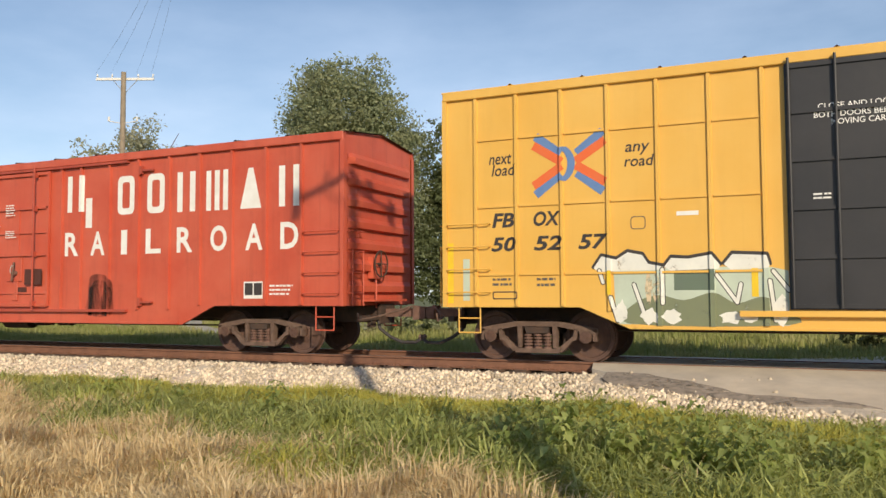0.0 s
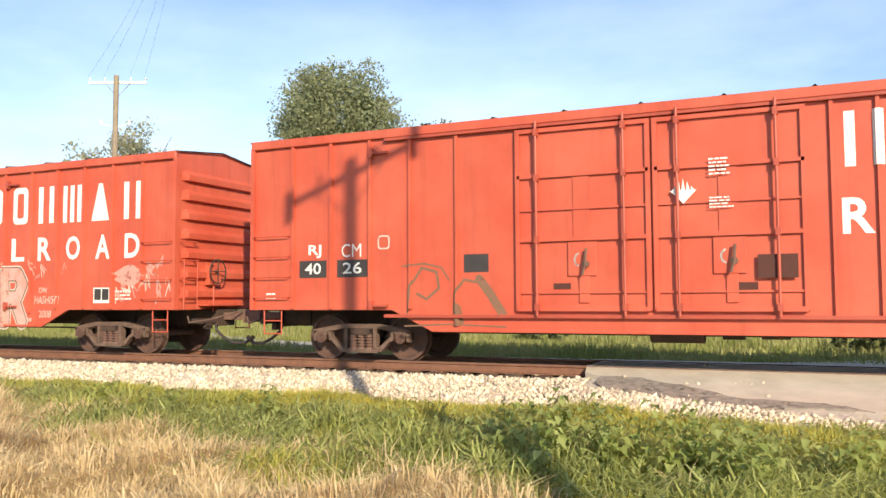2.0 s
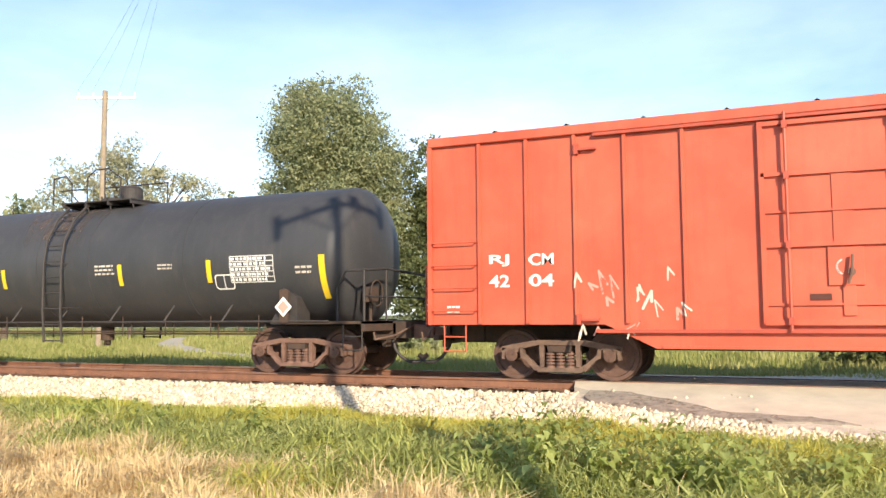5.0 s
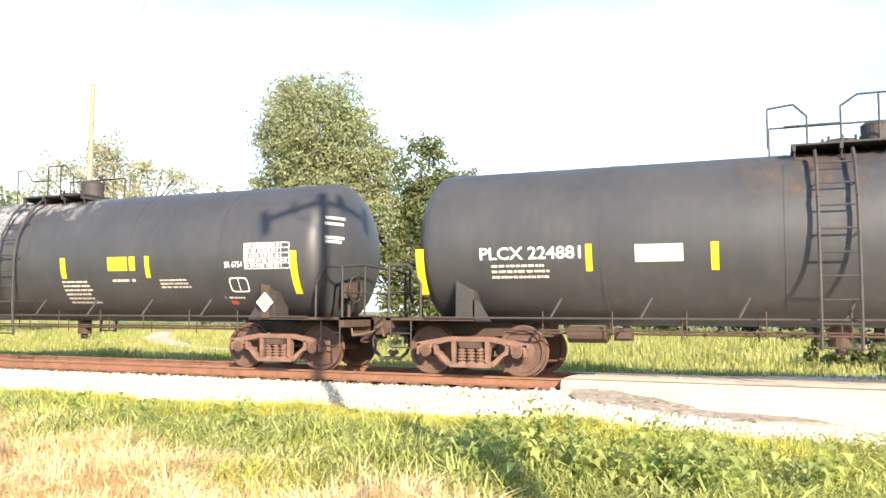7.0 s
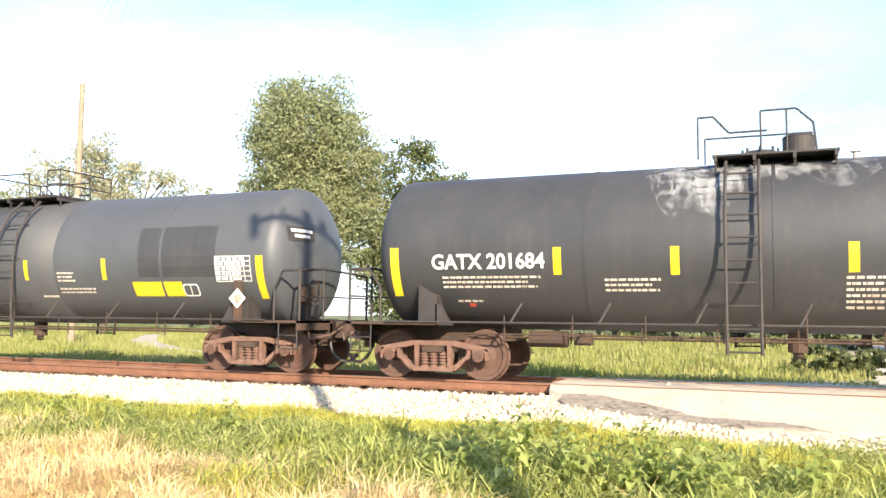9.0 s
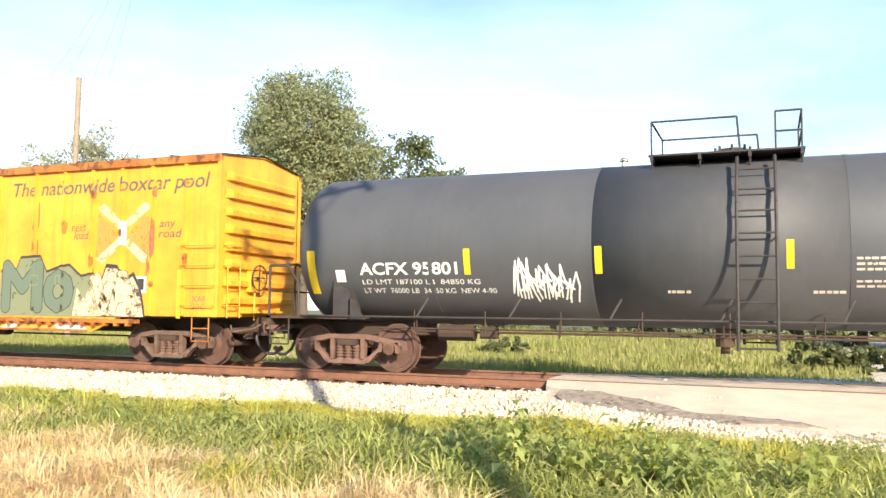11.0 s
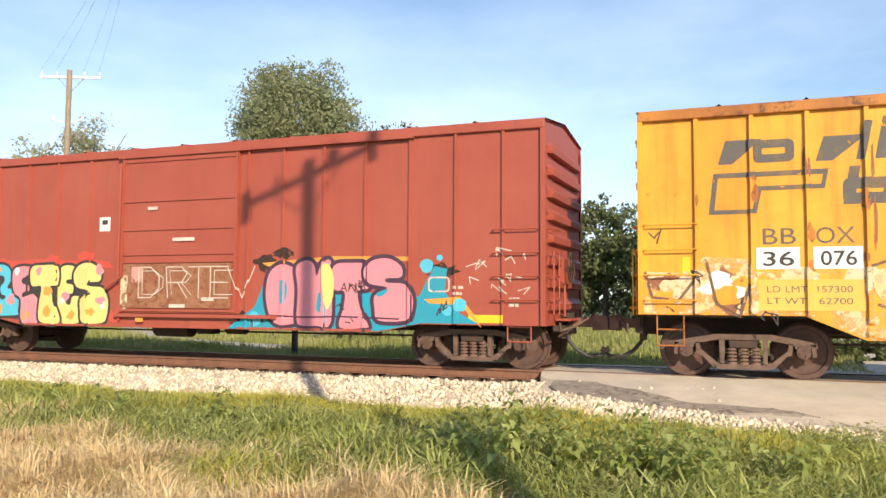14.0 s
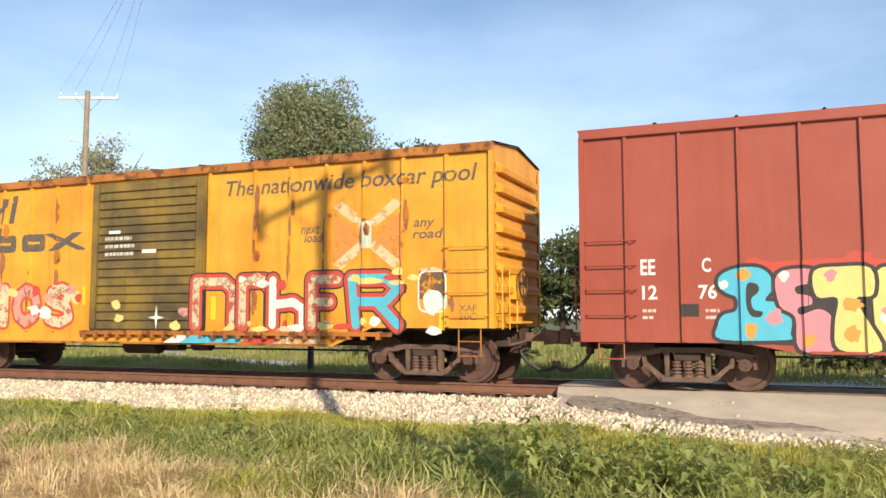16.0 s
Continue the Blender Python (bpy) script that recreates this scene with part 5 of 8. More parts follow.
    for i in range(1, n):
        xx = x0 + (x1 - x0) * i / n
        for s in (-1, 1):
            v = [bm.verts.new((xx + u, s * y, z + w)) for u, w in ((-0.045, 0.0), (0.0, 0.035), (0.045, 0.0)) for y, z in ((proud + 0.01, eave), (0, ridge))]
            for q in ((0, 1, 3, 2), (2, 3, 5, 4)):
                bm.faces.new([v[k] for k in q])
    cpart(car, "roof", bm, roof or trim, "low-pitched sheet roof with seams")
    under_frame(car, t0, t1, 0.98)
    bogie(car, t0, r, frame_mat)
    bogie(car, t1, r, frame_mat)


def under_frame(car, t0, t1, z):
    x0, x1 = car["x0"], car["x1"]
    bm = new_bm()
    box(bm, x0 + 0.08, x1 - 0.08, -1.40, 1.40, z, z + 0.12)
    cpart(car, "floor", bm, UNDER)
    bm = new_bm()
    box(bm, x0 + 0.1, x1 - 0.1, -0.18, 0.18, z - 0.34, z)
    cpart(car, "centre_sill", bm, UNDER)
    xm = (t0 + t1) / 2
    for u in (-2.6, -0.8, 0.9, 2.7):
        bm = new_bm()
        prism(bm, [(xm + u - 0.06, z), (xm + u + 0.06, z), (xm + u + 0.06, z - 0.25), (xm + u - 0.06, z - 0.25)], -1.3, 1.3)
        cpart(car, "cross_bearer", bm, UNDER)
    bm = new_bm()
    rod(bm, (xm - 1.4, -0.55, 0.62), (xm - 0.5, -0.55, 0.62), 0.2, 14)
    cpart(car, "air_reservoir", bm, UNDER, "dark air tank under the floor")
    bm = rod(new_bm(), (xm + 0.4, -0.5, 0.64), (xm + 0.85, -0.5, 0.64), 0.14, 12)
    cpart(car, "brake_cylinder", bm, UNDER)
    bm = box(new_bm(), xm - 0.2, xm + 0.15, -0.75, -0.45, 0.5, 0.78)
    cpart(car, "brake_valve", bm, UNDER)
    bm = new_bm()
    rod(bm, (t0 + 0.6, -0.35, 0.55), (t1 - 0.6, -0.35, 0.55), 0.02, 6)
    cpart(car, "brake_rod", bm, UNDER)
    bm = rod(new_bm(), (t0 + 0.6, -0.62, 0.72), (t1 - 0.6, -0.62, 0.72), 0.018, 6)
    cpart(car, "train_line", bm, UNDER)


def tank_body(car, mat, t0, t1, head, bands, ladder, dome_x, frame_mat):
    """A black tank on stub sills: barrel, heads, walkway, ladders and fittings."""
    x0, x1 = car["x0"], car["x1"]
    R, zc = 1.47, 2.41
    prof = []
    for i in range(9):
        a = math.pi / 2 * i / 8
        prof.append((x0 - head + head * (1 - math.cos(a)), R * math.sin(a)))
    k = 22
    prof += [(x0 + (x1 - x0) * i / k, R) for i in range(1, k)]
    for i in range(9):
        a = math.pi / 2 * (1 - i / 8)
        prof.append((x1 + head * math.cos(a), R * math.sin(a)))
    bm = lathe_x(new_bm(), prof, 64)
    bm.transform(Matrix.Translation((0, 0, zc)))
    for f in bm.faces:
        f.smooth = True
    cpart(car, "barrel", bm, mat, "long cylindrical tank with rounded heads")
    for xb in bands:
        bm = lathe_x(new_bm(), [(xb - 0.03, R - 0.01), (xb - 0.03, R + 0.008), (xb + 0.03, R + 0.008), (xb + 0.03, R - 0.01)], 64)
        bm.transform(Matrix.Translation((0, 0, zc)))
        cpart(car, "weld_band", bm, mat)
    for tx, s in ((t0, -1), (t1, 1)):
        xe = x0 - head if s < 0 else x1 + head
        bm = new_bm()
        box(bm, *sorted((tx - s * 1.3, xe + s * 0.75)), -0.3, 0.3, 0.72, 1.06)
        cpart(car, "stub_sill", bm, UNDER)
        for y in (-1, 1):
            bm = new_bm()
            prism(bm, [(tx - 0.18, 1.05), (tx + 0.18, 1.05), (tx + 0.18, 1.55), (tx - 0.18, 1.75)], *sorted((y * 0.9, y * 1.36)))
            prism(bm, [(tx - s * 0.48, 1.0), (tx - s * 0.15, 1.0), (tx - s * 0.15, 1.4), (tx - s * 0.24, 1.4)], *sorted((y * 1.28, y * 1.36)))
            cpart(car, "saddle", bm, FITTING, "steel saddle plate under the tank")
        bm = new_bm()
        box(bm, *sorted((tx - s * 0.2, xe + s * 0.35)), -1.45, 1.45, 1.02, 1.07)
        box(bm, *sorted((xe + s * 0.25, xe + s * 0.35)), -1.45, 1.45, 0.88, 1.07)
        cpart(car, "end_platform", bm, UNDER)
        bm = new_bm()
        pipe(bm, [(xe + s * 0.3, -1.42, 1.05), (xe + s * 0.3, -1.42, 2.05), (xe + s * 0.3, -0.5, 2.12), (xe + s * 0.3, 1.42, 2.05), (xe + s * 0.3, 1.42, 1.05)], 0.026, 6)
        pipe(bm, [(xe + s * 0.3, -0.5, 1.05), (xe + s * 0.3, -0.5, 2.12)], 0.022, 6)
        pipe(bm, [(xe + s * 0.3, -1.42, 1.55), (xe + s * 0.3, 1.42, 1.55)], 0.018, 6)
        pipe(bm, [(xe + s * 0.3, -1.42, 2.05), (xe - s * 0.1, -1.40, 2.05), (xe - s * 0.32, -1.36, 1.7), (xe - s * 0.32, -1.36, 1.05)], 0.024, 6)
        cpart(car, "end_railing", bm, FITTING)
        save = car["x0"], car["x1"]
        car["x0"], car["x1"] = x0 - head - 0.25, x1 + head + 0.25
        coupler(car, s)
        car["x0"], car["x1"] = save
        steps(car, xe + s * 0.05, -1.43, 1.0, FITTING)
        bogie(car, tx, 0.457, frame_mat)
    # brake gear on the leading-end platform
    bm = new_bm()
    xb = x1 + head + 0.05
    rod(bm, (xb, -0.7, 1.07), (xb, -0.7, 1.7), 0.035, 8)
    box(bm, xb - 0.1, xb + 0.1, -0.85, -0.55, 1.45, 1.75)
    for i in range(14):
        a0, a1 = 2 * math.pi * i / 14, 2 * math.pi * (i + 1) / 14
        rod(bm, (xb + 0.14, -0.7 + 0.26 * math.cos(a0), 1.62 + 0.26 * math.sin(a0)), (xb + 0.14, -0.7 + 0.26 * math.cos(a1), 1.62 + 0.26 * math.sin(a1)), 0.015, 5)
    cpart(car, "hand_brake", bm, UNDER)
    # side handrail with its brackets
    for y in (-1, 1):
        bm = new_bm()
        rod(bm, (x0 - 0.1, y * 1.47, 1.075), (x1 + 0.1, y * 1.47, 1.075), 0.02, 7)
        cpart(car, "side_rail", bm, FITTING)
        n = 7
        for i in range(n):
            xx = t0 + 1.6 + (t1 - t0 - 3.2) * i / (n - 1)
            bm = new_bm()
            pipe(bm, [(xx, y * 1.47, 1.06), (xx + 0.18, y * 1.33, 1.42)], 0.022, 6)
            cpart(car, "rail_bracket", bm, FITTING)
        lx0, lx1 = ladder
        zs, ys = [0.62, 1.3, 2.4, 2.95, 3.45, 3.78], [1.56, 1.62, 1.63, 1.55, 1.28, 0.95]
        bm = new_bm()
        for xx in (lx0, lx1):
            pipe(bm, [(xx, y * yy, z) for z, yy in zip(zs, ys)], 0.03, 6)
        for z in (1.4, 2.4, 3.2):
            yy = float(np.interp(z, zs, ys))
            for xx in (lx0, lx1):
                rod(bm, (xx, y * yy, z), (xx, y * (math.sqrt(R * R - (z - zc) ** 2) - 0.02), z), 0.015, 5)
        ladder_ob = cpart(car, "ladder", bm, FITTING, "dark steel ladder up the tank side")
        for i in range(9):
            z = 0.66 + 0.36 * i
            yy = float(np.interp(z, zs, ys))
            cpart(car, "rung", rod(new_bm(), (lx0, y * yy, z), (lx1, y * yy, z), 0.016, 6), FITTING, "", ladder_ob)
    # pipes under the barrel
    bm = new_bm()
    rod(bm, (t0 + 0.5, -0.5, 0.80), (t1 - 0.5, -0.5, 0.80), 0.022, 6)
    rod(bm, (t0 + 0.5, -0.9, 0.86), (t1 - 0.5, -0.9, 0.86), 0.016, 6)
    for i in range(9):
        xx = t0 + 1.2 + (t1 - t0 - 2.4) * i / 8
        rod(bm, (xx, -0.5, 0.7), (xx, -0.5, 1.1), 0.014, 5)
        rod(bm, (xx + 0.12, -0.9, 0.76), (xx + 0.12, -0.9, 1.2), 0.014, 5)
    cpart(car, "brake_pipe", bm, UNDER)
    xm = (t0 + t1) / 2
    bm = new_bm()
    rod(bm, (t0 + 1.7, -0.5, 0.78), (t0 + 2.4, -0.5, 0.78), 0.15, 12)
    cpart(car, "air_reservoir", bm, UNDER, "dark air tank under the barrel")
    cpart(car, "brake_valve", box(new_bm(), t0 + 2.55, t0 + 2.85, -0.65, -0.4, 0.68, 0.9), UNDER)
    bm = new_bm()
    rod(bm, (xm, 0, 0.95), (xm, 0, 0.62), 0.16, 12)
    rod(bm, (xm, 0, 0.62), (xm, 0, 0.5), 0.08, 10)
    cpart(car, "outlet_valve", bm, UNDER)
    # top platform, rails, manway and valve housing
    p0, p1 = dome_x
    zt = zc + R
    bm = new_bm()
    box(bm, p0, p1, -0.85, 0.85, zt + 0.02, zt + 0.05)
    for xx in np.linspace(p0 + 0.05, p1 - 0.05, 4):
        box(bm, xx - 0.025, xx + 0.025, -0.85, 0.85, zt - 0.07, zt + 0.02)
        for yy in (-0.8, 0.8):
            rod(bm, (xx, yy, zt), (xx, yy * 0.9, zt - 0.25), 0.018, 6)
    cpart(car, "top_platform", bm, FITTING)
    return R, zc, zt


def hoop(car, pts, name="top_railing"):
    top = 3.88
    bm = pipe(new_bm(), [(x + car.get("top_shift", 0.0), y, top + (z - top) * 0.84) for x, y, z in pts], 0.018, 6)
    cpart(car, name, bm, FITTING)


def bonnet(car, x, zt, r, h, y=0.0):
    x += car.get("top_shift", 0.0)
    bm = new_bm()
    rod(bm, (x, y, zt), (x, y, zt + h), r, 24)
    rod(bm, (x, y, zt + h), (x, y, zt + h + 0.06), r * 1.03, 24, r * 0.75)
    cpart(car, "valve_housing", bm, FITTING, "round dark valve housing")


def small_valve(car, x, zt, y=0.0):
    bm = new_bm()
    rod(bm, (x, y, zt - 0.02), (x, y, zt + 0.12), 0.05, 10)
    rod(bm, (x, y, zt + 0.12), (x, y, zt + 0.18), 0.09, 10, 0.05)
    cpart(car, "relief_valve", bm, DULL_WHITE)


def manway(car, x, zt):
    bm = new_bm()
    rod(bm, (x, 0, zt - 0.05), (x, 0, zt + 0.16), 0.27, 20)
    rod(bm, (x, 0, zt + 0.16), (x, 0, zt + 0.21), 0.30, 20, 0.26)
    for i in range(8):
        a = 2 * math.pi * i / 8
        rod(bm, (x + 0.29 * math.cos(a), 0.29 * math.sin(a), zt + 0.1), (x + 0.29 * math.cos(a), 0.29 * math.sin(a), zt + 0.26), 0.025, 6)
    cpart(car, "manway", bm, FITTING, "bolted manway cover")


def rect(x0, x1, z0, z1):
    return shape([(x0, z0), (x1, z0), (x1, z1), (x0, z1)])


def corman_car(x0, x1, t0, t1):
    """The long red car with two plug doors; the owner's name stands as plain white shapes over the word below it."""
    rel = [1.0, 1.89, 2.76, 3.62, 4.57, 10.8, 11.43, 12.32, 13.19, 14.08, 14.93, 15.79, 16.66, 17.53]
    car = new_car("boxcar", x0, x1, "long faded red double-door boxcar with white lettering", "boxcar", (1.04, 1.1) if x0 > 30 else (0.78, 1.04))
    d0, dm, d1 = x0 + 5.70, x0 + 8.09, x0 + 10.46
    box_body(car, RED, RED, 4.44, [x0 + v for v in rel], 0.075, (t0, t1), 1.0, 0.60, 0.45, BOGIE_BROWN, 7, skin=1.47, proud=1.525, roof=ROOF)
    for a, b in ((d0, dm), (dm, d1)):
        for s in (-1, 1):
            bm = new_bm()
            box(bm, a + 0.03, b - 0.03, *sorted((s * 1.472, s * 1.50)), 0.98, 4.20)
            bmesh.ops.bevel(bm, geom=bm.edges[:], offset=0.01, segments=1, affect="EDGES")
            door = cpart(car, "plug_door", bm, RED, "red plug door with lock rods")
            for z, k in ((1.02, 0.04), (1.30, 0.018), (2.22, 0.035), (2.74, 0.018), (3.33, 0.03), (4.14, 0.035)):
                bm = new_bm()
                box(bm, a + 0.05, b - 0.05, *sorted((s * 1.50, s * (1.52 + k))), z - k, z + k)
                cpart(car, "door_rib", bm, RED, "", door)
            for xx in (a + 0.06, b - 0.06):
                bm = new_bm()
                box(bm, xx - 0.04, xx + 0.04, *sorted((s * 1.50, s * 1.55)), 1.0, 4.18)
                cpart(car, "door_edge", bm, RED, "", door)
            for xx in (a + 0.42, b - 0.45):
                bm = new_bm()
                rod(bm, (xx, s * 1.61, 0.90), (xx, s * 1.61, 4.30), 0.026, 7)
                for z in (1.05, 2.22, 3.3, 4.1):
                    box(bm, xx - 0.04, xx + 0.04, *sorted((s * 1.53, s * 1.635)), z - 0.06, z + 0.06)
                cpart(car, "lock_rod", bm, DARK_RED, "", door)
            bm = new_bm()
            xc = (a + b) / 2
            box(bm, xc - 0.24, xc + 0.26, *sorted((s * 1.50, s * 1.535)), 1.58, 2.16)
            box(bm, xc - 0.05, xc + 0.13, *sorted((s * 1.50, s * 1.53)), 1.12, 1.58)
            bmesh.ops.bevel(bm, geom=bm.edges[:], offset=0.008, segments=1, affect="EDGES")
            cpart(car, "latch_plate", bm, RED, "raised plate behind the door handle", door)
            bm = new_bm()
            box(bm, xc - 0.14, xc + 0.14, *sorted((s * 1.50, s * 1.52)), 2.24, 3.30)
            cpart(car, "door_panel", bm, RED, "", door)
            bm = new_bm()
            rod(bm, (xc + 0.08, s * 1.53, 1.78), (xc + 0.08, s * 1.62, 1.78), 0.06, 10)
            pipe(bm, [(xc + 0.10, s * 1.61, 2.04), (xc + 0.08, s * 1.63, 1.78), (xc + 0.03, s * 1.61, 1.60)], 0.024, 6)
            cpart(car, "door_latch", bm, BOGIE_RUST, "worn dark door handle", door)
            if s < 0:
                bm = new_bm()
                ribbon(bm, [(xc - 0.12 + 0.10 * (1 - math.cos(q)), 1.86 + 0.11 * math.sin(q)) for q in np.linspace(-1.2, 1.2, 7)], 0.03)
                cpart(car, "handle_mark", onto(bm, -1.536), WHITE, "white painted arc beside the handle", door)
                bm = new_bm()
                box(bm, xc + 0.10, xc + 0.42, -1.512, -1.49, 1.30, 1.44) if a > d0 else box(bm, xc - 0.5, xc - 0.2, -1.512, -1.49, 1.36, 1.46)
                cpart(car, "vent_plate", bm, MESH, "small dark vent", door)
    for s in (-1, 1):
        for z, dz in ((4.21, 0.05), (0.86, 0.06)):
            bm = new_bm()
            box(bm, x0 + 3.1, x0 + 12.9, *sorted((s * 1.46, s * 1.56)), z, z + dz)
            cpart(car, "door_track", bm, DARK_RED)
        for xx in (x0 + 2.80, x0 + 13.3):
            for z in (1.08, 4.0):
                bm = new_bm()
                box(bm, xx - 0.05, xx + 0.35, *sorted((s * 1.49, s * 1.56)), z - 0.02, z + 0.02)
                box(bm, xx - 0.03, xx + 0.04, *sorted((s * 1.49, s * 1.57)), z - 0.08, z + 0.1)
                cpart(car, "door_stop", bm, DARK_RED)
    car["doors"] = [(d0, d1, 1.57)]
    # the name: plain frames and bars, one for each letter
    o = x0 + 10.93
    spots = [(0.04, 0.58, 3.17, 4.02), (0.50, 0.96, 2.79, 3.48), (1.62, 2.12, 3.05, 3.92), (2.50, 3.00, 3.04, 3.92), (3.36, 3.86, 3.03, 3.90), (4.16, 4.74, 3.02, 3.88), (5.06, 5.60, 3.02, 3.87), (6.04, 6.54, 3.02, 3.86)]
    t = 0.15
    for i, (a, b, c, d) in enumerate(spots):
        m = (a + b) / 2
        forms = {0: [rect(o + a, o + a + t, c, d), rect(o + b - t, o + b, c, d)], 1: [rect(o + m - 0.1, o + m + 0.1, c, d)], 2: [soft_ring(o + a, o + b, c, d, 0.14)], 3: [soft_ring(o + a, o + b, c, d, 0.14)],
                 5: [rect(o + a, o + a + 0.13, c, d), rect(o + m - 0.065, o + m + 0.065, c, d), rect(o + b - 0.13, o + b, c, d)],
                 6: [shape([(o + a, c), (o + b, c), (o + m + 0.06, d), (o + m - 0.06, d)])]}.get(i, [rect(o + a, o + a + t, c, d), rect(o + b - t, o + b, c, d)])
        for bm in forms:
            mark(car, "name_shape", bm, WHITE, "plain white painted shape in the owner's name")
    word = "RAILROAD"
    for ch, xx in zip(word, (0.20, 1.02, 1.83, 2.69, 3.58, 4.50, 5.42, 6.30)):
        w = 0.09 if ch == "I" else 0.22
        mark(car, "lettering", lettering(ch, o + xx - w, o + xx + w, 2.15, 2.70, bold=0.025), WHITE, "white painted capital letter")
    rng = random.Random(int(x0 * 10))
    mark(car, "data_text", bars(x0 + 9.0, x0 + 9.35, 3.15, 3.45, 5, rng), WHITE, "small white data lines")
    mark(car, "data_text", bars(x0 + 9.0, x0 + 9.4, 2.62, 2.82, 4, rng), WHITE, "small white data lines")
    mark(car, "data_text", bars(x0 + 16.75, x0 + 17.35, 1.2, 1.45, 3, rng), WHITE, "small white data lines")
    mark(car, "data_text", bars(x0 + 0.35, x0 + 0.65, 1.2, 1.36, 2, rng), WHITE, "small white data lines")
    mark(car, "data_panel", rect(x0 + 16.10, x0 + 16.58, 1.15, 1.50), WHITE, "white-framed black data panel")
    for a in (16.13, 16.36):
        mark(car, "data_panel", rect(x0 + a, x0 + a + 0.2, 1.22, 1.47), INK)
    return car


def corman_cars():
    car = corman_car(38.80, 57.33, 41.12, 55.02)
    x0 = 38.80
    for a, b, t in ((1.15, 1.78, "40"), (2.02, 2.70, "26")):
        mark(car, "number_patch", rect(x0 + a, x0 + b, 1.63, 1.97), INK, "black number patch")
        mark(car, "lettering", lettering(t, x0 + a + 0.13, x0 + b - 0.13, 1.70, 1.92, bold=0.01), WHITE)
    mark(car, "lettering", lettering("RJ", x0 + 1.36, x0 + 1.66, 2.02, 2.28, bold=0.02), WHITE)
    mark(car, "lettering", lettering("CM", x0 + 2.12, x0 + 2.56, 2.02, 2.28), WHITE)
    rng = random.Random(4)
    mark(car, "door_patch", rect(x0 + 4.70, x0 + 5.18, 1.68, 2.01), INK, "small black painted square")
    for u, w, lo, hi in ((12.05, 0.40, 0.80, 1.72), (12.00, 0.36, 0.80, 1.48), (12.08, 0.34, 0.80, 1.58)):
        mark(car, "soot_stain", shape(rounded([(x0 + u - w, lo), (x0 + u - w * 0.95, lo + 0.35), (x0 + u - w * 0.85, hi - 0.12), (x0 + u - w * 0.4, hi), (x0 + u + w * 0.45, hi - 0.04), (x0 + u + w * 0.9, hi - 0.2), (x0 + u + w, lo + 0.4), (x0 + u + w * 0.9, lo)])), SOOT_VEIL, "soft black soot stain")
    px, pz = x0 + 8.60, 2.94
    mark(car, "placard", shape([(px - 0.21, pz), (px, pz - 0.22), (px + 0.21, pz)]), WHITE, "white diamond placard")
    for k, h in ((-2, 0.07), (-1, 0.15), (0, 0.20), (1, 0.15), (2, 0.07)):
        mark(car, "placard_ray", shape([(px + k * 0.075 - 0.03, pz), (px + k * 0.075 + 0.03, pz), (px + k * 0.062, pz + h)]), WHITE)
    mark(car, "vent_mesh", rect(x0 + 9.70, x0 + 10.28, 1.50, 1.87), MESH, "dark mesh patch on the door")
    for line, w in (([(3.55, 0.95), (3.62, 1.45), (3.85, 1.78), (4.15, 1.7), (4.2, 1.4), (3.95, 1.2), (3.75, 1.3)], 0.05), ([(3.45, 1.82), (3.9, 1.86), (4.25, 1.78), (4.4, 1.55)], 0.035), ([(4.5, 0.86), (4.52, 1.3), (4.7, 1.55), (4.95, 1.5)], 0.05), ([(5.0, 1.56), (5.2, 1.3), (5.45, 0.92)], 0.16), ([(4.55, 1.05), (4.62, 0.8)], 0.16), ([(3.5, 0.7), (4.4, 0.74), (5.5, 0.70)], 0.03)):
        bm = new_bm()
        ribbon(bm, [(x0 + u, z) for u, z in line], w)
        mark(car, "spray_tag", bm, DUSK, "faded olive spray stroke")
    bm = soft_ring(x0 + 2.92, x0 + 3.18, 2.15, 2.42, 0.03)
    mark(car, "data_panel", bm, DULL_WHITE)
    car = corman_car(18.30, 36.80, 20.63, 34.51)
    x0 = 18.30
    for a, b, c, d, t in ((1.17, 1.55, 2.03, 2.24, "RJ"), (1.92, 2.36, 2.03, 2.24, "CM"), (1.17, 1.55, 1.66, 1.88, "42"), (1.92, 2.36, 1.66, 1.88, "04")):
        mark(car, "lettering", lettering(t, x0 + a, x0 + b, c, d, bold=0.02), WHITE)
    rng = random.Random(6)
    # sprayed piece: puffy forms with pale and dark edges
    for ch, u, w, zl, zh in (("S", 10.82, 11.62, 0.62, 1.92), ("N", 11.55, 12.35, 0.62, 1.72), ("A", 12.25, 13.2, 0.60, 1.95), ("R", 13.05, 13.95, 0.60, 1.98)):
        sprayed(car, ch, x0 + u, x0 + w, zl, zh, 0.26, ((0.15, DULL_WHITE), (0.09, DUSK), (0.03, PINKISH)))
    mark(car, "spray_outline", blot(x0 + 12.72, 1.93, 0.32, 0.11, rng, 20, 0.04), SPRAY["white"])
    mark(car, "spray_outline", blot(x0 + 12.72, 1.93, 0.26, 0.07, rng, 20, 0.04), INK)
    for _ in range(16):
        mark(car, "spray_dot", blot(x0 + rng.uniform(10.7, 14.4), rng.choice((rng.uniform(1.9, 2.1), rng.uniform(0.7, 0.9))), 0.05, 0.05, rng, 8, 0.1), SPRAY["salmon"])
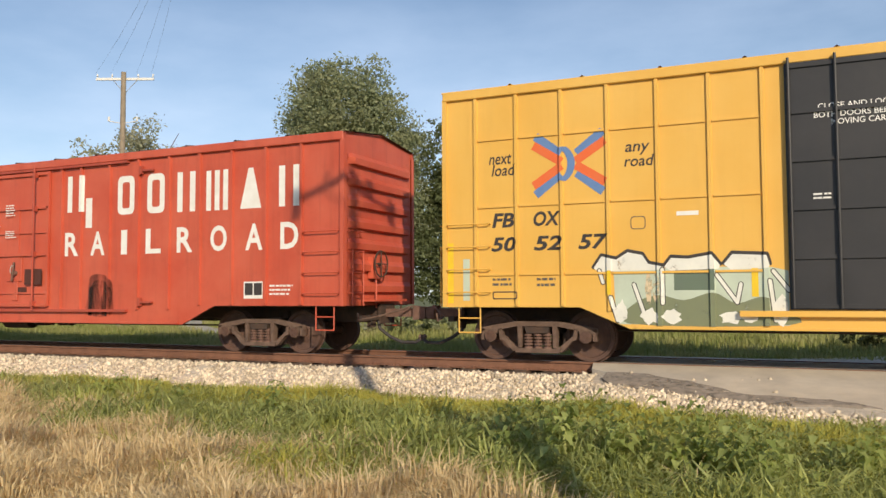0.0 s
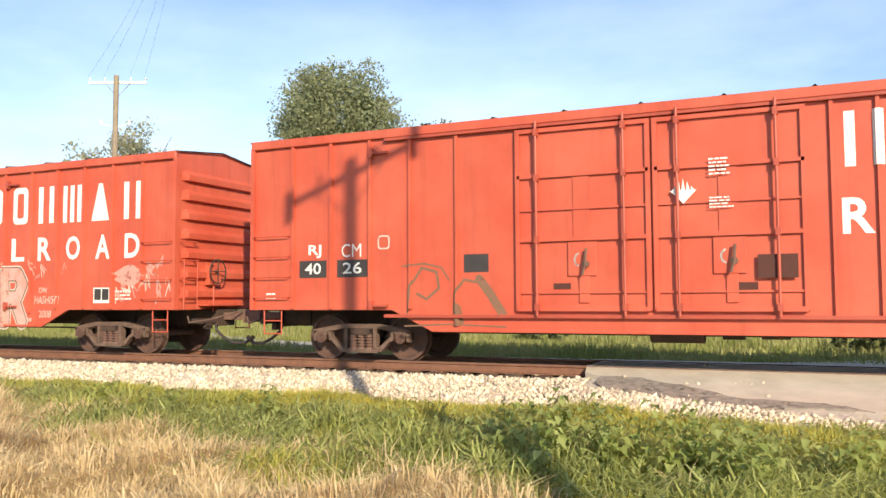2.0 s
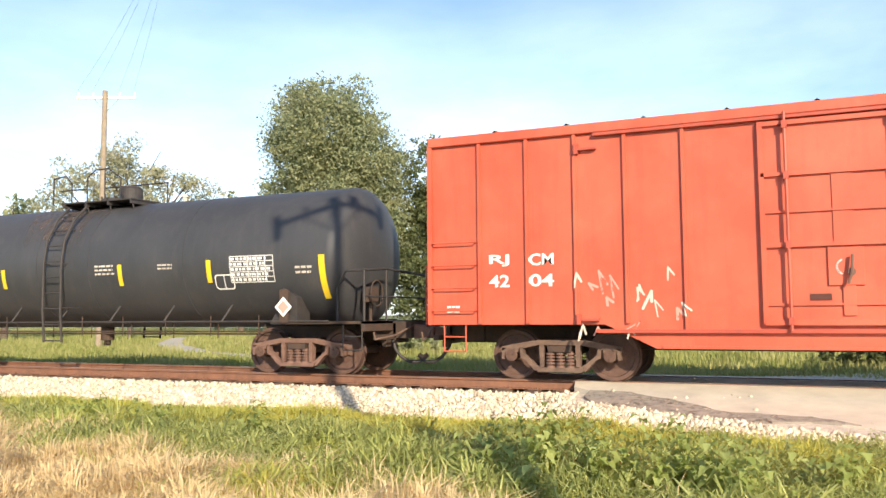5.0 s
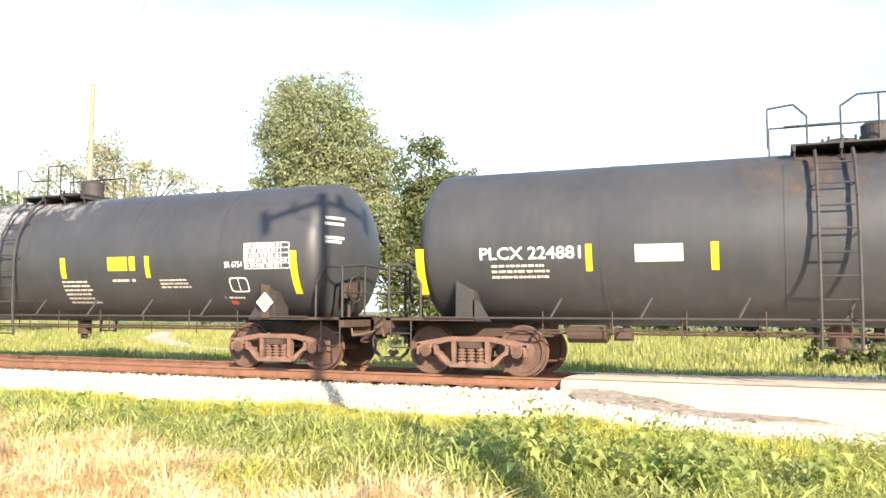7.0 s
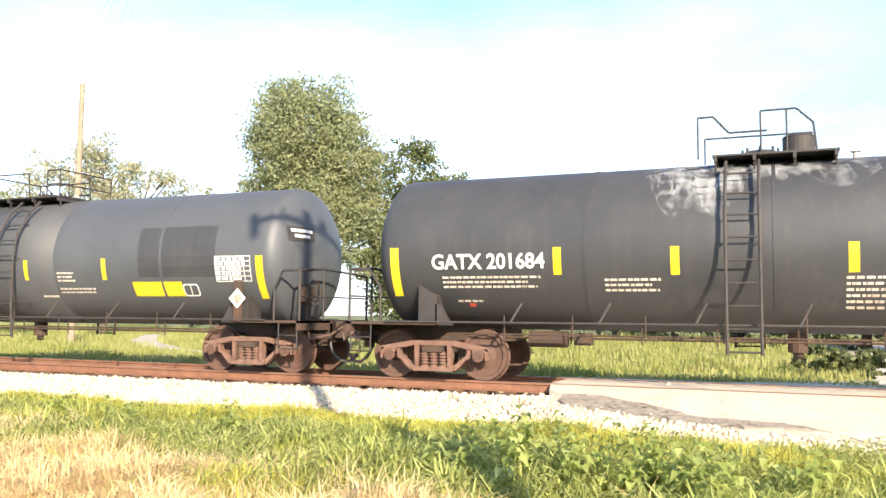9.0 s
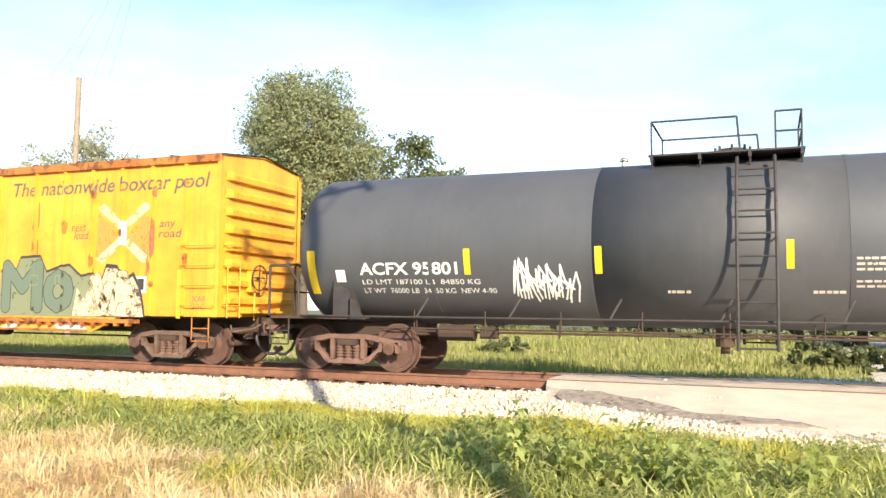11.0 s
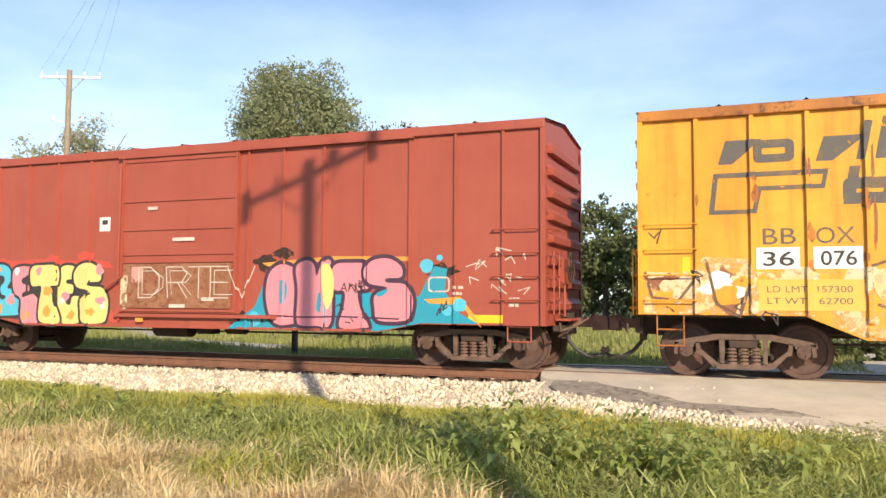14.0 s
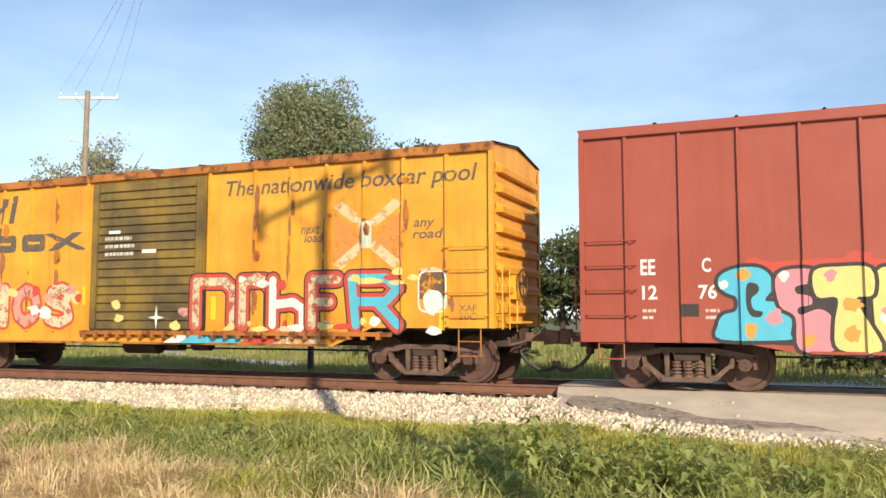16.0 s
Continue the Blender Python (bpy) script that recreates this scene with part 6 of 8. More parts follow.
    for lo, hi, zlo, zhi, k in ((14.2, 15.1, 1.55, 1.85, 5), (16.75, 18.4, 1.1, 2.0, 20), (2.7, 4.6, 0.7, 1.75, 16)):
        for _ in range(k):
            a, z = rng.uniform(lo, hi), rng.uniform(zlo, zhi)
            du, dz, w = rng.uniform(-0.22, 0.22), rng.uniform(0.1, 0.4), rng.uniform(0.012, 0.03)
            bm = new_bm()
            ribbon(bm, [(x0 + a, z), (x0 + a + du, z + dz), (x0 + a + du * 0.3 + 0.1, z + dz * 0.4)], w * 1.6)
            mark(car, "spray_tag", bm, SPRAY["salmon"] if rng.random() < 0.6 else DULL_WHITE, "thin pale spray scrawl")
    for t, u, w, zl, zh in (("ON", 14.35, 14.62, 1.40, 1.52), ("HASHISH!", 14.22, 15.02, 1.14, 1.32), ("2008", 14.36, 14.78, 0.82, 0.98)):
        mark(car, "spray_word", lettering(t, x0 + u, x0 + w, zl, zh, 0.15, 0.0), DULL_WHITE, "thin hand-sprayed white word")
    mark(car, "spray_tag", blot(x0 + 17.15, 1.75, 0.42, 0.2, rng, 16, 0.3), SPRAY["salmon"], "pale spray cloud")
    mark(car, "vent_mesh", rect(x0 + 9.72, x0 + 10.30, 1.45, 1.85), MESH, "dark mesh patch on the door")


def fbox_car():
    x0, x1 = 59.47, 78.0
    posts = [x0 + v for v in (0.64, 1.42, 2.25, 3.06, 3.89, 4.72, 5.53, 13.0, 13.8, 14.6, 15.5, 16.3, 17.1, 17.9)]
    car = new_car("boxcar", x0, x1, "tall clean yellow boxcar with a black door and emblem", "boxcar", (1.1, 1.0))
    box_body(car, YELLOW, YELLOW, 4.95, posts, 0.07, (61.12, 76.35), 0.98, 0.62, 0.45, BOGIE_BROWN, 9, skin=1.47, proud=1.51)
    for s in (-1, 1):
        for a, b in zip(posts, posts[1:]):
            if b - a > 2:
                continue
            for z in (4.0, 2.78, 1.56):
                bm = new_bm()
                box(bm, a + 0.05, b - 0.05, *sorted((s * 1.465, s * 1.495)), z - 0.018, z + 0.018)
                cpart(car, "side_rib", bm, YELLOW)
        for a, b in ((65.33, 68.9), (68.95, 72.3)):
            bm = new_bm()
            box(bm, a, b, *sorted((s * 1.472, s * 1.53)), 0.95, 4.78)
            door = cpart(car, "sliding_door", bm, BLACK_DOOR, "black sliding door with lock rods")
            for z in (1.0, 1.75, 2.5, 3.25, 4.0, 4.72):
                bm = new_bm()
                box(bm, a + 0.04, b - 0.04, *sorted((s * 1.53, s * 1.56)), z - 0.03, z + 0.03)
                cpart(car, "door_rib", bm, BLACK_DOOR, "", door)
            for xx in (a + 0.06, a + 0.72, b - 0.72, b - 0.06):
                bm = new_bm()
                rod(bm, (xx, s * 1.585, 0.97), (xx, s * 1.585, 4.85), 0.022, 7)
                cpart(car, "lock_rod", bm, BLACK_DOOR, "", door)
        bm = new_bm()
        box(bm, 64.6, 73.0, *sorted((s * 1.46, s * 1.57)), 0.84, 0.93)
        cpart(car, "door_track", bm, YELLOW)
    for t, a, b, c, d, sh in (("next", 60.37, 60.80, 3.54, 3.72, 0.2), ("load", 60.42, 60.87, 3.33, 3.54, 0.2), ("any", 62.83, 63.24, 3.53, 3.72, 0.2), ("road", 62.81, 63.31, 3.34, 3.53, 0.2), ("FB", 60.42, 60.84, 2.40, 2.66, 0.2), ("OX", 61.20, 61.69, 2.40, 2.66, 0.2), ("50", 60.40, 60.88, 1.97, 2.23, 0.2), ("52", 61.20, 61.72, 1.97, 2.23, 0.2), ("57", 62.0, 62.52, 1.97, 2.23, 0.2)):
        mark(car, "lettering", lettering(t, a, b, c, d, sh, 0.03 if t.isupper() or t.isdigit() else 0.012), INK, "dark brown slanted lettering")
    # crossed-arrows emblem as plain strokes
    def stroke(xa, za, xb, zb, w):
        d = Vector((xb - xa, 0, zb - za)).normalized()
        n = Vector((-d.z, 0, d.x)) * w / 2
        return shape([(xa + n.x, za + n.z), (xb + n.x, zb + n.z), (xb - n.x, zb - n.z), (xa - n.x, za - n.z)])
    for sx in (-1, 1):
        for sz in (-1, 1):
            cx, cz = 61.85, 3.47
            mark(car, "emblem", stroke(cx + sx * 0.60, cz + sz * 0.52, cx + sx * 0.14, cz + sz * 0.17, 0.15), BLUE if sz * sx > 0 or sz > 0 else BLUE, "blue emblem stroke")
            mark(car, "emblem", stroke(cx + sx * 0.64, cz + sz * 0.36, cx + sx * 0.12, cz + sz * 0.03, 0.15), ORANGE, "orange emblem stroke")
    bm = new_bm()
    ring = [(0.30 * math.cos(a), 0.34 * math.sin(a)) for a in np.linspace(-1.1, 1.1, 12)]
    pts = [(61.66 + u, 3.47 + w) for u, w in ring] + [(61.66 + u - 0.13, 3.47 + w * 0.95) for u, w in ring[::-1]]
    bm.free()
    mark(car, "emblem", shape(pts), BLUE)
    rng = random.Random(9)
    mark(car, "data_text", bars(60.42, 60.85, 1.34, 1.52, 2, rng), GHOST, "small dark data lines")
    mark(car, "data_text", bars(61.25, 61.7, 1.32, 1.52, 2, rng), GHOST, "small dark data lines")
    mark(car, "data_panel", soft_ring(60.42, 60.9, 1.12, 1.26, 0.02), INK)
    mark(car, "data_panel", soft_ring(62.9, 63.15, 2.28, 2.50, 0.015), GHOST)
    mark(car, "data_panel", rect(63.65, 64.0, 2.48, 2.55), WHITE)
    mark(car, "data_panel", rect(59.55, 59.66, 1.05, 2.15), REFLECT)
    mark(car, "data_panel", rect(59.85, 59.98, 1.1, 1.85), SPRAY["mint"])
    mark(car, "spray_fill", shape([(62.60, 1.63), (62.62, 1.1), (62.68, 0.70), (65.32, 0.70), (65.32, 1.55), (65.0, 1.63)]), SPRAY["mint"], "pale green spray fill")
    mark(car, "spray_fill", shape(rounded([(62.85, 0.71), (62.95, 1.05), (63.35, 1.18), (63.75, 1.10), (64.2, 1.22), (64.55, 1.05), (64.95, 1.15), (65.28, 0.95), (65.31, 0.71)])), SPRAY["olive"], "olive-green spray fill")
    mark(car, "spray_fill", rect(63.59, 64.23, 1.26, 1.62), SPRAY["green"], "grey painted-over patch")
    caps = ([(62.26, 1.64), (62.40, 1.84), (62.65, 1.78), (62.84, 1.90), (63.08, 1.85), (63.18, 1.70), (63.42, 1.65)], [(63.44, 1.65), (63.55, 1.79), (63.82, 1.77), (64.18, 1.83), (64.31, 1.66)], [(64.37, 1.67), (64.50, 1.83), (65.01, 1.80), (65.05, 1.65)])
    for cap in caps:
        bm = new_bm()
        ribbon(bm, [(u, z + 0.02) for u, z in cap], 0.07)
        mark(car, "spray_outline", bm, INK, "dark spray outline")
        mark(car, "spray_fill", shape(cap + [(cap[-1][0] - 0.02, 1.60), (cap[0][0] + 0.1, 1.58)]), SPRAY["white"], "white cap of a sprayed letter")
    for line in ([(62.36, 1.6), (62.42, 1.4)], [(62.55, 1.15), (62.66, 0.76)], [(62.94, 1.36), (63.12, 0.82)], [(63.41, 1.6), (63.41, 1.05)], [(64.26, 1.5), (64.56, 1.06), (64.62, 1.35)], [(65.05, 1.4), (65.12, 0.78)], [(65.10, 1.55), (65.32, 1.25)]):
        for w, material in ((0.085, INK), (0.055, SPRAY["white"])):
            bm = new_bm()
            ribbon(bm, line, w)
            for v in bm.verts:
                v.co.y *= 0.1
            mark(car, "spray_outline", bm, material, "sprayed stroke")
    for u, w, h in ((62.72, 0.10, 0.20), (63.20, 0.16, 0.12), (63.55, 0.15, 0.11), (64.45, 0.16, 0.10), (64.74, 0.12, 0.10), (65.2, 0.11, 0.22)):
        mark(car, "spray_fill", blot(u, 0.74 + h * 0.8, w, h, rng, 14, 0.3), SPRAY["white"], "white spray fill")
    for u in (63.18, 63.3):
        mark(car, "spray_fill", blot(u, 1.3, 0.06, 0.26, rng, 12, 0.2), SPRAY["cream"], "pale drip inside a letter")
    mark(car, "reflector", rect(62.48, 62.56, 1.2, 1.6), REFLECT)
    mark(car, "reflector", rect(64.78, 64.88, 1.15, 1.6), REFLECT)
    for t, a, b, c, d in (("CLOSE AND LOCK", 65.80, 66.85, 4.01, 4.10), ("BOTH DOORS BEFORE", 65.74, 66.98, 3.88, 3.97), ("MOVING CAR", 65.98, 66.72, 3.76, 3.85)):
        cpart(car, "lettering", onto(lettering(t, a, b, c, d, 0, 0.01), -1.53), WHITE, "white warning text on the door")
    cpart(car, "data_text", onto(bars(65.7, 66.0, 2.62, 2.74, 2, rng), -1.53), WHITE)


def railbox_car(x0, x1, t0, t1, number, seed):
    posts = [x0 + v for v in (0.92, 1.76, 2.57, 3.39, 4.23, 5.03, 5.95, 9.25, 10.36, 11.2, 12.01, 12.83, 13.64, 14.51)]
    first = seed == 1
    car = new_car("boxcar", x0, x1, "rusty orange-yellow boxcar with a %s slatted door and graffiti" % ("dark brown" if first else "sooty"), "boxcar", (0.82, 0.66) if first else (0.8, 0.81))
    box_body(car, OLD_YELLOW, RUSTY_TRIM, 4.36, posts, 0.085, (t0, t1), 1.02, 0.66, 0.44, BOGIE_BROWN, 8, skin=1.47, proud=1.525, roof=ROOF)
    d0, d1 = x0 + 6.15, x0 + 9.17
    dm = BROWN_DOOR if first else SOOTY_YELLOW
    for s in (-1, 1):
        bm = new_bm()
        box(bm, d0, d1, *sorted((s * 1.475, s * 1.53)), 0.95, 4.14)
        door = cpart(car, "sliding_door", bm, dm, "dark door of narrow horizontal pressings")
        n = 17
        for i in range(n):
            z = 1.06 + (4.02 - 1.06) * i / (n - 1)
            bm = new_bm()
            prism(bm, [(d0 + 0.2, z - 0.075), (d1 - 0.22, z - 0.075), (d1 - 0.24, z + 0.05), (d0 + 0.22, z + 0.05)], s * 1.53, s * 1.575)
            cpart(car, "door_slat", bm, dm, "", door)
        for xx in (d0 + 0.09, d1 - 0.12):
            bm = new_bm()
            box(bm, xx - 0.08, xx + 0.08, *sorted((s * 1.53, s * 1.58)), 0.97, 4.12)
            cpart(car, "door_edge", bm, dm, "", door)
        bm = new_bm()
        box(bm, x0 + 5.9, x0 + 13.4, *sorted((s * 1.46, s * 1.59)), 0.86, 0.94)
        for i in range(24):
            xx = x0 + 6.0 + 0.31 * i
            box(bm, xx, xx + 0.07, *sorted((s * 1.46, s * 1.60)), 0.80, 0.95)
        cpart(car, "door_track", bm, RUSTY_TRIM)
    car["doors"] = [(d0, d1, 1.582)]
    mark(car, "lettering", lettering("The nationwide boxcar pool", x0 + 9.62, x0 + 15.10, 3.58, 4.0, 0.2, 0.012), GHOST, "faded slanted slogan")
    for t, a, b, c, d in (("next", 11.42, 11.84, 2.84, 3.0), ("load", 11.5, 11.92, 2.67, 2.85), ("any", 13.84, 14.26, 2.82, 3.0), ("road", 13.82, 14.43, 2.66, 2.84)):
        mark(car, "lettering", lettering(t, x0 + a, x0 + b, c, d, 0.2, 0.012), GHOST, "faded slanted lettering")
    # crossed emblem, weathered
    cx, cz = x0 + 12.88, 2.78
    mark(car, "emblem", shape([(cx - 0.7, cz + 0.45), (cx - 0.25, cz + 0.1), (cx - 0.1, cz - 0.1), (cx - 0.55, cz - 0.6), (cx - 0.75, cz - 0.55)]), FADED_ORANGE, "faded orange emblem stroke")
    mark(car, "emblem", shape([(cx + 0.72, cz + 0.4), (cx + 0.25, cz + 0.1), (cx + 0.1, cz - 0.1), (cx + 0.6, cz - 0.55), (cx + 0.78, cz - 0.5)]), FADED_ORANGE, "faded orange emblem stroke")
    for sx in (-1, 1):
        for sz in (-1, 1):
            mark(car, "emblem", shape([(cx + sx * 0.74, cz + sz * 0.55), (cx + sx * 0.55, cz + sz * 0.66), (cx + sx * 0.04, cz + sz * 0.25), (cx + sx * 0.16, cz + sz * 0.12)]), FADED_X, "faded white emblem stroke")
    mark(car, "emblem", rect(cx - 0.09, cx + 0.09, cz - 0.26, cz + 0.26), SPRAY["mint"], "faded grey-blue emblem stroke")
    # owner's mark as plain dark shapes
    a = x0
    for px, pw, zl, zh in ((1.25, 0.55, 3.42, 3.80), (1.78, 0.6, 3.42, 3.78), (2.68, 0.6, 3.40, 3.78), (3.24, 0.12, 3.40, 3.98), (3.50, 0.16, 3.40, 4.04)):
        if px < 2.6 and px > 1.5:
            bm = soft_ring(a + px, a + px + pw, zl, zh, 0.13)
        else:
            bm = shape([(a + px, zl), (a + px + pw * 0.4 if pw > 0.3 else a + px + pw, zl), (a + px + pw + 0.12, zh), (a + px + 0.12, zh)])
        mark(car, "owner_mark", bm, GHOST, "plain dark shape of a faded owner's mark")
    for px, pw in ((3.05, 0.72), (3.95, 0.72)):
        mark(car, "owner_mark", soft_ring(a + px, a + px + pw, 2.72, 3.12, 0.17), GHOST)
    mark(car, "owner_mark", shape([(a + 3.05, 2.72), (a + 3.2, 2.72), (a + 3.3, 3.30), (a + 3.15, 3.30)]), GHOST)
    for sgn in (-1, 1):
        mark(car, "owner_mark", shape([(a + 5.2 - sgn * 0.45, 2.72), (a + 5.2 - sgn * 0.45 + 0.3, 2.72), (a + 5.2 + sgn * 0.45 + 0.15, 3.12), (a + 5.2 + sgn * 0.45 - 0.15, 3.12)]), GHOST)
    for seg in (((1.10, 2.62), (1.18, 3.28), (1.26, 3.28), (1.18, 2.62)), ((1.18, 3.2), (1.20, 3.28), (2.84, 3.28), (2.80, 3.2)), ((1.10, 2.62), (1.11, 2.69), (1.80, 2.69), (1.79, 2.62)), ((1.75, 2.62), (1.84, 3.05), (1.91, 3.05), (1.82, 2.62)), ((1.84, 2.98), (1.85, 3.05), (2.8, 3.05), (2.76, 2.98)), ((2.74, 2.98), (2.80, 3.28), (2.86, 3.28), (2.80, 2.98))):
        mark(car, "owner_mark", shape([(a + u, w) for u, w in seg]), GHOST)
    mark(car, "lettering", lettering("BB", a + 1.90, a + 2.38, 2.13, 2.38), GHOST)
    mark(car, "lettering", lettering("OX", a + 2.66, a + 3.20, 2.13, 2.38), GHOST)
    rng = random.Random(seed)
    mark(car, "lettering", lettering("XAF", x1 - 0.66, x1 - 0.33, 1.32, 1.44), GHOST)
    mark(car, "lettering", lettering("20C", x1 - 0.66, x1 - 0.33, 1.17, 1.29), GHOST)
    for u, zl, zh in ((0.68, 1.3, 1.95), (9.30, 1.18, 1.65), (11.85, 1.0, 1.6), (14.35, 0.98, 1.98), (5.85, 1.5, 1.9)):
        mark(car, "reflector", rect(a + u, a + u + 0.13, zl, zh), REFLECT, "yellow reflector strip")
    for _ in range(16 if first else 30):
        u, z, h = rng.choice(posts) - a + rng.uniform(-0.1, 0.1), rng.uniform(1.3, 3.8), rng.uniform(0.12, 0.4)
        if 5.9 < u < 9.3:
            continue
        mark(car, "rust_streak", blot(a + u, z, rng.uniform(0.02, 0.05), h, rng, 12, 0.35), WASH, "brown rust streak running down")
    for _ in range(34):
        u, z = rng.choice(posts) - a + rng.uniform(-0.08, 0.08), rng.uniform(1.1, 4.0)
        if 5.9 < u < 9.3:
            continue
        mark(car, "rust_bloom", blot(a + u, z, rng.uniform(0.025, 0.07), rng.uniform(0.03, 0.16), rng, 11, 0.3), RUSTY_TRIM, "rust bloom through the paint")
    bm = bars(d0 + 0.4, d0 + 1.3, 2.5, 3.0, 3, rng)
    cpart(car, "data_text", onto(bm, -1.58), DULL_WHITE, "small pale data lines")
    cpart(car, "data_panel", onto(rect(d0 + 1.42, d0 + 1.80, 2.58, 2.66), -1.58), WHITE)
    cpart(car, "data_panel", onto(rect(d0 + 0.5, d0 + 0.82, 3.02, 3.09), -1.58), WHITE)
    if first:
        cpart(car, "data_text", onto(bars(d0 + 0.3, d0 + 2.5, 1.45, 1.54, 1, rng), -1.58), DULL_WHITE)
    if first:
        # worn white and brown scrawl over the lower corner
        mark(car, "spray_fill", shape([(a + 0.05, 1.04), (a + 0.05, 1.72), (a + 0.85, 1.68), (a + 1.0, 1.95), (a + 1.7, 1.9), (a + 1.75, 1.7), (a + 3.6, 1.72), (a + 3.9, 1.8), (a + 5.9, 1.7), (a + 5.9, 0.66), (a + 3.4, 0.67), (a + 2.5, 1.04)]), GROUND_COAT, "worn cream spray ground")
        for u, w, zl, zh in ((0.16, 0.78, 1.36, 1.66), (1.12, 1.62, 1.0, 1.78)):
            mark(car, "spray_fill", blot(a + (u + w) / 2, (zl + zh) / 2, (w - u) / 2, (zh - zl) / 2, rng, 16, 0.3), WASH, "brown spray patch")
        for u, z in ((0.3, 2.25), (0.5, 1.15), (0.85, 1.6), (1.7, 1.25), (1.9, 0.95), (3.9, 1.1), (4.6, 1.3), (5.4, 1.2), (4.2, 1.7)):
            pts = [(a + u, z)]
            for _ in range(6):
                pts.append((pts[-1][0] + rng.uniform(-0.12, 0.16), z + rng.uniform(-0.16, 0.16)))
            bm = new_bm()
            ribbon(bm, pts, 0.022)
            mark(car, "spray_tag", bm, INK, "thin black spray scrawl")
        for _ in range(34):
            u = rng.uniform(0.3, 5.7)
            mark(car, "spray_fill", blot(a + u, rng.uniform(1.28 if u < 3.4 else 0.92, 1.72) - 0.01 * u, rng.uniform(0.08, 0.3), rng.uniform(0.06, 0.2), rng, 12, 0.35), rng.choice((SPRAY["cream"], FADED_X, FADED_X, OLD_YELLOW, OLD_YELLOW, OLD_YELLOW, SPRAY["white"])), "worn cream spray patch")
        mark(car, "data_panel", rect(a + 1.83, a + 3.32, 1.10, 1.58), YELLOW, "fresh yellow data panel")
        mark(car, "lettering", lettering("LD LMT  157300", a + 1.95, a + 3.15, 1.38, 1.48), GHOST)
        mark(car, "lettering", lettering("LT WT   62700", a + 1.95, a + 3.15, 1.2, 1.3), GHOST)
        for t, u, w in (("36", 1.80, 2.43), ("076", 2.62, 3.30)):
            mark(car, "number_patch", rect(a + u, a + w, 1.74, 2.08), WHITE, "white number patch")
            mark(car, "lettering", lettering(t, a + u + 0.1, a + w - 0.08, 1.79, 2.02, 0, 0.01), INK)
        mark(car, "data_panel", rect(a + 13.05, a + 13.55, 1.5, 1.85), WHITE)
        for u in (13.11, 13.32):
            mark(car, "data_panel", rect(a + u, a + u + 0.17, 1.56, 1.80), INK)
        for line in ([(3.42, 1.78), (3.75, 1.9), (3.95, 1.5), (3.7, 1.12), (3.5, 1.2)], [(3.8, 1.75), (4.5, 1.86), (4.95, 1.55), (4.8, 1.2), (4.4, 1.1), (4.75, 0.78)], [(5.0, 1.76), (5.5, 1.8), (5.75, 1.5), (5.6, 1.25), (5.3, 1.15), (5.28, 0.8)], [(4.0, 1.05), (3.75, 0.78)], [(0.1, 1.7), (0.2, 1.3), (0.62, 1.25), (0.9, 1.62)], [(1.05, 1.9), (1.2, 1.2), (1.55, 1.0), (1.7, 1.5)]):
            bm = new_bm()
            ribbon(bm, [(a + u, z) for u, z in line], 0.045)
            mark(car, "spray_outline", bm, SPRAY["brown"], "thin dark outline of a worn letter")
        for u, z, w, h in ((4.35, 1.48, 0.34, 0.26), (5.35, 1.5, 0.2, 0.2), (3.62, 1.5, 0.2, 0.24)):
            mark(car, "spray_fill", blot(a + u, z, w, h, rng, 16, 0.12), FADED_X, "pale worn letter body")
        top = [(9.35, 1.95), (9.6, 2.2), (9.8, 1.95), (9.95, 2.28), (10.55, 2.3), (10.75, 1.95), (11.1, 2.05), (11.4, 2.1), (11.75, 1.85), (12.1, 1.9), (12.3, 1.7), (12.45, 2.08), (12.8, 2.05), (13.0, 1.78), (13.2, 1.9), (13.4, 1.6), (13.5, 1.2)]
        mark(car, "spray_outline", shape([(a + u, z + 0.05) for u, z in top] + [(a + 13.55, 0.98), (a + 9.35, 0.98)]), INK, "dark spray outline")
        mark(car, "spray_fill", shape([(a + u, z - 0.01) for u, z in top[:11]] + [(a + 12.25, 0.98), (a + 9.37, 0.98)]), SPRAY["olive"], "grey-green spray fill")
        mark(car, "spray_fill", shape([(a + 11.75, 1.0), (a + 12.0, 1.5), (a + 12.1, 1.84), (a + 12.3, 1.66), (a + 12.46, 2.04), (a + 12.8, 2.01), (a + 13.0, 1.74), (a + 13.18, 1.85), (a + 13.36, 1.58), (a + 13.5, 1.0)]), SPRAY["cream"], "white spray fill")
        for ch, u, w, zl, zh, k in (("M", 9.42, 10.65, 1.05, 2.24, "green"), ("O", 10.68, 11.55, 1.05, 2.02, "green"), ("V", 12.05, 12.75, 1.02, 1.95, "cream"), ("A", 12.55, 13.35, 1.02, 1.98, "cream")):
            sprayed(car, ch, a + u, a + w, zl, zh, 0.26, ((0.04, SPRAY["brown"] if k == "cream" else INK), (0.0, SPRAY[k])))
        for u in (10.3, 11.0):
            mark(car, "spray_outline", soft_ring(a + u, a + u + 0.2, 1.65, 1.9, 0.03), SPRAY["olive"])
        for u, w in ((11.55, 0.25), (12.0, 0.1), (12.9, 0.15)):
            mark(car, "spray_fill", shape([(a + u, 1.0), (a + u + w, 1.0), (a + u + w * 1.4, 1.35), (a + u + w * 0.4, 1.6)]), SPRAY["cream"])
        for lo, hi, k in ((9.4, 12.05, SPRAY["white"]), (9.8, 11.2, SPRAY["orange"])):
            mark(car, "spray_fill", shape([(a + lo, 0.71), (a + hi, 0.71), (a + hi - 0.3, 0.84), (a + lo + 0.4, 0.86)]), k)
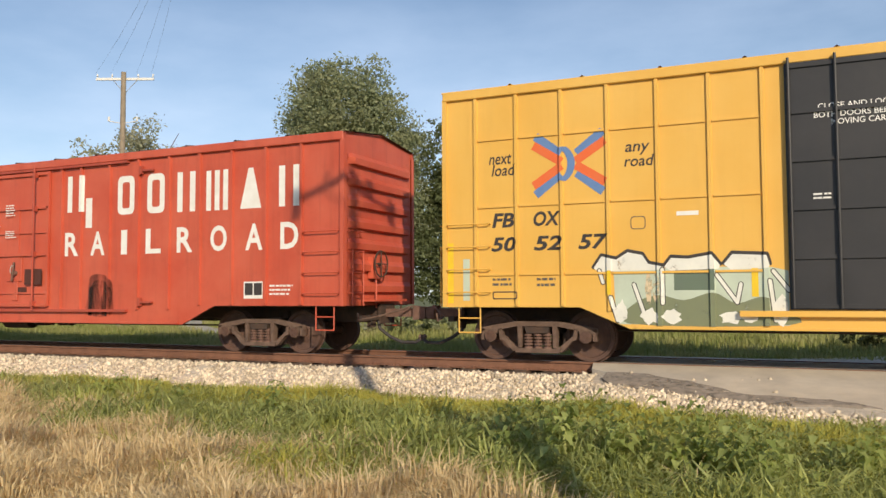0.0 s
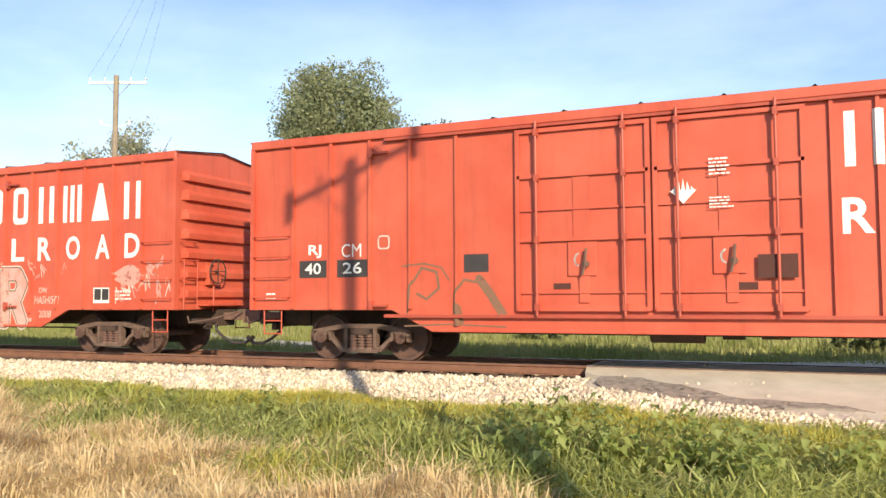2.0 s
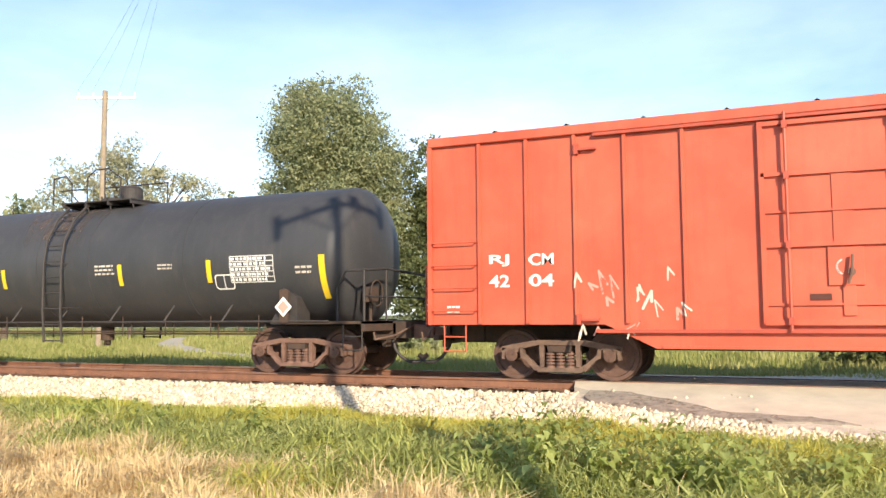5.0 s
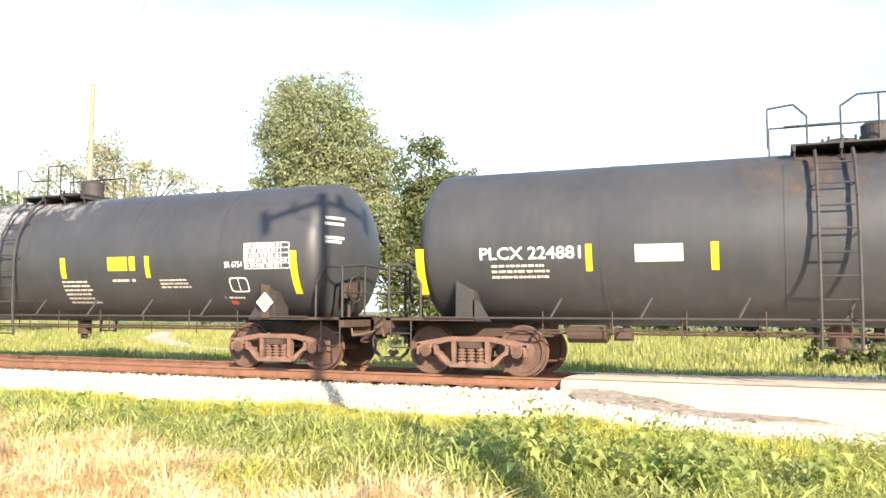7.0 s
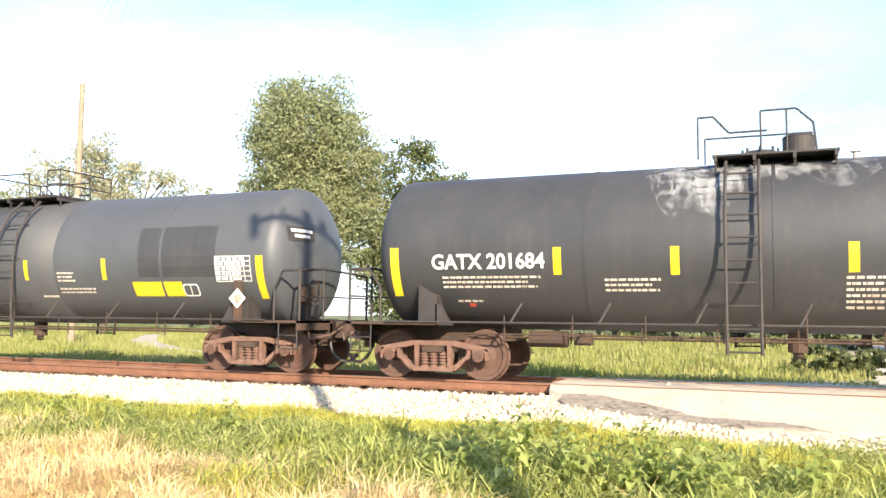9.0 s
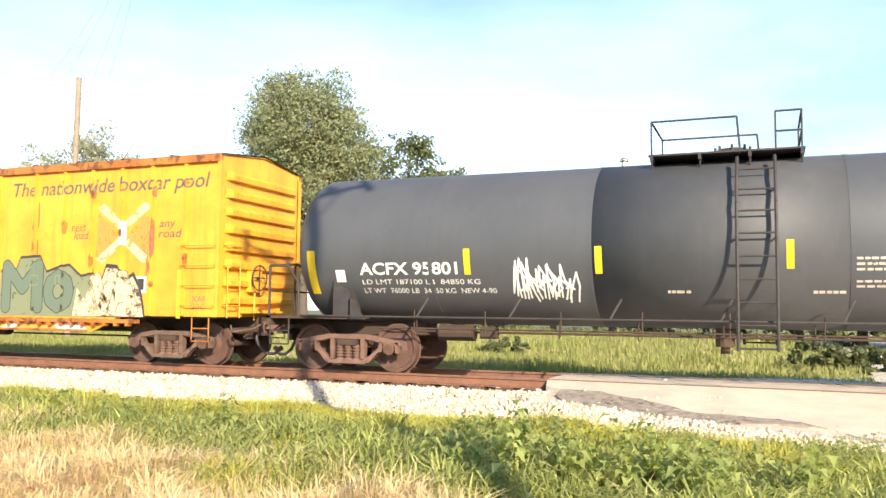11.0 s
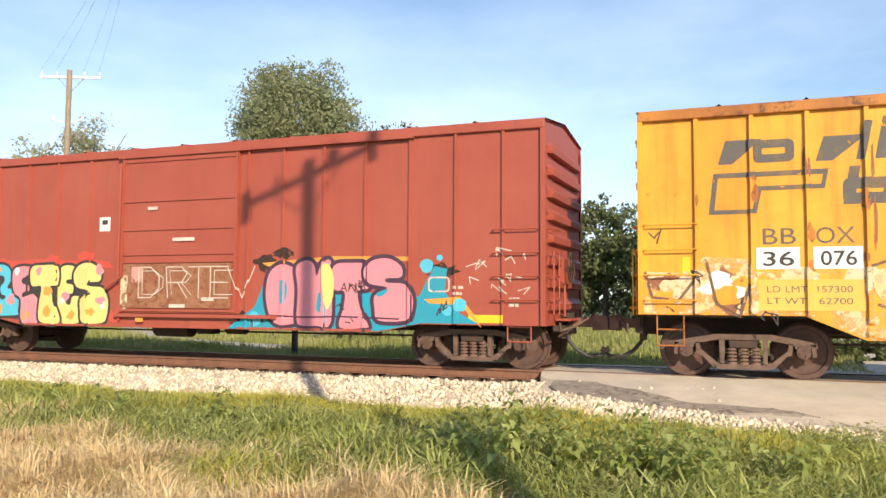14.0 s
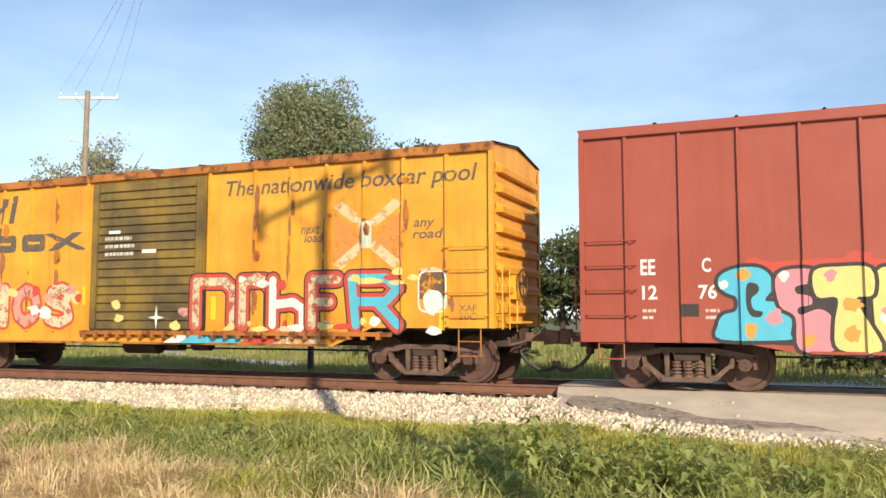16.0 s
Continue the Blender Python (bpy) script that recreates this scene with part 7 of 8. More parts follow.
        for k in range(7):
            bm = new_bm()
            u = d0 + 1.25 + 0.12 * k
            ribbon(bm, [(u, 1.1 + rng.uniform(0, 0.15)), (u + rng.uniform(0.0, 0.2), 1.5 + rng.uniform(-0.15, 0.1)), (u + rng.uniform(0.05, 0.25), 1.25), (u + 0.1, 1.1)], 0.03)
            cpart(car, "spray_tag", onto(bm, -1.58), DULL_WHITE, "white spray scrawl")
    else:
        mark(car, "data_panel", rect(a + 13.95, a + 14.5, 1.55, 2.05), SPRAY["brown"], "patched data panel")
        mark(car, "data_panel", soft_ring(a + 13.93, a + 14.52, 1.3, 2.07, 0.03), WHITE)
        mark(car, "spray_fill", blot(a + 14.25, 1.5, 0.2, 0.22, rng, 12, 0.3), SPRAY["white"])
        # large red, cream and blue letters
        for t, u, w, kb in (("N", 8.92, 9.94, "cream"), ("N", 9.98, 10.86, "cream"), ("h", 10.70, 11.58, "white"), ("F", 11.60, 12.34, "cream"), ("R", 12.46, 13.62, "cyan")):
            sprayed(car, t, a + u, a + w, 0.98, 2.04, 0.19, ((0.19, INK), (0.13, SPRAY["red"]), (-0.02, SPRAY[kb])))
        for t, u, w, kb in (("M", 2.75, 3.6, "cream"), ("O", 3.75, 4.6, "salmon"), ("S", 4.75, 5.6, "cream")):
            sprayed(car, t, a + u, a + w, 1.0, 1.98, 0.22, ((0.12, SPRAY["red"]), (0.0, SPRAY[kb])))
        for _ in range(26):
            u = rng.uniform(9.3, 14.3)
            mark(car, "spray_fill", blot(a + u, rng.choice((rng.uniform(0.95, 1.15), rng.uniform(1.85, 2.1))), rng.uniform(0.05, 0.22), rng.uniform(0.04, 0.1), rng, 9, 0.35), SPRAY[rng.choice(("cream", "yellow", "red", "white", "yellow"))])
        for u, w, k in ((8.2, 9.2, "white"), (8.6, 10.2, "cyan"), (10.0, 11.0, "red"), (10.8, 12.0, "cream")):
            mark(car, "spray_fill", shape([(a + u, 0.70), (a + w, 0.70), (a + w - 0.2, 0.84), (a + u + 0.3, 0.86)]), SPRAY[k])
        for _ in range(14):
            u = rng.uniform(2.6, 6.1)
            mark(car, "spray_fill", blot(a + u, rng.uniform(1.2, 1.95), rng.uniform(0.08, 0.22), rng.uniform(0.08, 0.16), rng, 10, 0.3), SPRAY[rng.choice(("salmon", "white", "red", "cream", "yellow"))], "mixed spray patch")
        star = [(8.0 + (0.22 if i % 2 == 0 else 0.05) * math.cos(i * math.pi / 4), 1.22 + (0.26 if i % 2 == 0 else 0.05) * math.sin(i * math.pi / 4)) for i in range(8)]
        cpart(car, "spray_fill", onto(shape([(a + u, z) for u, z in star]), -1.58), SPRAY["white"], "white spray star")
        for u, z, k in ((7.0, 1.2, "yellow"), (6.9, 1.5, "yellow"), (8.5, 1.05, "yellow"), (8.7, 1.35, "salmon")):
            cpart(car, "spray_fill", onto(blot(a + u, z, 0.13, 0.1, rng, 9, 0.3), -1.58), SPRAY[k])


def maroon_car():
    x0, x1 = -66.78, -51.45
    a = x0
    posts = [x0 + v for v in (0.77, 1.65, 2.56, 3.47, 4.32, 5.25, 9.3, 10.11, 11.01, 11.89, 12.80, 13.69, 14.58)]
    car = new_car("boxcar", x0, x1, "dull oxide-red boxcar with pink and blue graffiti", "boxcar", (0.81, 0.82))
    box_body(car, MAROON, MAROON, 4.40, posts, 0.06, (-65.12, -52.90), 0.80, 0.64, 0.44, BOGIE_BROWN, 8, skin=1.47, proud=1.515)
    d0, d1 = -60.62, -57.69
    for s in (-1, 1):
        bm = new_bm()
        box(bm, d0, d1, *sorted((s * 1.475, s * 1.535)), 0.95, 4.20)
        door = cpart(car, "sliding_door", bm, MAROON, "oxide-red sliding door of flat panels")
        for z in (4.12, 3.28, 2.68, 2.16, 2.0, 1.0):
            bm = new_bm()
            box(bm, d0 + 0.03, d1 - 0.03, *sorted((s * 1.535, s * 1.562)), z - 0.022, z + 0.022)
            cpart(car, "door_rib", bm, MAROON, "", door)
        for xx in (d0 + 0.04, d1 - 0.04):
            bm = new_bm()
            box(bm, xx - 0.03, xx + 0.03, *sorted((s * 1.535, s * 1.57)), 0.96, 4.18)
            cpart(car, "door_edge", bm, MAROON, "", door)
        bm = new_bm()
        box(bm, d0 - 0.1, -53.9, *sorted((s * 1.46, s * 1.58)), 4.2, 4.26)
        box(bm, d0 - 0.1, d1 + 0.9, *sorted((s * 1.46, s * 1.58)), 0.86, 0.93)
        cpart(car, "door_track", bm, MAROON)
    for t, u, w, zl, zh in (("EE", -65.79, -65.55, 1.90, 2.16), ("C", -64.82, -64.68, 1.93, 2.16), ("12", -65.77, -65.53, 1.50, 1.73), ("76", -64.88, -64.60, 1.50, 1.73)):
        mark(car, "lettering", lettering(t, u, w, zl, zh, 0, 0.02), WHITE, "white stencilled lettering")
    rng = random.Random(77)
    car["doors"] = [(d0, d1, 1.57)]
    for u, z in ((-65.77, 1.15), (-64.78, 1.15), (-53.15, 1.3), (-52.1, 1.1)):
        mark(car, "data_text", bars(u, u + 0.24, z, z + 0.22, 2, rng), DULL_WHITE, "small pale data lines")
    mark(car, "data_panel", rect(-61.27, -60.98, 2.68, 2.98), WHITE, "white paper placard")
    mark(car, "data_panel", rect(-61.2, -61.05, 2.82, 2.92), INK)
    mark(car, "reflector", rect(-52.85, -52.2, 0.84, 0.98), REFLECT)
    mark(car, "number_patch", rect(-65.15, -64.88, 1.22, 1.42), INK, "dark painted-out patch")
    # swollen letters with dark edges
    mark(car, "spray_fill", blot(-62.7, 1.95, 1.6, 0.16, rng, 18, 0.25), SPRAY["red"], "red spray haze")
    for u, z, q in ((-64.0, 2.0, 0.2), (-62.6, 2.06, 0.22), (-61.6, 2.1, 0.24), (-60.86, 1.5, 0.12), (-60.8, 0.85, 0.2)):
        mark(car, "spray_fill", blot(u, z, q, q * 0.6, rng, 16, 0.35), SPRAY["red"])
    mark(car, "spray_fill", shape([(-63.75, 0.78), (-63.6, 1.62), (-62.6, 1.78), (-61.7, 1.72), (-61.2, 1.5), (-61.3, 0.76)]), INK, "black spray ground between the letters")
    for t, u, w, zh, k in (("B", -64.60, -63.52, 1.99, "cyan"), ("E", -63.70, -62.92, 1.94, "pink"), ("F", -62.38, -61.70, 1.93, "yellow"), ("T", -63.18, -62.32, 1.97, "yellow"), ("S", -61.95, -60.98, 2.0, "yellow")):
        puff(car, t, u, w, 0.86 if t == "B" else 0.72, zh, SPRAY[k], INK, INK, "%s spray-painted letter with a black edge" % k)
    for u, z in ((-64.5, 1.72), (-63.6, 1.84), (-61.2, 1.82), (-61.12, 1.1), (-62.25, 1.2)):
        mark(car, "spray_glint", blot(u, z, 0.07, 0.08, rng, 12, 0.3), SPRAY["white"], "white highlight on a letter")
    for u, z, k in ((-64.1, 1.0, "orange"), (-63.75, 1.2, "pink"), (-64.2, 1.86, "orange"), (-63.3, 0.86, "orange"), (-62.95, 1.84, "pink"), (-62.68, 0.95, "orange"), (-62.66, 1.4, "orange"), (-62.15, 1.3, "pink"), (-62.0, 0.86, "orange"), (-61.2, 1.2, "pink"), (-61.45, 0.95, "orange"), (-61.25, 1.85, "pink")):
        mark(car, "spray_fill", blot(u, z, rng.uniform(0.09, 0.15), rng.uniform(0.08, 0.13), rng, 14, 0.35), SPRAY[k])
    mark(car, "spray_fill", rect(-60.5, -57.8, 1.05, 1.96), WASH, "dirty brown wash on the door")
    mark(car, "spray_fill", rect(-60.56, -60.38, 1.02, 1.72), SPRAY["cream"], "pale yellow spray streak")
    mark(car, "spray_fill", rect(-60.28, -59.98, 1.58, 1.90), SPRAY["salmon"])
    mark(car, "spray_fill", rect(-60.15, -59.95, 0.76, 0.84), SPRAY["orange"])
    for u, w, z in ((-59.9, -59.65, 3.08), (-59.25, -58.7, 2.42), (-59.3, -58.9, 1.06), (-58.5, -58.2, 1.2)):
        mark(car, "data_text", rect(u, w, z, z + 0.07), DULL_WHITE, "small pale data line")
    bm = new_bm()
    rod(bm, (-60.95, -1.60, 1.45), (-60.5, -1.60, 1.72), 0.03, 8)
    rod(bm, (-60.62, -1.60, 1.62), (-60.62, -1.60, 4.1), 0.022, 8)
    cpart(car, "door_lock", bm, MAROON, "door lock rod with a lever")
    for u, z, q in ((-57.05, 1.95, 0.3), (-56.7, 2.12, 0.2), (-53.35, 1.75, 0.26), (-57.55, 0.86, 0.24)):
        mark(car, "spray_fill", blot(u, z, q, q * 0.5, rng, 18, 0.45), SOOT, "black spray cloud")
    mark(car, "spray_fill", shape([(-57.85, 0.66), (-57.3, 1.1), (-57.1, 1.55), (-56.95, 1.75), (-56.6, 1.5), (-53.8, 1.3), (-53.5, 1.85), (-53.25, 1.8), (-53.3, 1.4), (-53.0, 1.0), (-52.65, 0.82), (-53.76, 0.82), (-54.62, 0.66)]), SPRAY["teal"], "teal spray cloud")
    mark(car, "spray_fill", shape([(-53.7, 1.25), (-53.0, 1.3), (-52.75, 1.0), (-52.6, 0.75), (-53.0, 1.15), (-53.6, 1.18)]), SPRAY["orange"])
    for u, z, q in ((-53.65, 1.86, 0.13), (-53.0, 1.15, 0.12), (-53.25, 1.05, 0.1), (-56.95, 1.5, 0.12), (-53.4, 2.0, 0.06), (-57.3, 0.85, 0.15)):
        mark(car, "spray_dot", blot(u, z, q, q, rng, 12, 0.1), SPRAY["cyan"])
    mark(car, "spray_outline", shape([(-57.15, 1.95), (-55.6, 2.06), (-54.0, 2.03), (-54.0, 1.95), (-55.6, 1.98), (-57.0, 1.88)]), SPRAY["orange"])
    for t, u, w, zl, zh in (("O", -57.05, -56.30, 0.76, 1.92), ("H", -56.36, -55.60, 0.74, 1.99), ("Z", -55.56, -54.80, 0.72, 1.93), ("S", -54.90, -53.92, 0.86, 2.0)):
        puff(car, t, u, w, zl, zh, SPRAY["pink"], SPRAY["purple"], SPRAY["teal"], "pink spray-painted letter with a dark edge", 0.15)
    mark(car, "spray_fill", shape(rounded([(-55.70, 1.05), (-55.78, 1.5), (-55.80, 1.85), (-55.68, 1.92), (-55.56, 1.7), (-55.56, 1.3)])), SPRAY["yellow"], "yellow spray slash between letters")
    mark(car, "lettering", lettering("ANS", -55.42, -54.95, 1.38, 1.56, 0.1), INK, "thin black spray letters")
    bm = new_bm()
    ribbon(bm, [(-57.0, 0.93), (-56.2, 0.90), (-55.4, 0.92), (-54.2, 0.89)], 0.03)
    mark(car, "spray_tag", bm, SPRAY["purple"], "dark drip line across the letters")
    for t, u, w in (("D", -60.1, -59.55), ("R", -59.4, -58.85), ("T", -58.85, -58.3), ("E", -58.3, -57.85), ("V", -57.9, -57.3)):
        mark(car, "spray_tag", glyph(t, u, w, 1.25, 1.90, 0.022), DULL_WHITE, "thin white spray letter")
    for t, u, w in (("D", -60.0, -59.45), ("R", -59.3, -58.75), ("E", -58.2, -57.75)):
        mark(car, "spray_tag", glyph(t, u, w, 1.32, 1.82, 0.016), DULL_WHITE, "thin white spray letter")
    for u, z in ((-55.2, 1.45), (-55.0, 1.5), (-55.3, 0.82), (-57.4, 0.8), (-57.1, 0.85), (-53.45, 1.0), (-53.3, 1.15), (-55.5, 1.1), (-56.8, 2.1)):
        pts = [(u, z)]
        for _ in range(6):
            pts.append((pts[-1][0] + rng.uniform(-0.06, 0.1), z + rng.uniform(-0.1, 0.1)))
        bm = new_bm()
        ribbon(bm, pts, 0.02)
        mark(car, "spray_tag", bm, INK, "thin black spray scrawl")
    mark(car, "data_panel", soft_ring(-53.62, -53.2, 1.38, 1.66, 0.03), DULL_WHITE)
    for _ in range(14):
        u, z = rng.uniform(-52.9, -51.8), rng.uniform(1.3, 2.2)
        w = 0.012
        bm = new_bm()
        ribbon(bm, [(u, z), (u + rng.uniform(-0.15, 0.15), z + 0.12), (u + rng.uniform(-0.2, 0.2), z + 0.06)], 0.02)
        mark(car, "spray_tag", bm, DULL_WHITE, "thin white spray scrawl")


def tank_marks(car, R, zc, stripes, texts, panels, seed):
    rng = random.Random(seed)
    for u, w, zl, zh in stripes:
        cpart(car, "reflector", wrap(rect(u, w, zl, zh), R, zc), REFLECT, "yellow reflector strip")
    for t, u, w, zl, zh, bold in texts:
        cpart(car, "lettering", wrap(lettering(t, u, w, zl, zh, 0, bold), R, zc), WHITE, "white stencilled lettering")
    for kind, u, w, zl, zh in panels:
        if kind == "bars":
            cpart(car, "data_text", wrap(bars(u, w, zl, zh, max(1, round((zh - zl) / 0.085)), rng), R, zc), DULL_WHITE, "small white data lines")
        elif kind == "frame":
            cpart(car, "data_panel", wrap(soft_ring(u, w, zl, zh, 0.025), R, zc), WHITE, "white-framed panel")
            cpart(car, "data_panel", wrap(rect((u + w) / 2 - 0.01, (u + w) / 2 + 0.01, zl, zh), R, zc), WHITE)
        elif kind == "table":
            for i in range(6):
                z = zl + (zh - zl) * i / 5
                cpart(car, "data_table", wrap(rect(u, w, z - 0.008, z + 0.008), R, zc), WHITE)
            for f in (0, 0.42, 0.62, 0.82, 1):
                x = u + (w - u) * f
                cpart(car, "data_table", wrap(rect(x - 0.008, x + 0.008, zl, zh), R, zc), WHITE)
            cpart(car, "data_text", wrap(bars(u + 0.02, w - 0.02, zl, zh, 5, rng, 0.5, 0.7), R, zc, 0.007), WHITE, "table of small white figures")
        else:
            cpart(car, "data_panel", wrap(rect(u, w, zl, zh), R, zc), {"yellow": REFLECT, "pale": SPRAY["mint"], "red": SPRAY["red"], "patch": TANK_BLACK}[kind], "%s painted panel" % kind)


def head_patch(car, y0, y1, z0, z1, material, label, head=0.55, R=1.47, zc=2.41, lift=0.008):
    """A painted patch lying on the domed head at the leading end."""
    bm = new_bm()
    n = 6
    grid = []
    for i in range(n + 1):
        row = []
        for j in range(n + 1):
            y, z = y0 + (y1 - y0) * i / n, z0 + (z1 - z0) * j / n
            q = max(0.0, 1 - (y * y + (z - zc) ** 2) / (R * R))
            row.append(bm.verts.new((car["x1"] + (head + lift) * math.sqrt(q) + lift, y * (1 + lift), zc + (z - zc) * (1 + lift))))
        grid.append(row)
    for a, b in zip(grid, grid[1:]):
        for j in range(n):
            bm.faces.new((a[j], b[j], b[j + 1], a[j + 1]))
    return cpart(car, "head_panel", bm, material, label)


def dust_run(car, R, zc, x, spread, low, seed, material):
    """Pale dust and drips that run down the barrel from the manway."""
    rng = random.Random(seed)
    for k in range(7):
        u, w = x + rng.gauss(0, spread), rng.uniform(0.2, 0.6)
        z0 = zc + R * 0.985
        z1 = z0 - rng.uniform(0.5, 1.0) * low
        zm = z0 * 0.45 + z1 * 0.55
        bm = shape(rounded([(u - w * 1.4, z0), (u - w * 0.9, zm), (u - w * 0.3, z1), (u + w * 0.3, z1), (u + w, zm), (u + w * 1.5, z0)]))
        cpart(car, "dust_run", wrap(bm, R, zc, 0.002 + 0.0004 * k), material, "dry dust run down the tank side")


def placard(car, x, z, y=-1.5):
    bm = new_bm()
    prism(bm, [(x - 0.2, z), (x, z - 0.2), (x + 0.2, z), (x, z + 0.2)], y, y + 0.01)
    cpart(car, "placard", bm, WHITE, "white diamond placard")
    bm = new_bm()
    prism(bm, [(x - 0.13, z), (x, z - 0.13), (x + 0.13, z), (x, z + 0.13)], y - 0.004, y - 0.002)
    cpart(car, "placard", bm, SPRAY["salmon"])
    bm = new_bm()
    box(bm, x - 0.1, x + 0.1, y + 0.012, y + 0.05, 1.05, z + 0.35)
    cpart(car, "placard_holder", bm, UNDER)


def tank_cars():
    car = new_car("tank_car", 2.15, 16.05, "dusty black tank car with white lettering and rust streaks", "tank car", (0.6, 0.78))
    R, zc, zt = tank_body(car, TANK_BLACK, 2.80, 15.17, 0.55, (5.3, 8.2, 9.8, 12.5), (8.65, 9.20), (8.3, 10.5), BOGIE_RUST)
    tank_marks(car, R, zc, [(1.86, 2.02, 1.50, 2.33), (5.03, 5.14, 1.88, 2.34), (7.07, 7.19, 1.87, 2.32), (10.71, 10.83, 1.87, 2.34), (13.15, 13.27, 1.89, 2.36), (15.9, 16.04, 1.52, 2.38)],
               [("PLCX 224881", 3.12, 4.95, 2.10, 2.32, 0.015)],
               [("pale", 5.86, 6.64, 2.02, 2.31), ("bars", 3.32, 4.57, 1.75, 2.04), ("bars", 10.04, 10.68, 2.10, 2.36), ("bars", 11.85, 12.3, 2.18, 2.33), ("frame", 13.34, 13.83, 1.74, 2.05), ("table", 13.76, 14.83, 1.88, 2.41), ("bars", 15.35, 15.8, 2.0, 2.2)], 1)
    placard(car, 15.11, 1.36)
    dust_run(car, R, zc, 8.6, 0.5, 1.6, 7, RUST_VEIL)
    car["top_shift"] = -0.4
    manway(car, 9.1, zt)
    bonnet(car, 10.05, zt, 0.26, 0.42)
    small_valve(car, 11.3, zt)
    hoop(car, [(8.35, -0.8, zt), (8.35, -0.8, zt + 0.8), (8.75, -0.8, zt + 0.85), (8.95, -0.8, zt + 0.6), (8.95, -0.8, zt)])
    hoop(car, [(9.45, -0.8, zt), (9.45, -0.8, zt + 0.75), (9.7, -0.8, zt + 0.95), (10.1, -0.8, zt + 0.95), (10.5, -0.8, zt + 0.65), (10.45, -0.8, zt)])
    hoop(car, [(8.35, 0.8, zt), (8.35, 0.8, zt + 0.8), (10.45, 0.8, zt + 0.8), (10.45, 0.8, zt)])
    hoop(car, [(10.0, -0.8, zt), (10.0, -0.8, zt + 0.95)])
    hoop(car, [(8.6, -0.8, zt + 0.42), (9.45, -0.8, zt + 0.42)])
    car = new_car("tank_car", -14.65, -0.55, "black tank car with bright yellow stripes and white data", "tank car", (0.65, 0.6))
    R, zc, zt = tank_body(car, TANK_BLACK, -13.92, -1.43, 0.55, (-11.0, -8.0, -5.0, -2.6), (-8.73, -8.22), (-8.95, -7.0), BOGIE_RUST)
    tank_marks(car, R, zc, [(-14.64, -14.47, 1.55, 2.43), (-11.55, -11.41, 1.91, 2.38), (-9.59, -9.45, 1.89, 2.35), (-6.97, -6.82, 1.90, 2.36), (-4.54, -4.42, 1.89, 2.35), (-0.88, -0.72, 1.53, 2.38)],
               [("GATX 201684", -13.81, -11.70, 2.02, 2.30, 0.02), ("SR 6754", -2.46, -2.02, 2.07, 2.19, 0.01)],
               [("yellow", -5.58, -4.81, 2.05, 2.35), ("bars", -13.63, -11.76, 1.67, 1.92), ("bars", -10.68, -9.71, 1.6, 1.86), ("bars", -7.0, -6.01, 1.32, 1.87), ("bars", -4.2, -3.28, 1.65, 1.87), ("bars", -5.5, -4.78, 1.78, 1.9), ("frame", -2.41, -1.95, 1.57, 1.87), ("table", -1.96, -0.89, 2.04, 2.55), ("red", -2.55, -2.38, 1.32, 1.40), ("bars", -2.65, -2.05, 1.42, 1.5), ("red", -13.2, -13.08, 1.36, 1.42), ("bars", -13.4, -12.9, 1.42, 1.5)], 2)
    placard(car, -1.42, 1.36)
    for z, a, b in ((3.02, -1.12, -0.62), (2.90, -1.16, -0.7), (2.62, -1.2, -0.72), (2.54, -1.2, -0.8)):
        head_patch(car, a, b, z, z + 0.06, DULL_WHITE, "small white data line on the tank head")
    dust_run(car, R, zc, -8.0, 0.9, 0.7, 5, CHALK)
    dust_run(car, R, zc, -9.0, 0.35, 1.1, 6, CHALK)
    car["top_shift"] = -0.28
    manway(car, -8.2, zt)
    bonnet(car, -7.3, zt, 0.26, 0.42)
    small_valve(car, -6.7, zt)
    hoop(car, [(-8.9, -0.8, zt), (-8.9, -0.8, zt + 0.85), (-8.65, -0.8, zt + 0.85), (-8.4, -0.8, zt + 0.5), (-7.8, -0.8, zt + 0.5)])
    hoop(car, [(-7.05, -0.8, zt), (-7.1, -0.8, zt + 0.6), (-7.35, -0.8, zt + 0.9), (-7.9, -0.8, zt + 0.9), (-7.9, -0.8, zt)])
    hoop(car, [(-8.9, 0.8, zt), (-8.9, 0.8, zt + 0.8), (-7.05, 0.8, zt + 0.8), (-7.05, 0.8, zt)])
    hoop(car, [(-7.5, -0.8, zt), (-7.5, -0.8, zt + 0.9)])
    car = new_car("tank_car", -32.45, -17.45, "long grey-black tank car with darker patches and a white tag", "tank car", (0.66, 0.65))
    R, zc, zt = tank_body(car, TANK_GREY, -31.73, -18.01, 0.55, (-29.9, -26.95, -22.95, -20.0), (-24.60, -24.02), (-26.05, -23.55), BOGIE_RUST)
    cpart(car, "repaint", lathe_part((-26.95, -22.95), R + 0.004, zc), TANK_REPAINT, "darker repainted middle of the tank")
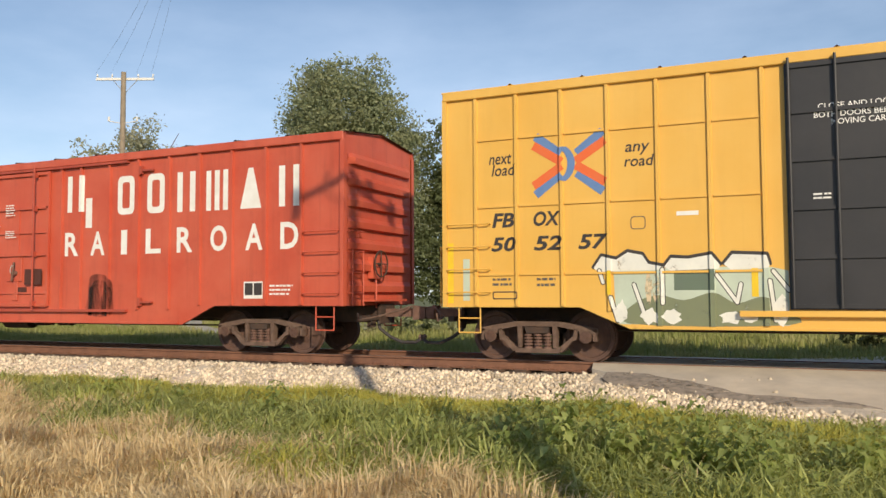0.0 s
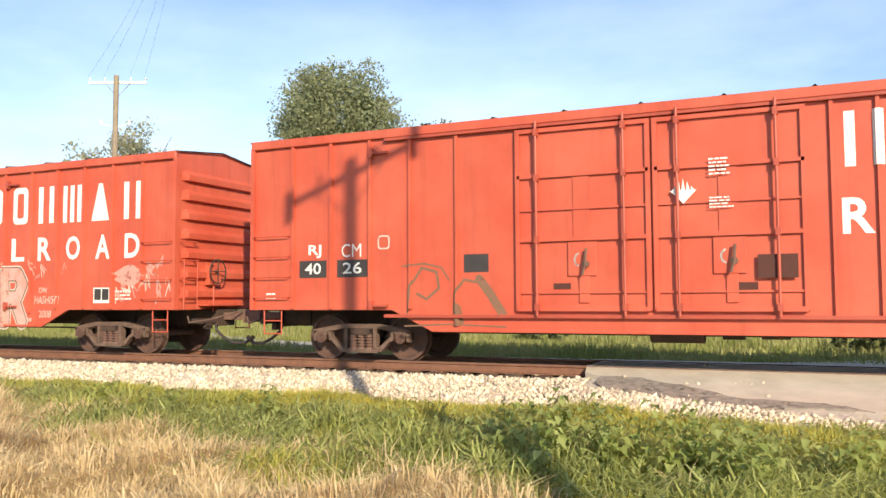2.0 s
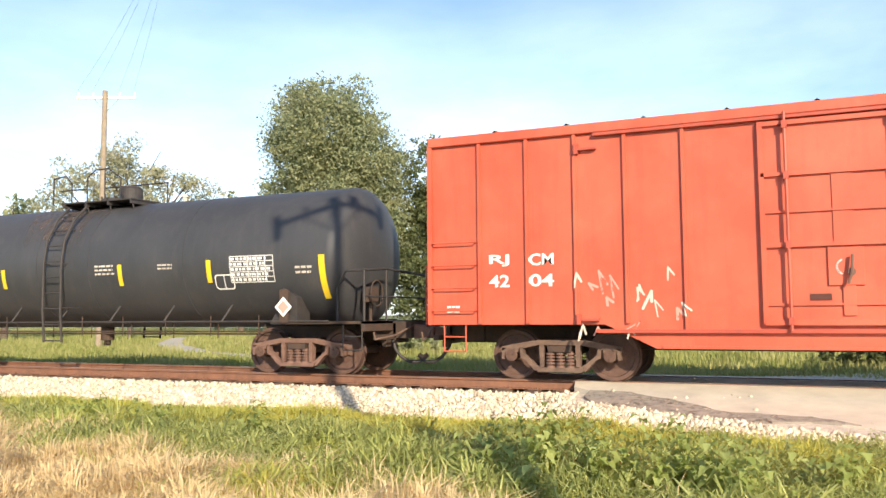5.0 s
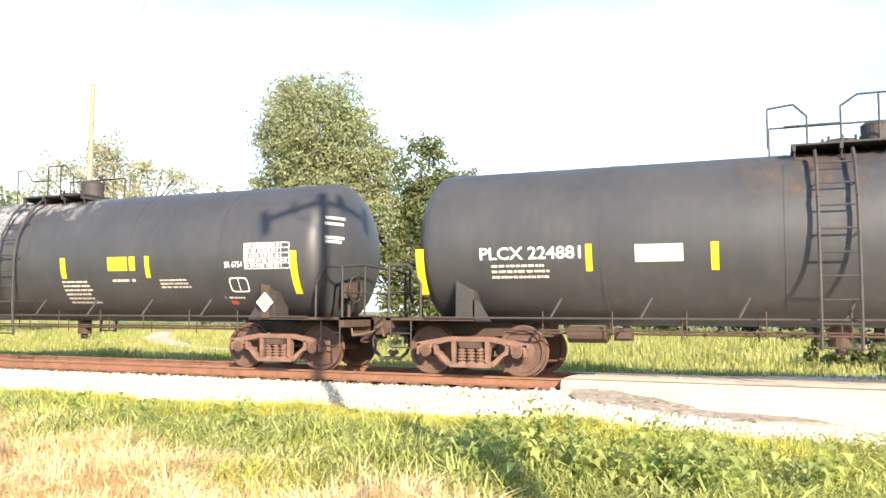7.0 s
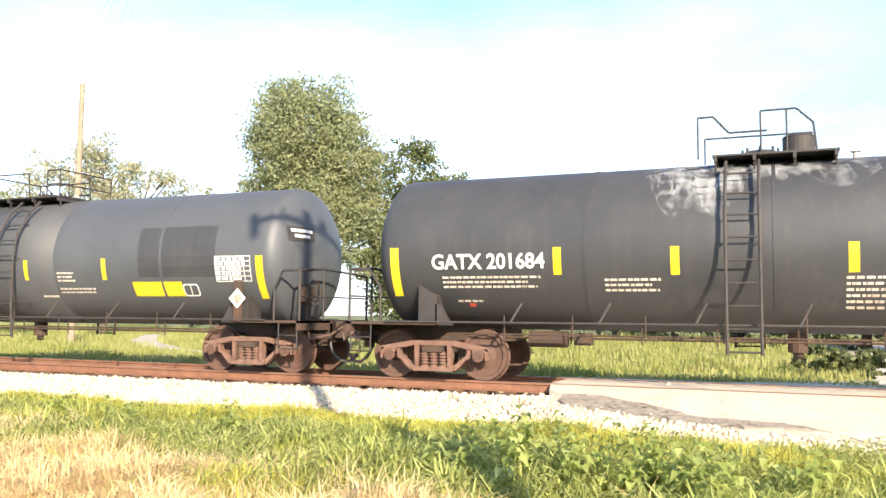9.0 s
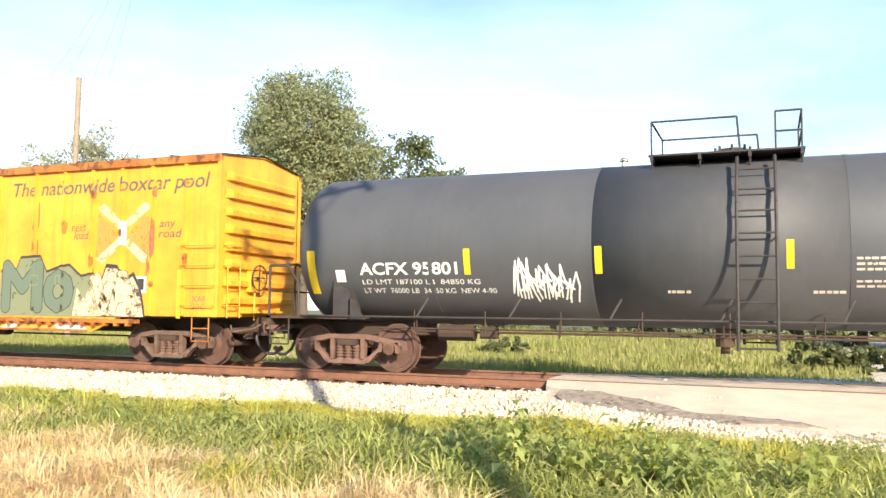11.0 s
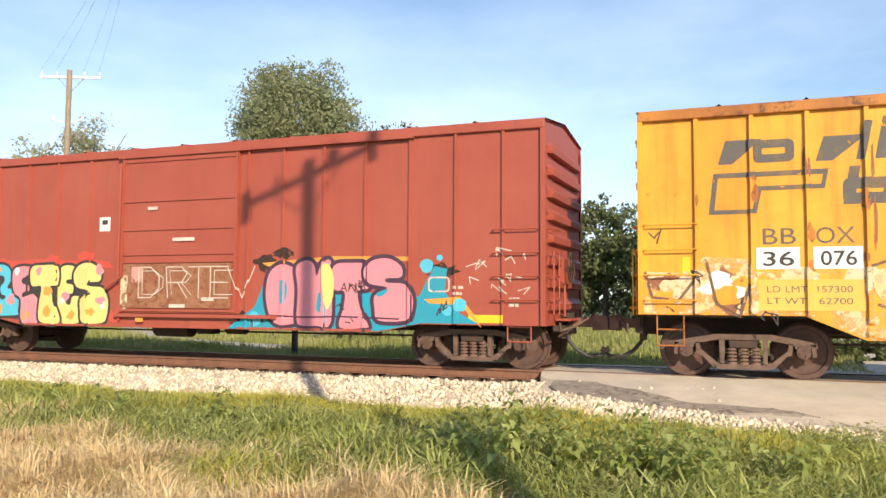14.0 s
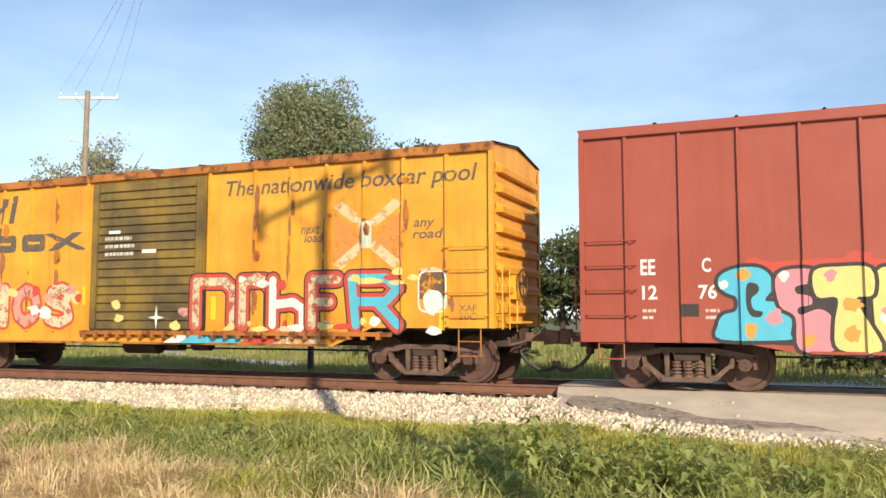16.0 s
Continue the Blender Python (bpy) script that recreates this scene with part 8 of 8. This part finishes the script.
    tank_marks(car, R, zc + 0.0, [(-32.45, -32.28, 1.50, 2.32), (-29.23, -29.11, 1.85, 2.31), (-26.87, -26.75, 1.85, 2.31), (-23.88, -23.77, 1.91, 2.36), (-21.6, -21.48, 1.9, 2.36), (-17.62, -17.45, 1.5, 2.35)],
               [("ACFX 95801", -31.34, -29.36, 1.85, 2.08, 0.02), ("LD LMT 187100 LB  84850 KG", -31.31, -28.95, 1.68, 1.77, 0.0), ("LT WT  76000 LB  34450 KG  NEW 4-90", -31.31, -28.67, 1.52, 1.61, 0.0)],
               [("patch", -20.6, -18.6, 1.95, 3.0), ("yellow", -20.8, -19.5, 1.55, 1.85), ("bars", -22.9, -22.3, 1.85, 2.1), ("bars", -22.9, -21.8, 1.6, 1.75), ("bars", -25.7, -25.2, 1.5, 1.6), ("bars", -23.5, -22.95, 1.5, 1.6), ("table", -18.6, -17.75, 1.85, 2.35), ("frame", -19.5, -19.1, 1.55, 1.8)], 3)
    rng = random.Random(12)
    for k in range(17):
        u = -28.35 + 0.062 * k
        bm = new_bm()
        lo, hi = rng.uniform(1.42, 1.65), rng.uniform(1.85, 2.2) - 0.012 * k
        ribbon(bm, [(u, lo), (u + rng.uniform(-0.08, 0.16), hi), (u + rng.uniform(0.05, 0.2), (lo + hi) / 2), (u + rng.uniform(0.0, 0.3), lo + rng.uniform(-0.05, 0.15))], 0.032)
        cpart(car, "spray_tag", wrap(bm, R, zc), WHITE, "white spray scrawl")
    cpart(car, "data_panel", wrap(rect(-31.85, -31.65, 1.72, 1.95), R, zc, 0.012), WHITE, "small white card")
    placard(car, -18.0, 1.5)
    head_patch(car, -1.1, -0.35, 2.68, 2.98, INK, "black painted data panel on the tank head")
    for z, a, b in ((2.86, -1.02, -0.44), (2.75, -0.95, -0.52)):
        head_patch(car, a, b, z, z + 0.06, WHITE, "small white data line on the tank head", lift=0.014)
    manway(car, -24.7, zt)
    small_valve(car, -25.3, zt)
    small_valve(car, -26.6, zt)
    small_valve(car, -23.9, zt)
    hoop(car, [(-26.0, -0.8, zt), (-26.0, -0.8, zt + 0.75), (-24.6, -0.8, zt + 0.75), (-24.55, -0.8, zt)])
    hoop(car, [(-26.0, 0.8, zt), (-26.0, 0.8, zt + 0.75), (-24.3, 0.8, zt + 0.75), (-24.25, 0.8, zt)])
    hoop(car, [(-26.0, -0.8, zt + 0.75), (-26.0, 0.8, zt + 0.75)])
    hoop(car, [(-26.0, 0.8, zt + 0.38), (-24.3, 0.8, zt + 0.38)])
    hoop(car, [(-24.0, -0.8, zt), (-24.0, -0.8, zt + 0.8), (-23.6, -0.8, zt + 0.8), (-23.6, -0.8, zt)])
    hoop(car, [(-24.0, -0.8, zt + 0.4), (-23.6, -0.8, zt + 0.4), (-23.6, 0.8, zt + 0.4)])
    hoop(car, [(-23.6, -0.8, zt + 0.8), (-23.6, 0.8, zt + 0.8), (-23.6, 0.8, zt)])


def lathe_part(span, r, zc):
    bm = lathe_x(new_bm(), [(span[0], r - 0.003), (span[0], r), ((span[0] + span[1]) / 2, r), (span[1], r), (span[1], r - 0.003)], 64)
    bm.transform(Matrix.Translation((0, 0, zc)))
    for f in bm.faces:
        f.smooth = True
    return bm


# ---- the train rolls past ----
def shift_at(t):
    for (ta, a), (tb, b) in zip(SHIFT, SHIFT[1:]):
        if t <= tb:
            return a + (b - a) * (t - ta) / (tb - ta)
    return SHIFT[-1][1]


def motions():
    for car in CARS:
        walk(car["root"], [(t, pose(car["xc"] + s, 0, 0)) for t, s in SHIFT])
    ticks = [round(i / 15, 4) for i in range(241)]
    for w, x, r in WHEELS:
        walk(w, [(t, pose(x, 0, r) @ Matrix.Rotation((shift_at(t) - SHIFT[0][1]) / r, 4, "Y")) for t in ticks])


build_ground()
build_ballast()
build_crossing()
build_poles()
build_trees()
build_grass()
build_weeds()
fbox_car()
corman_cars()
tank_cars()
railbox_car(-49.87, -34.47, -48.29, -36.01, "36076", 1)
maroon_car()
railbox_car(-83.74, -68.34, -82.16, -69.86, "", 2)
build_track()
motions()
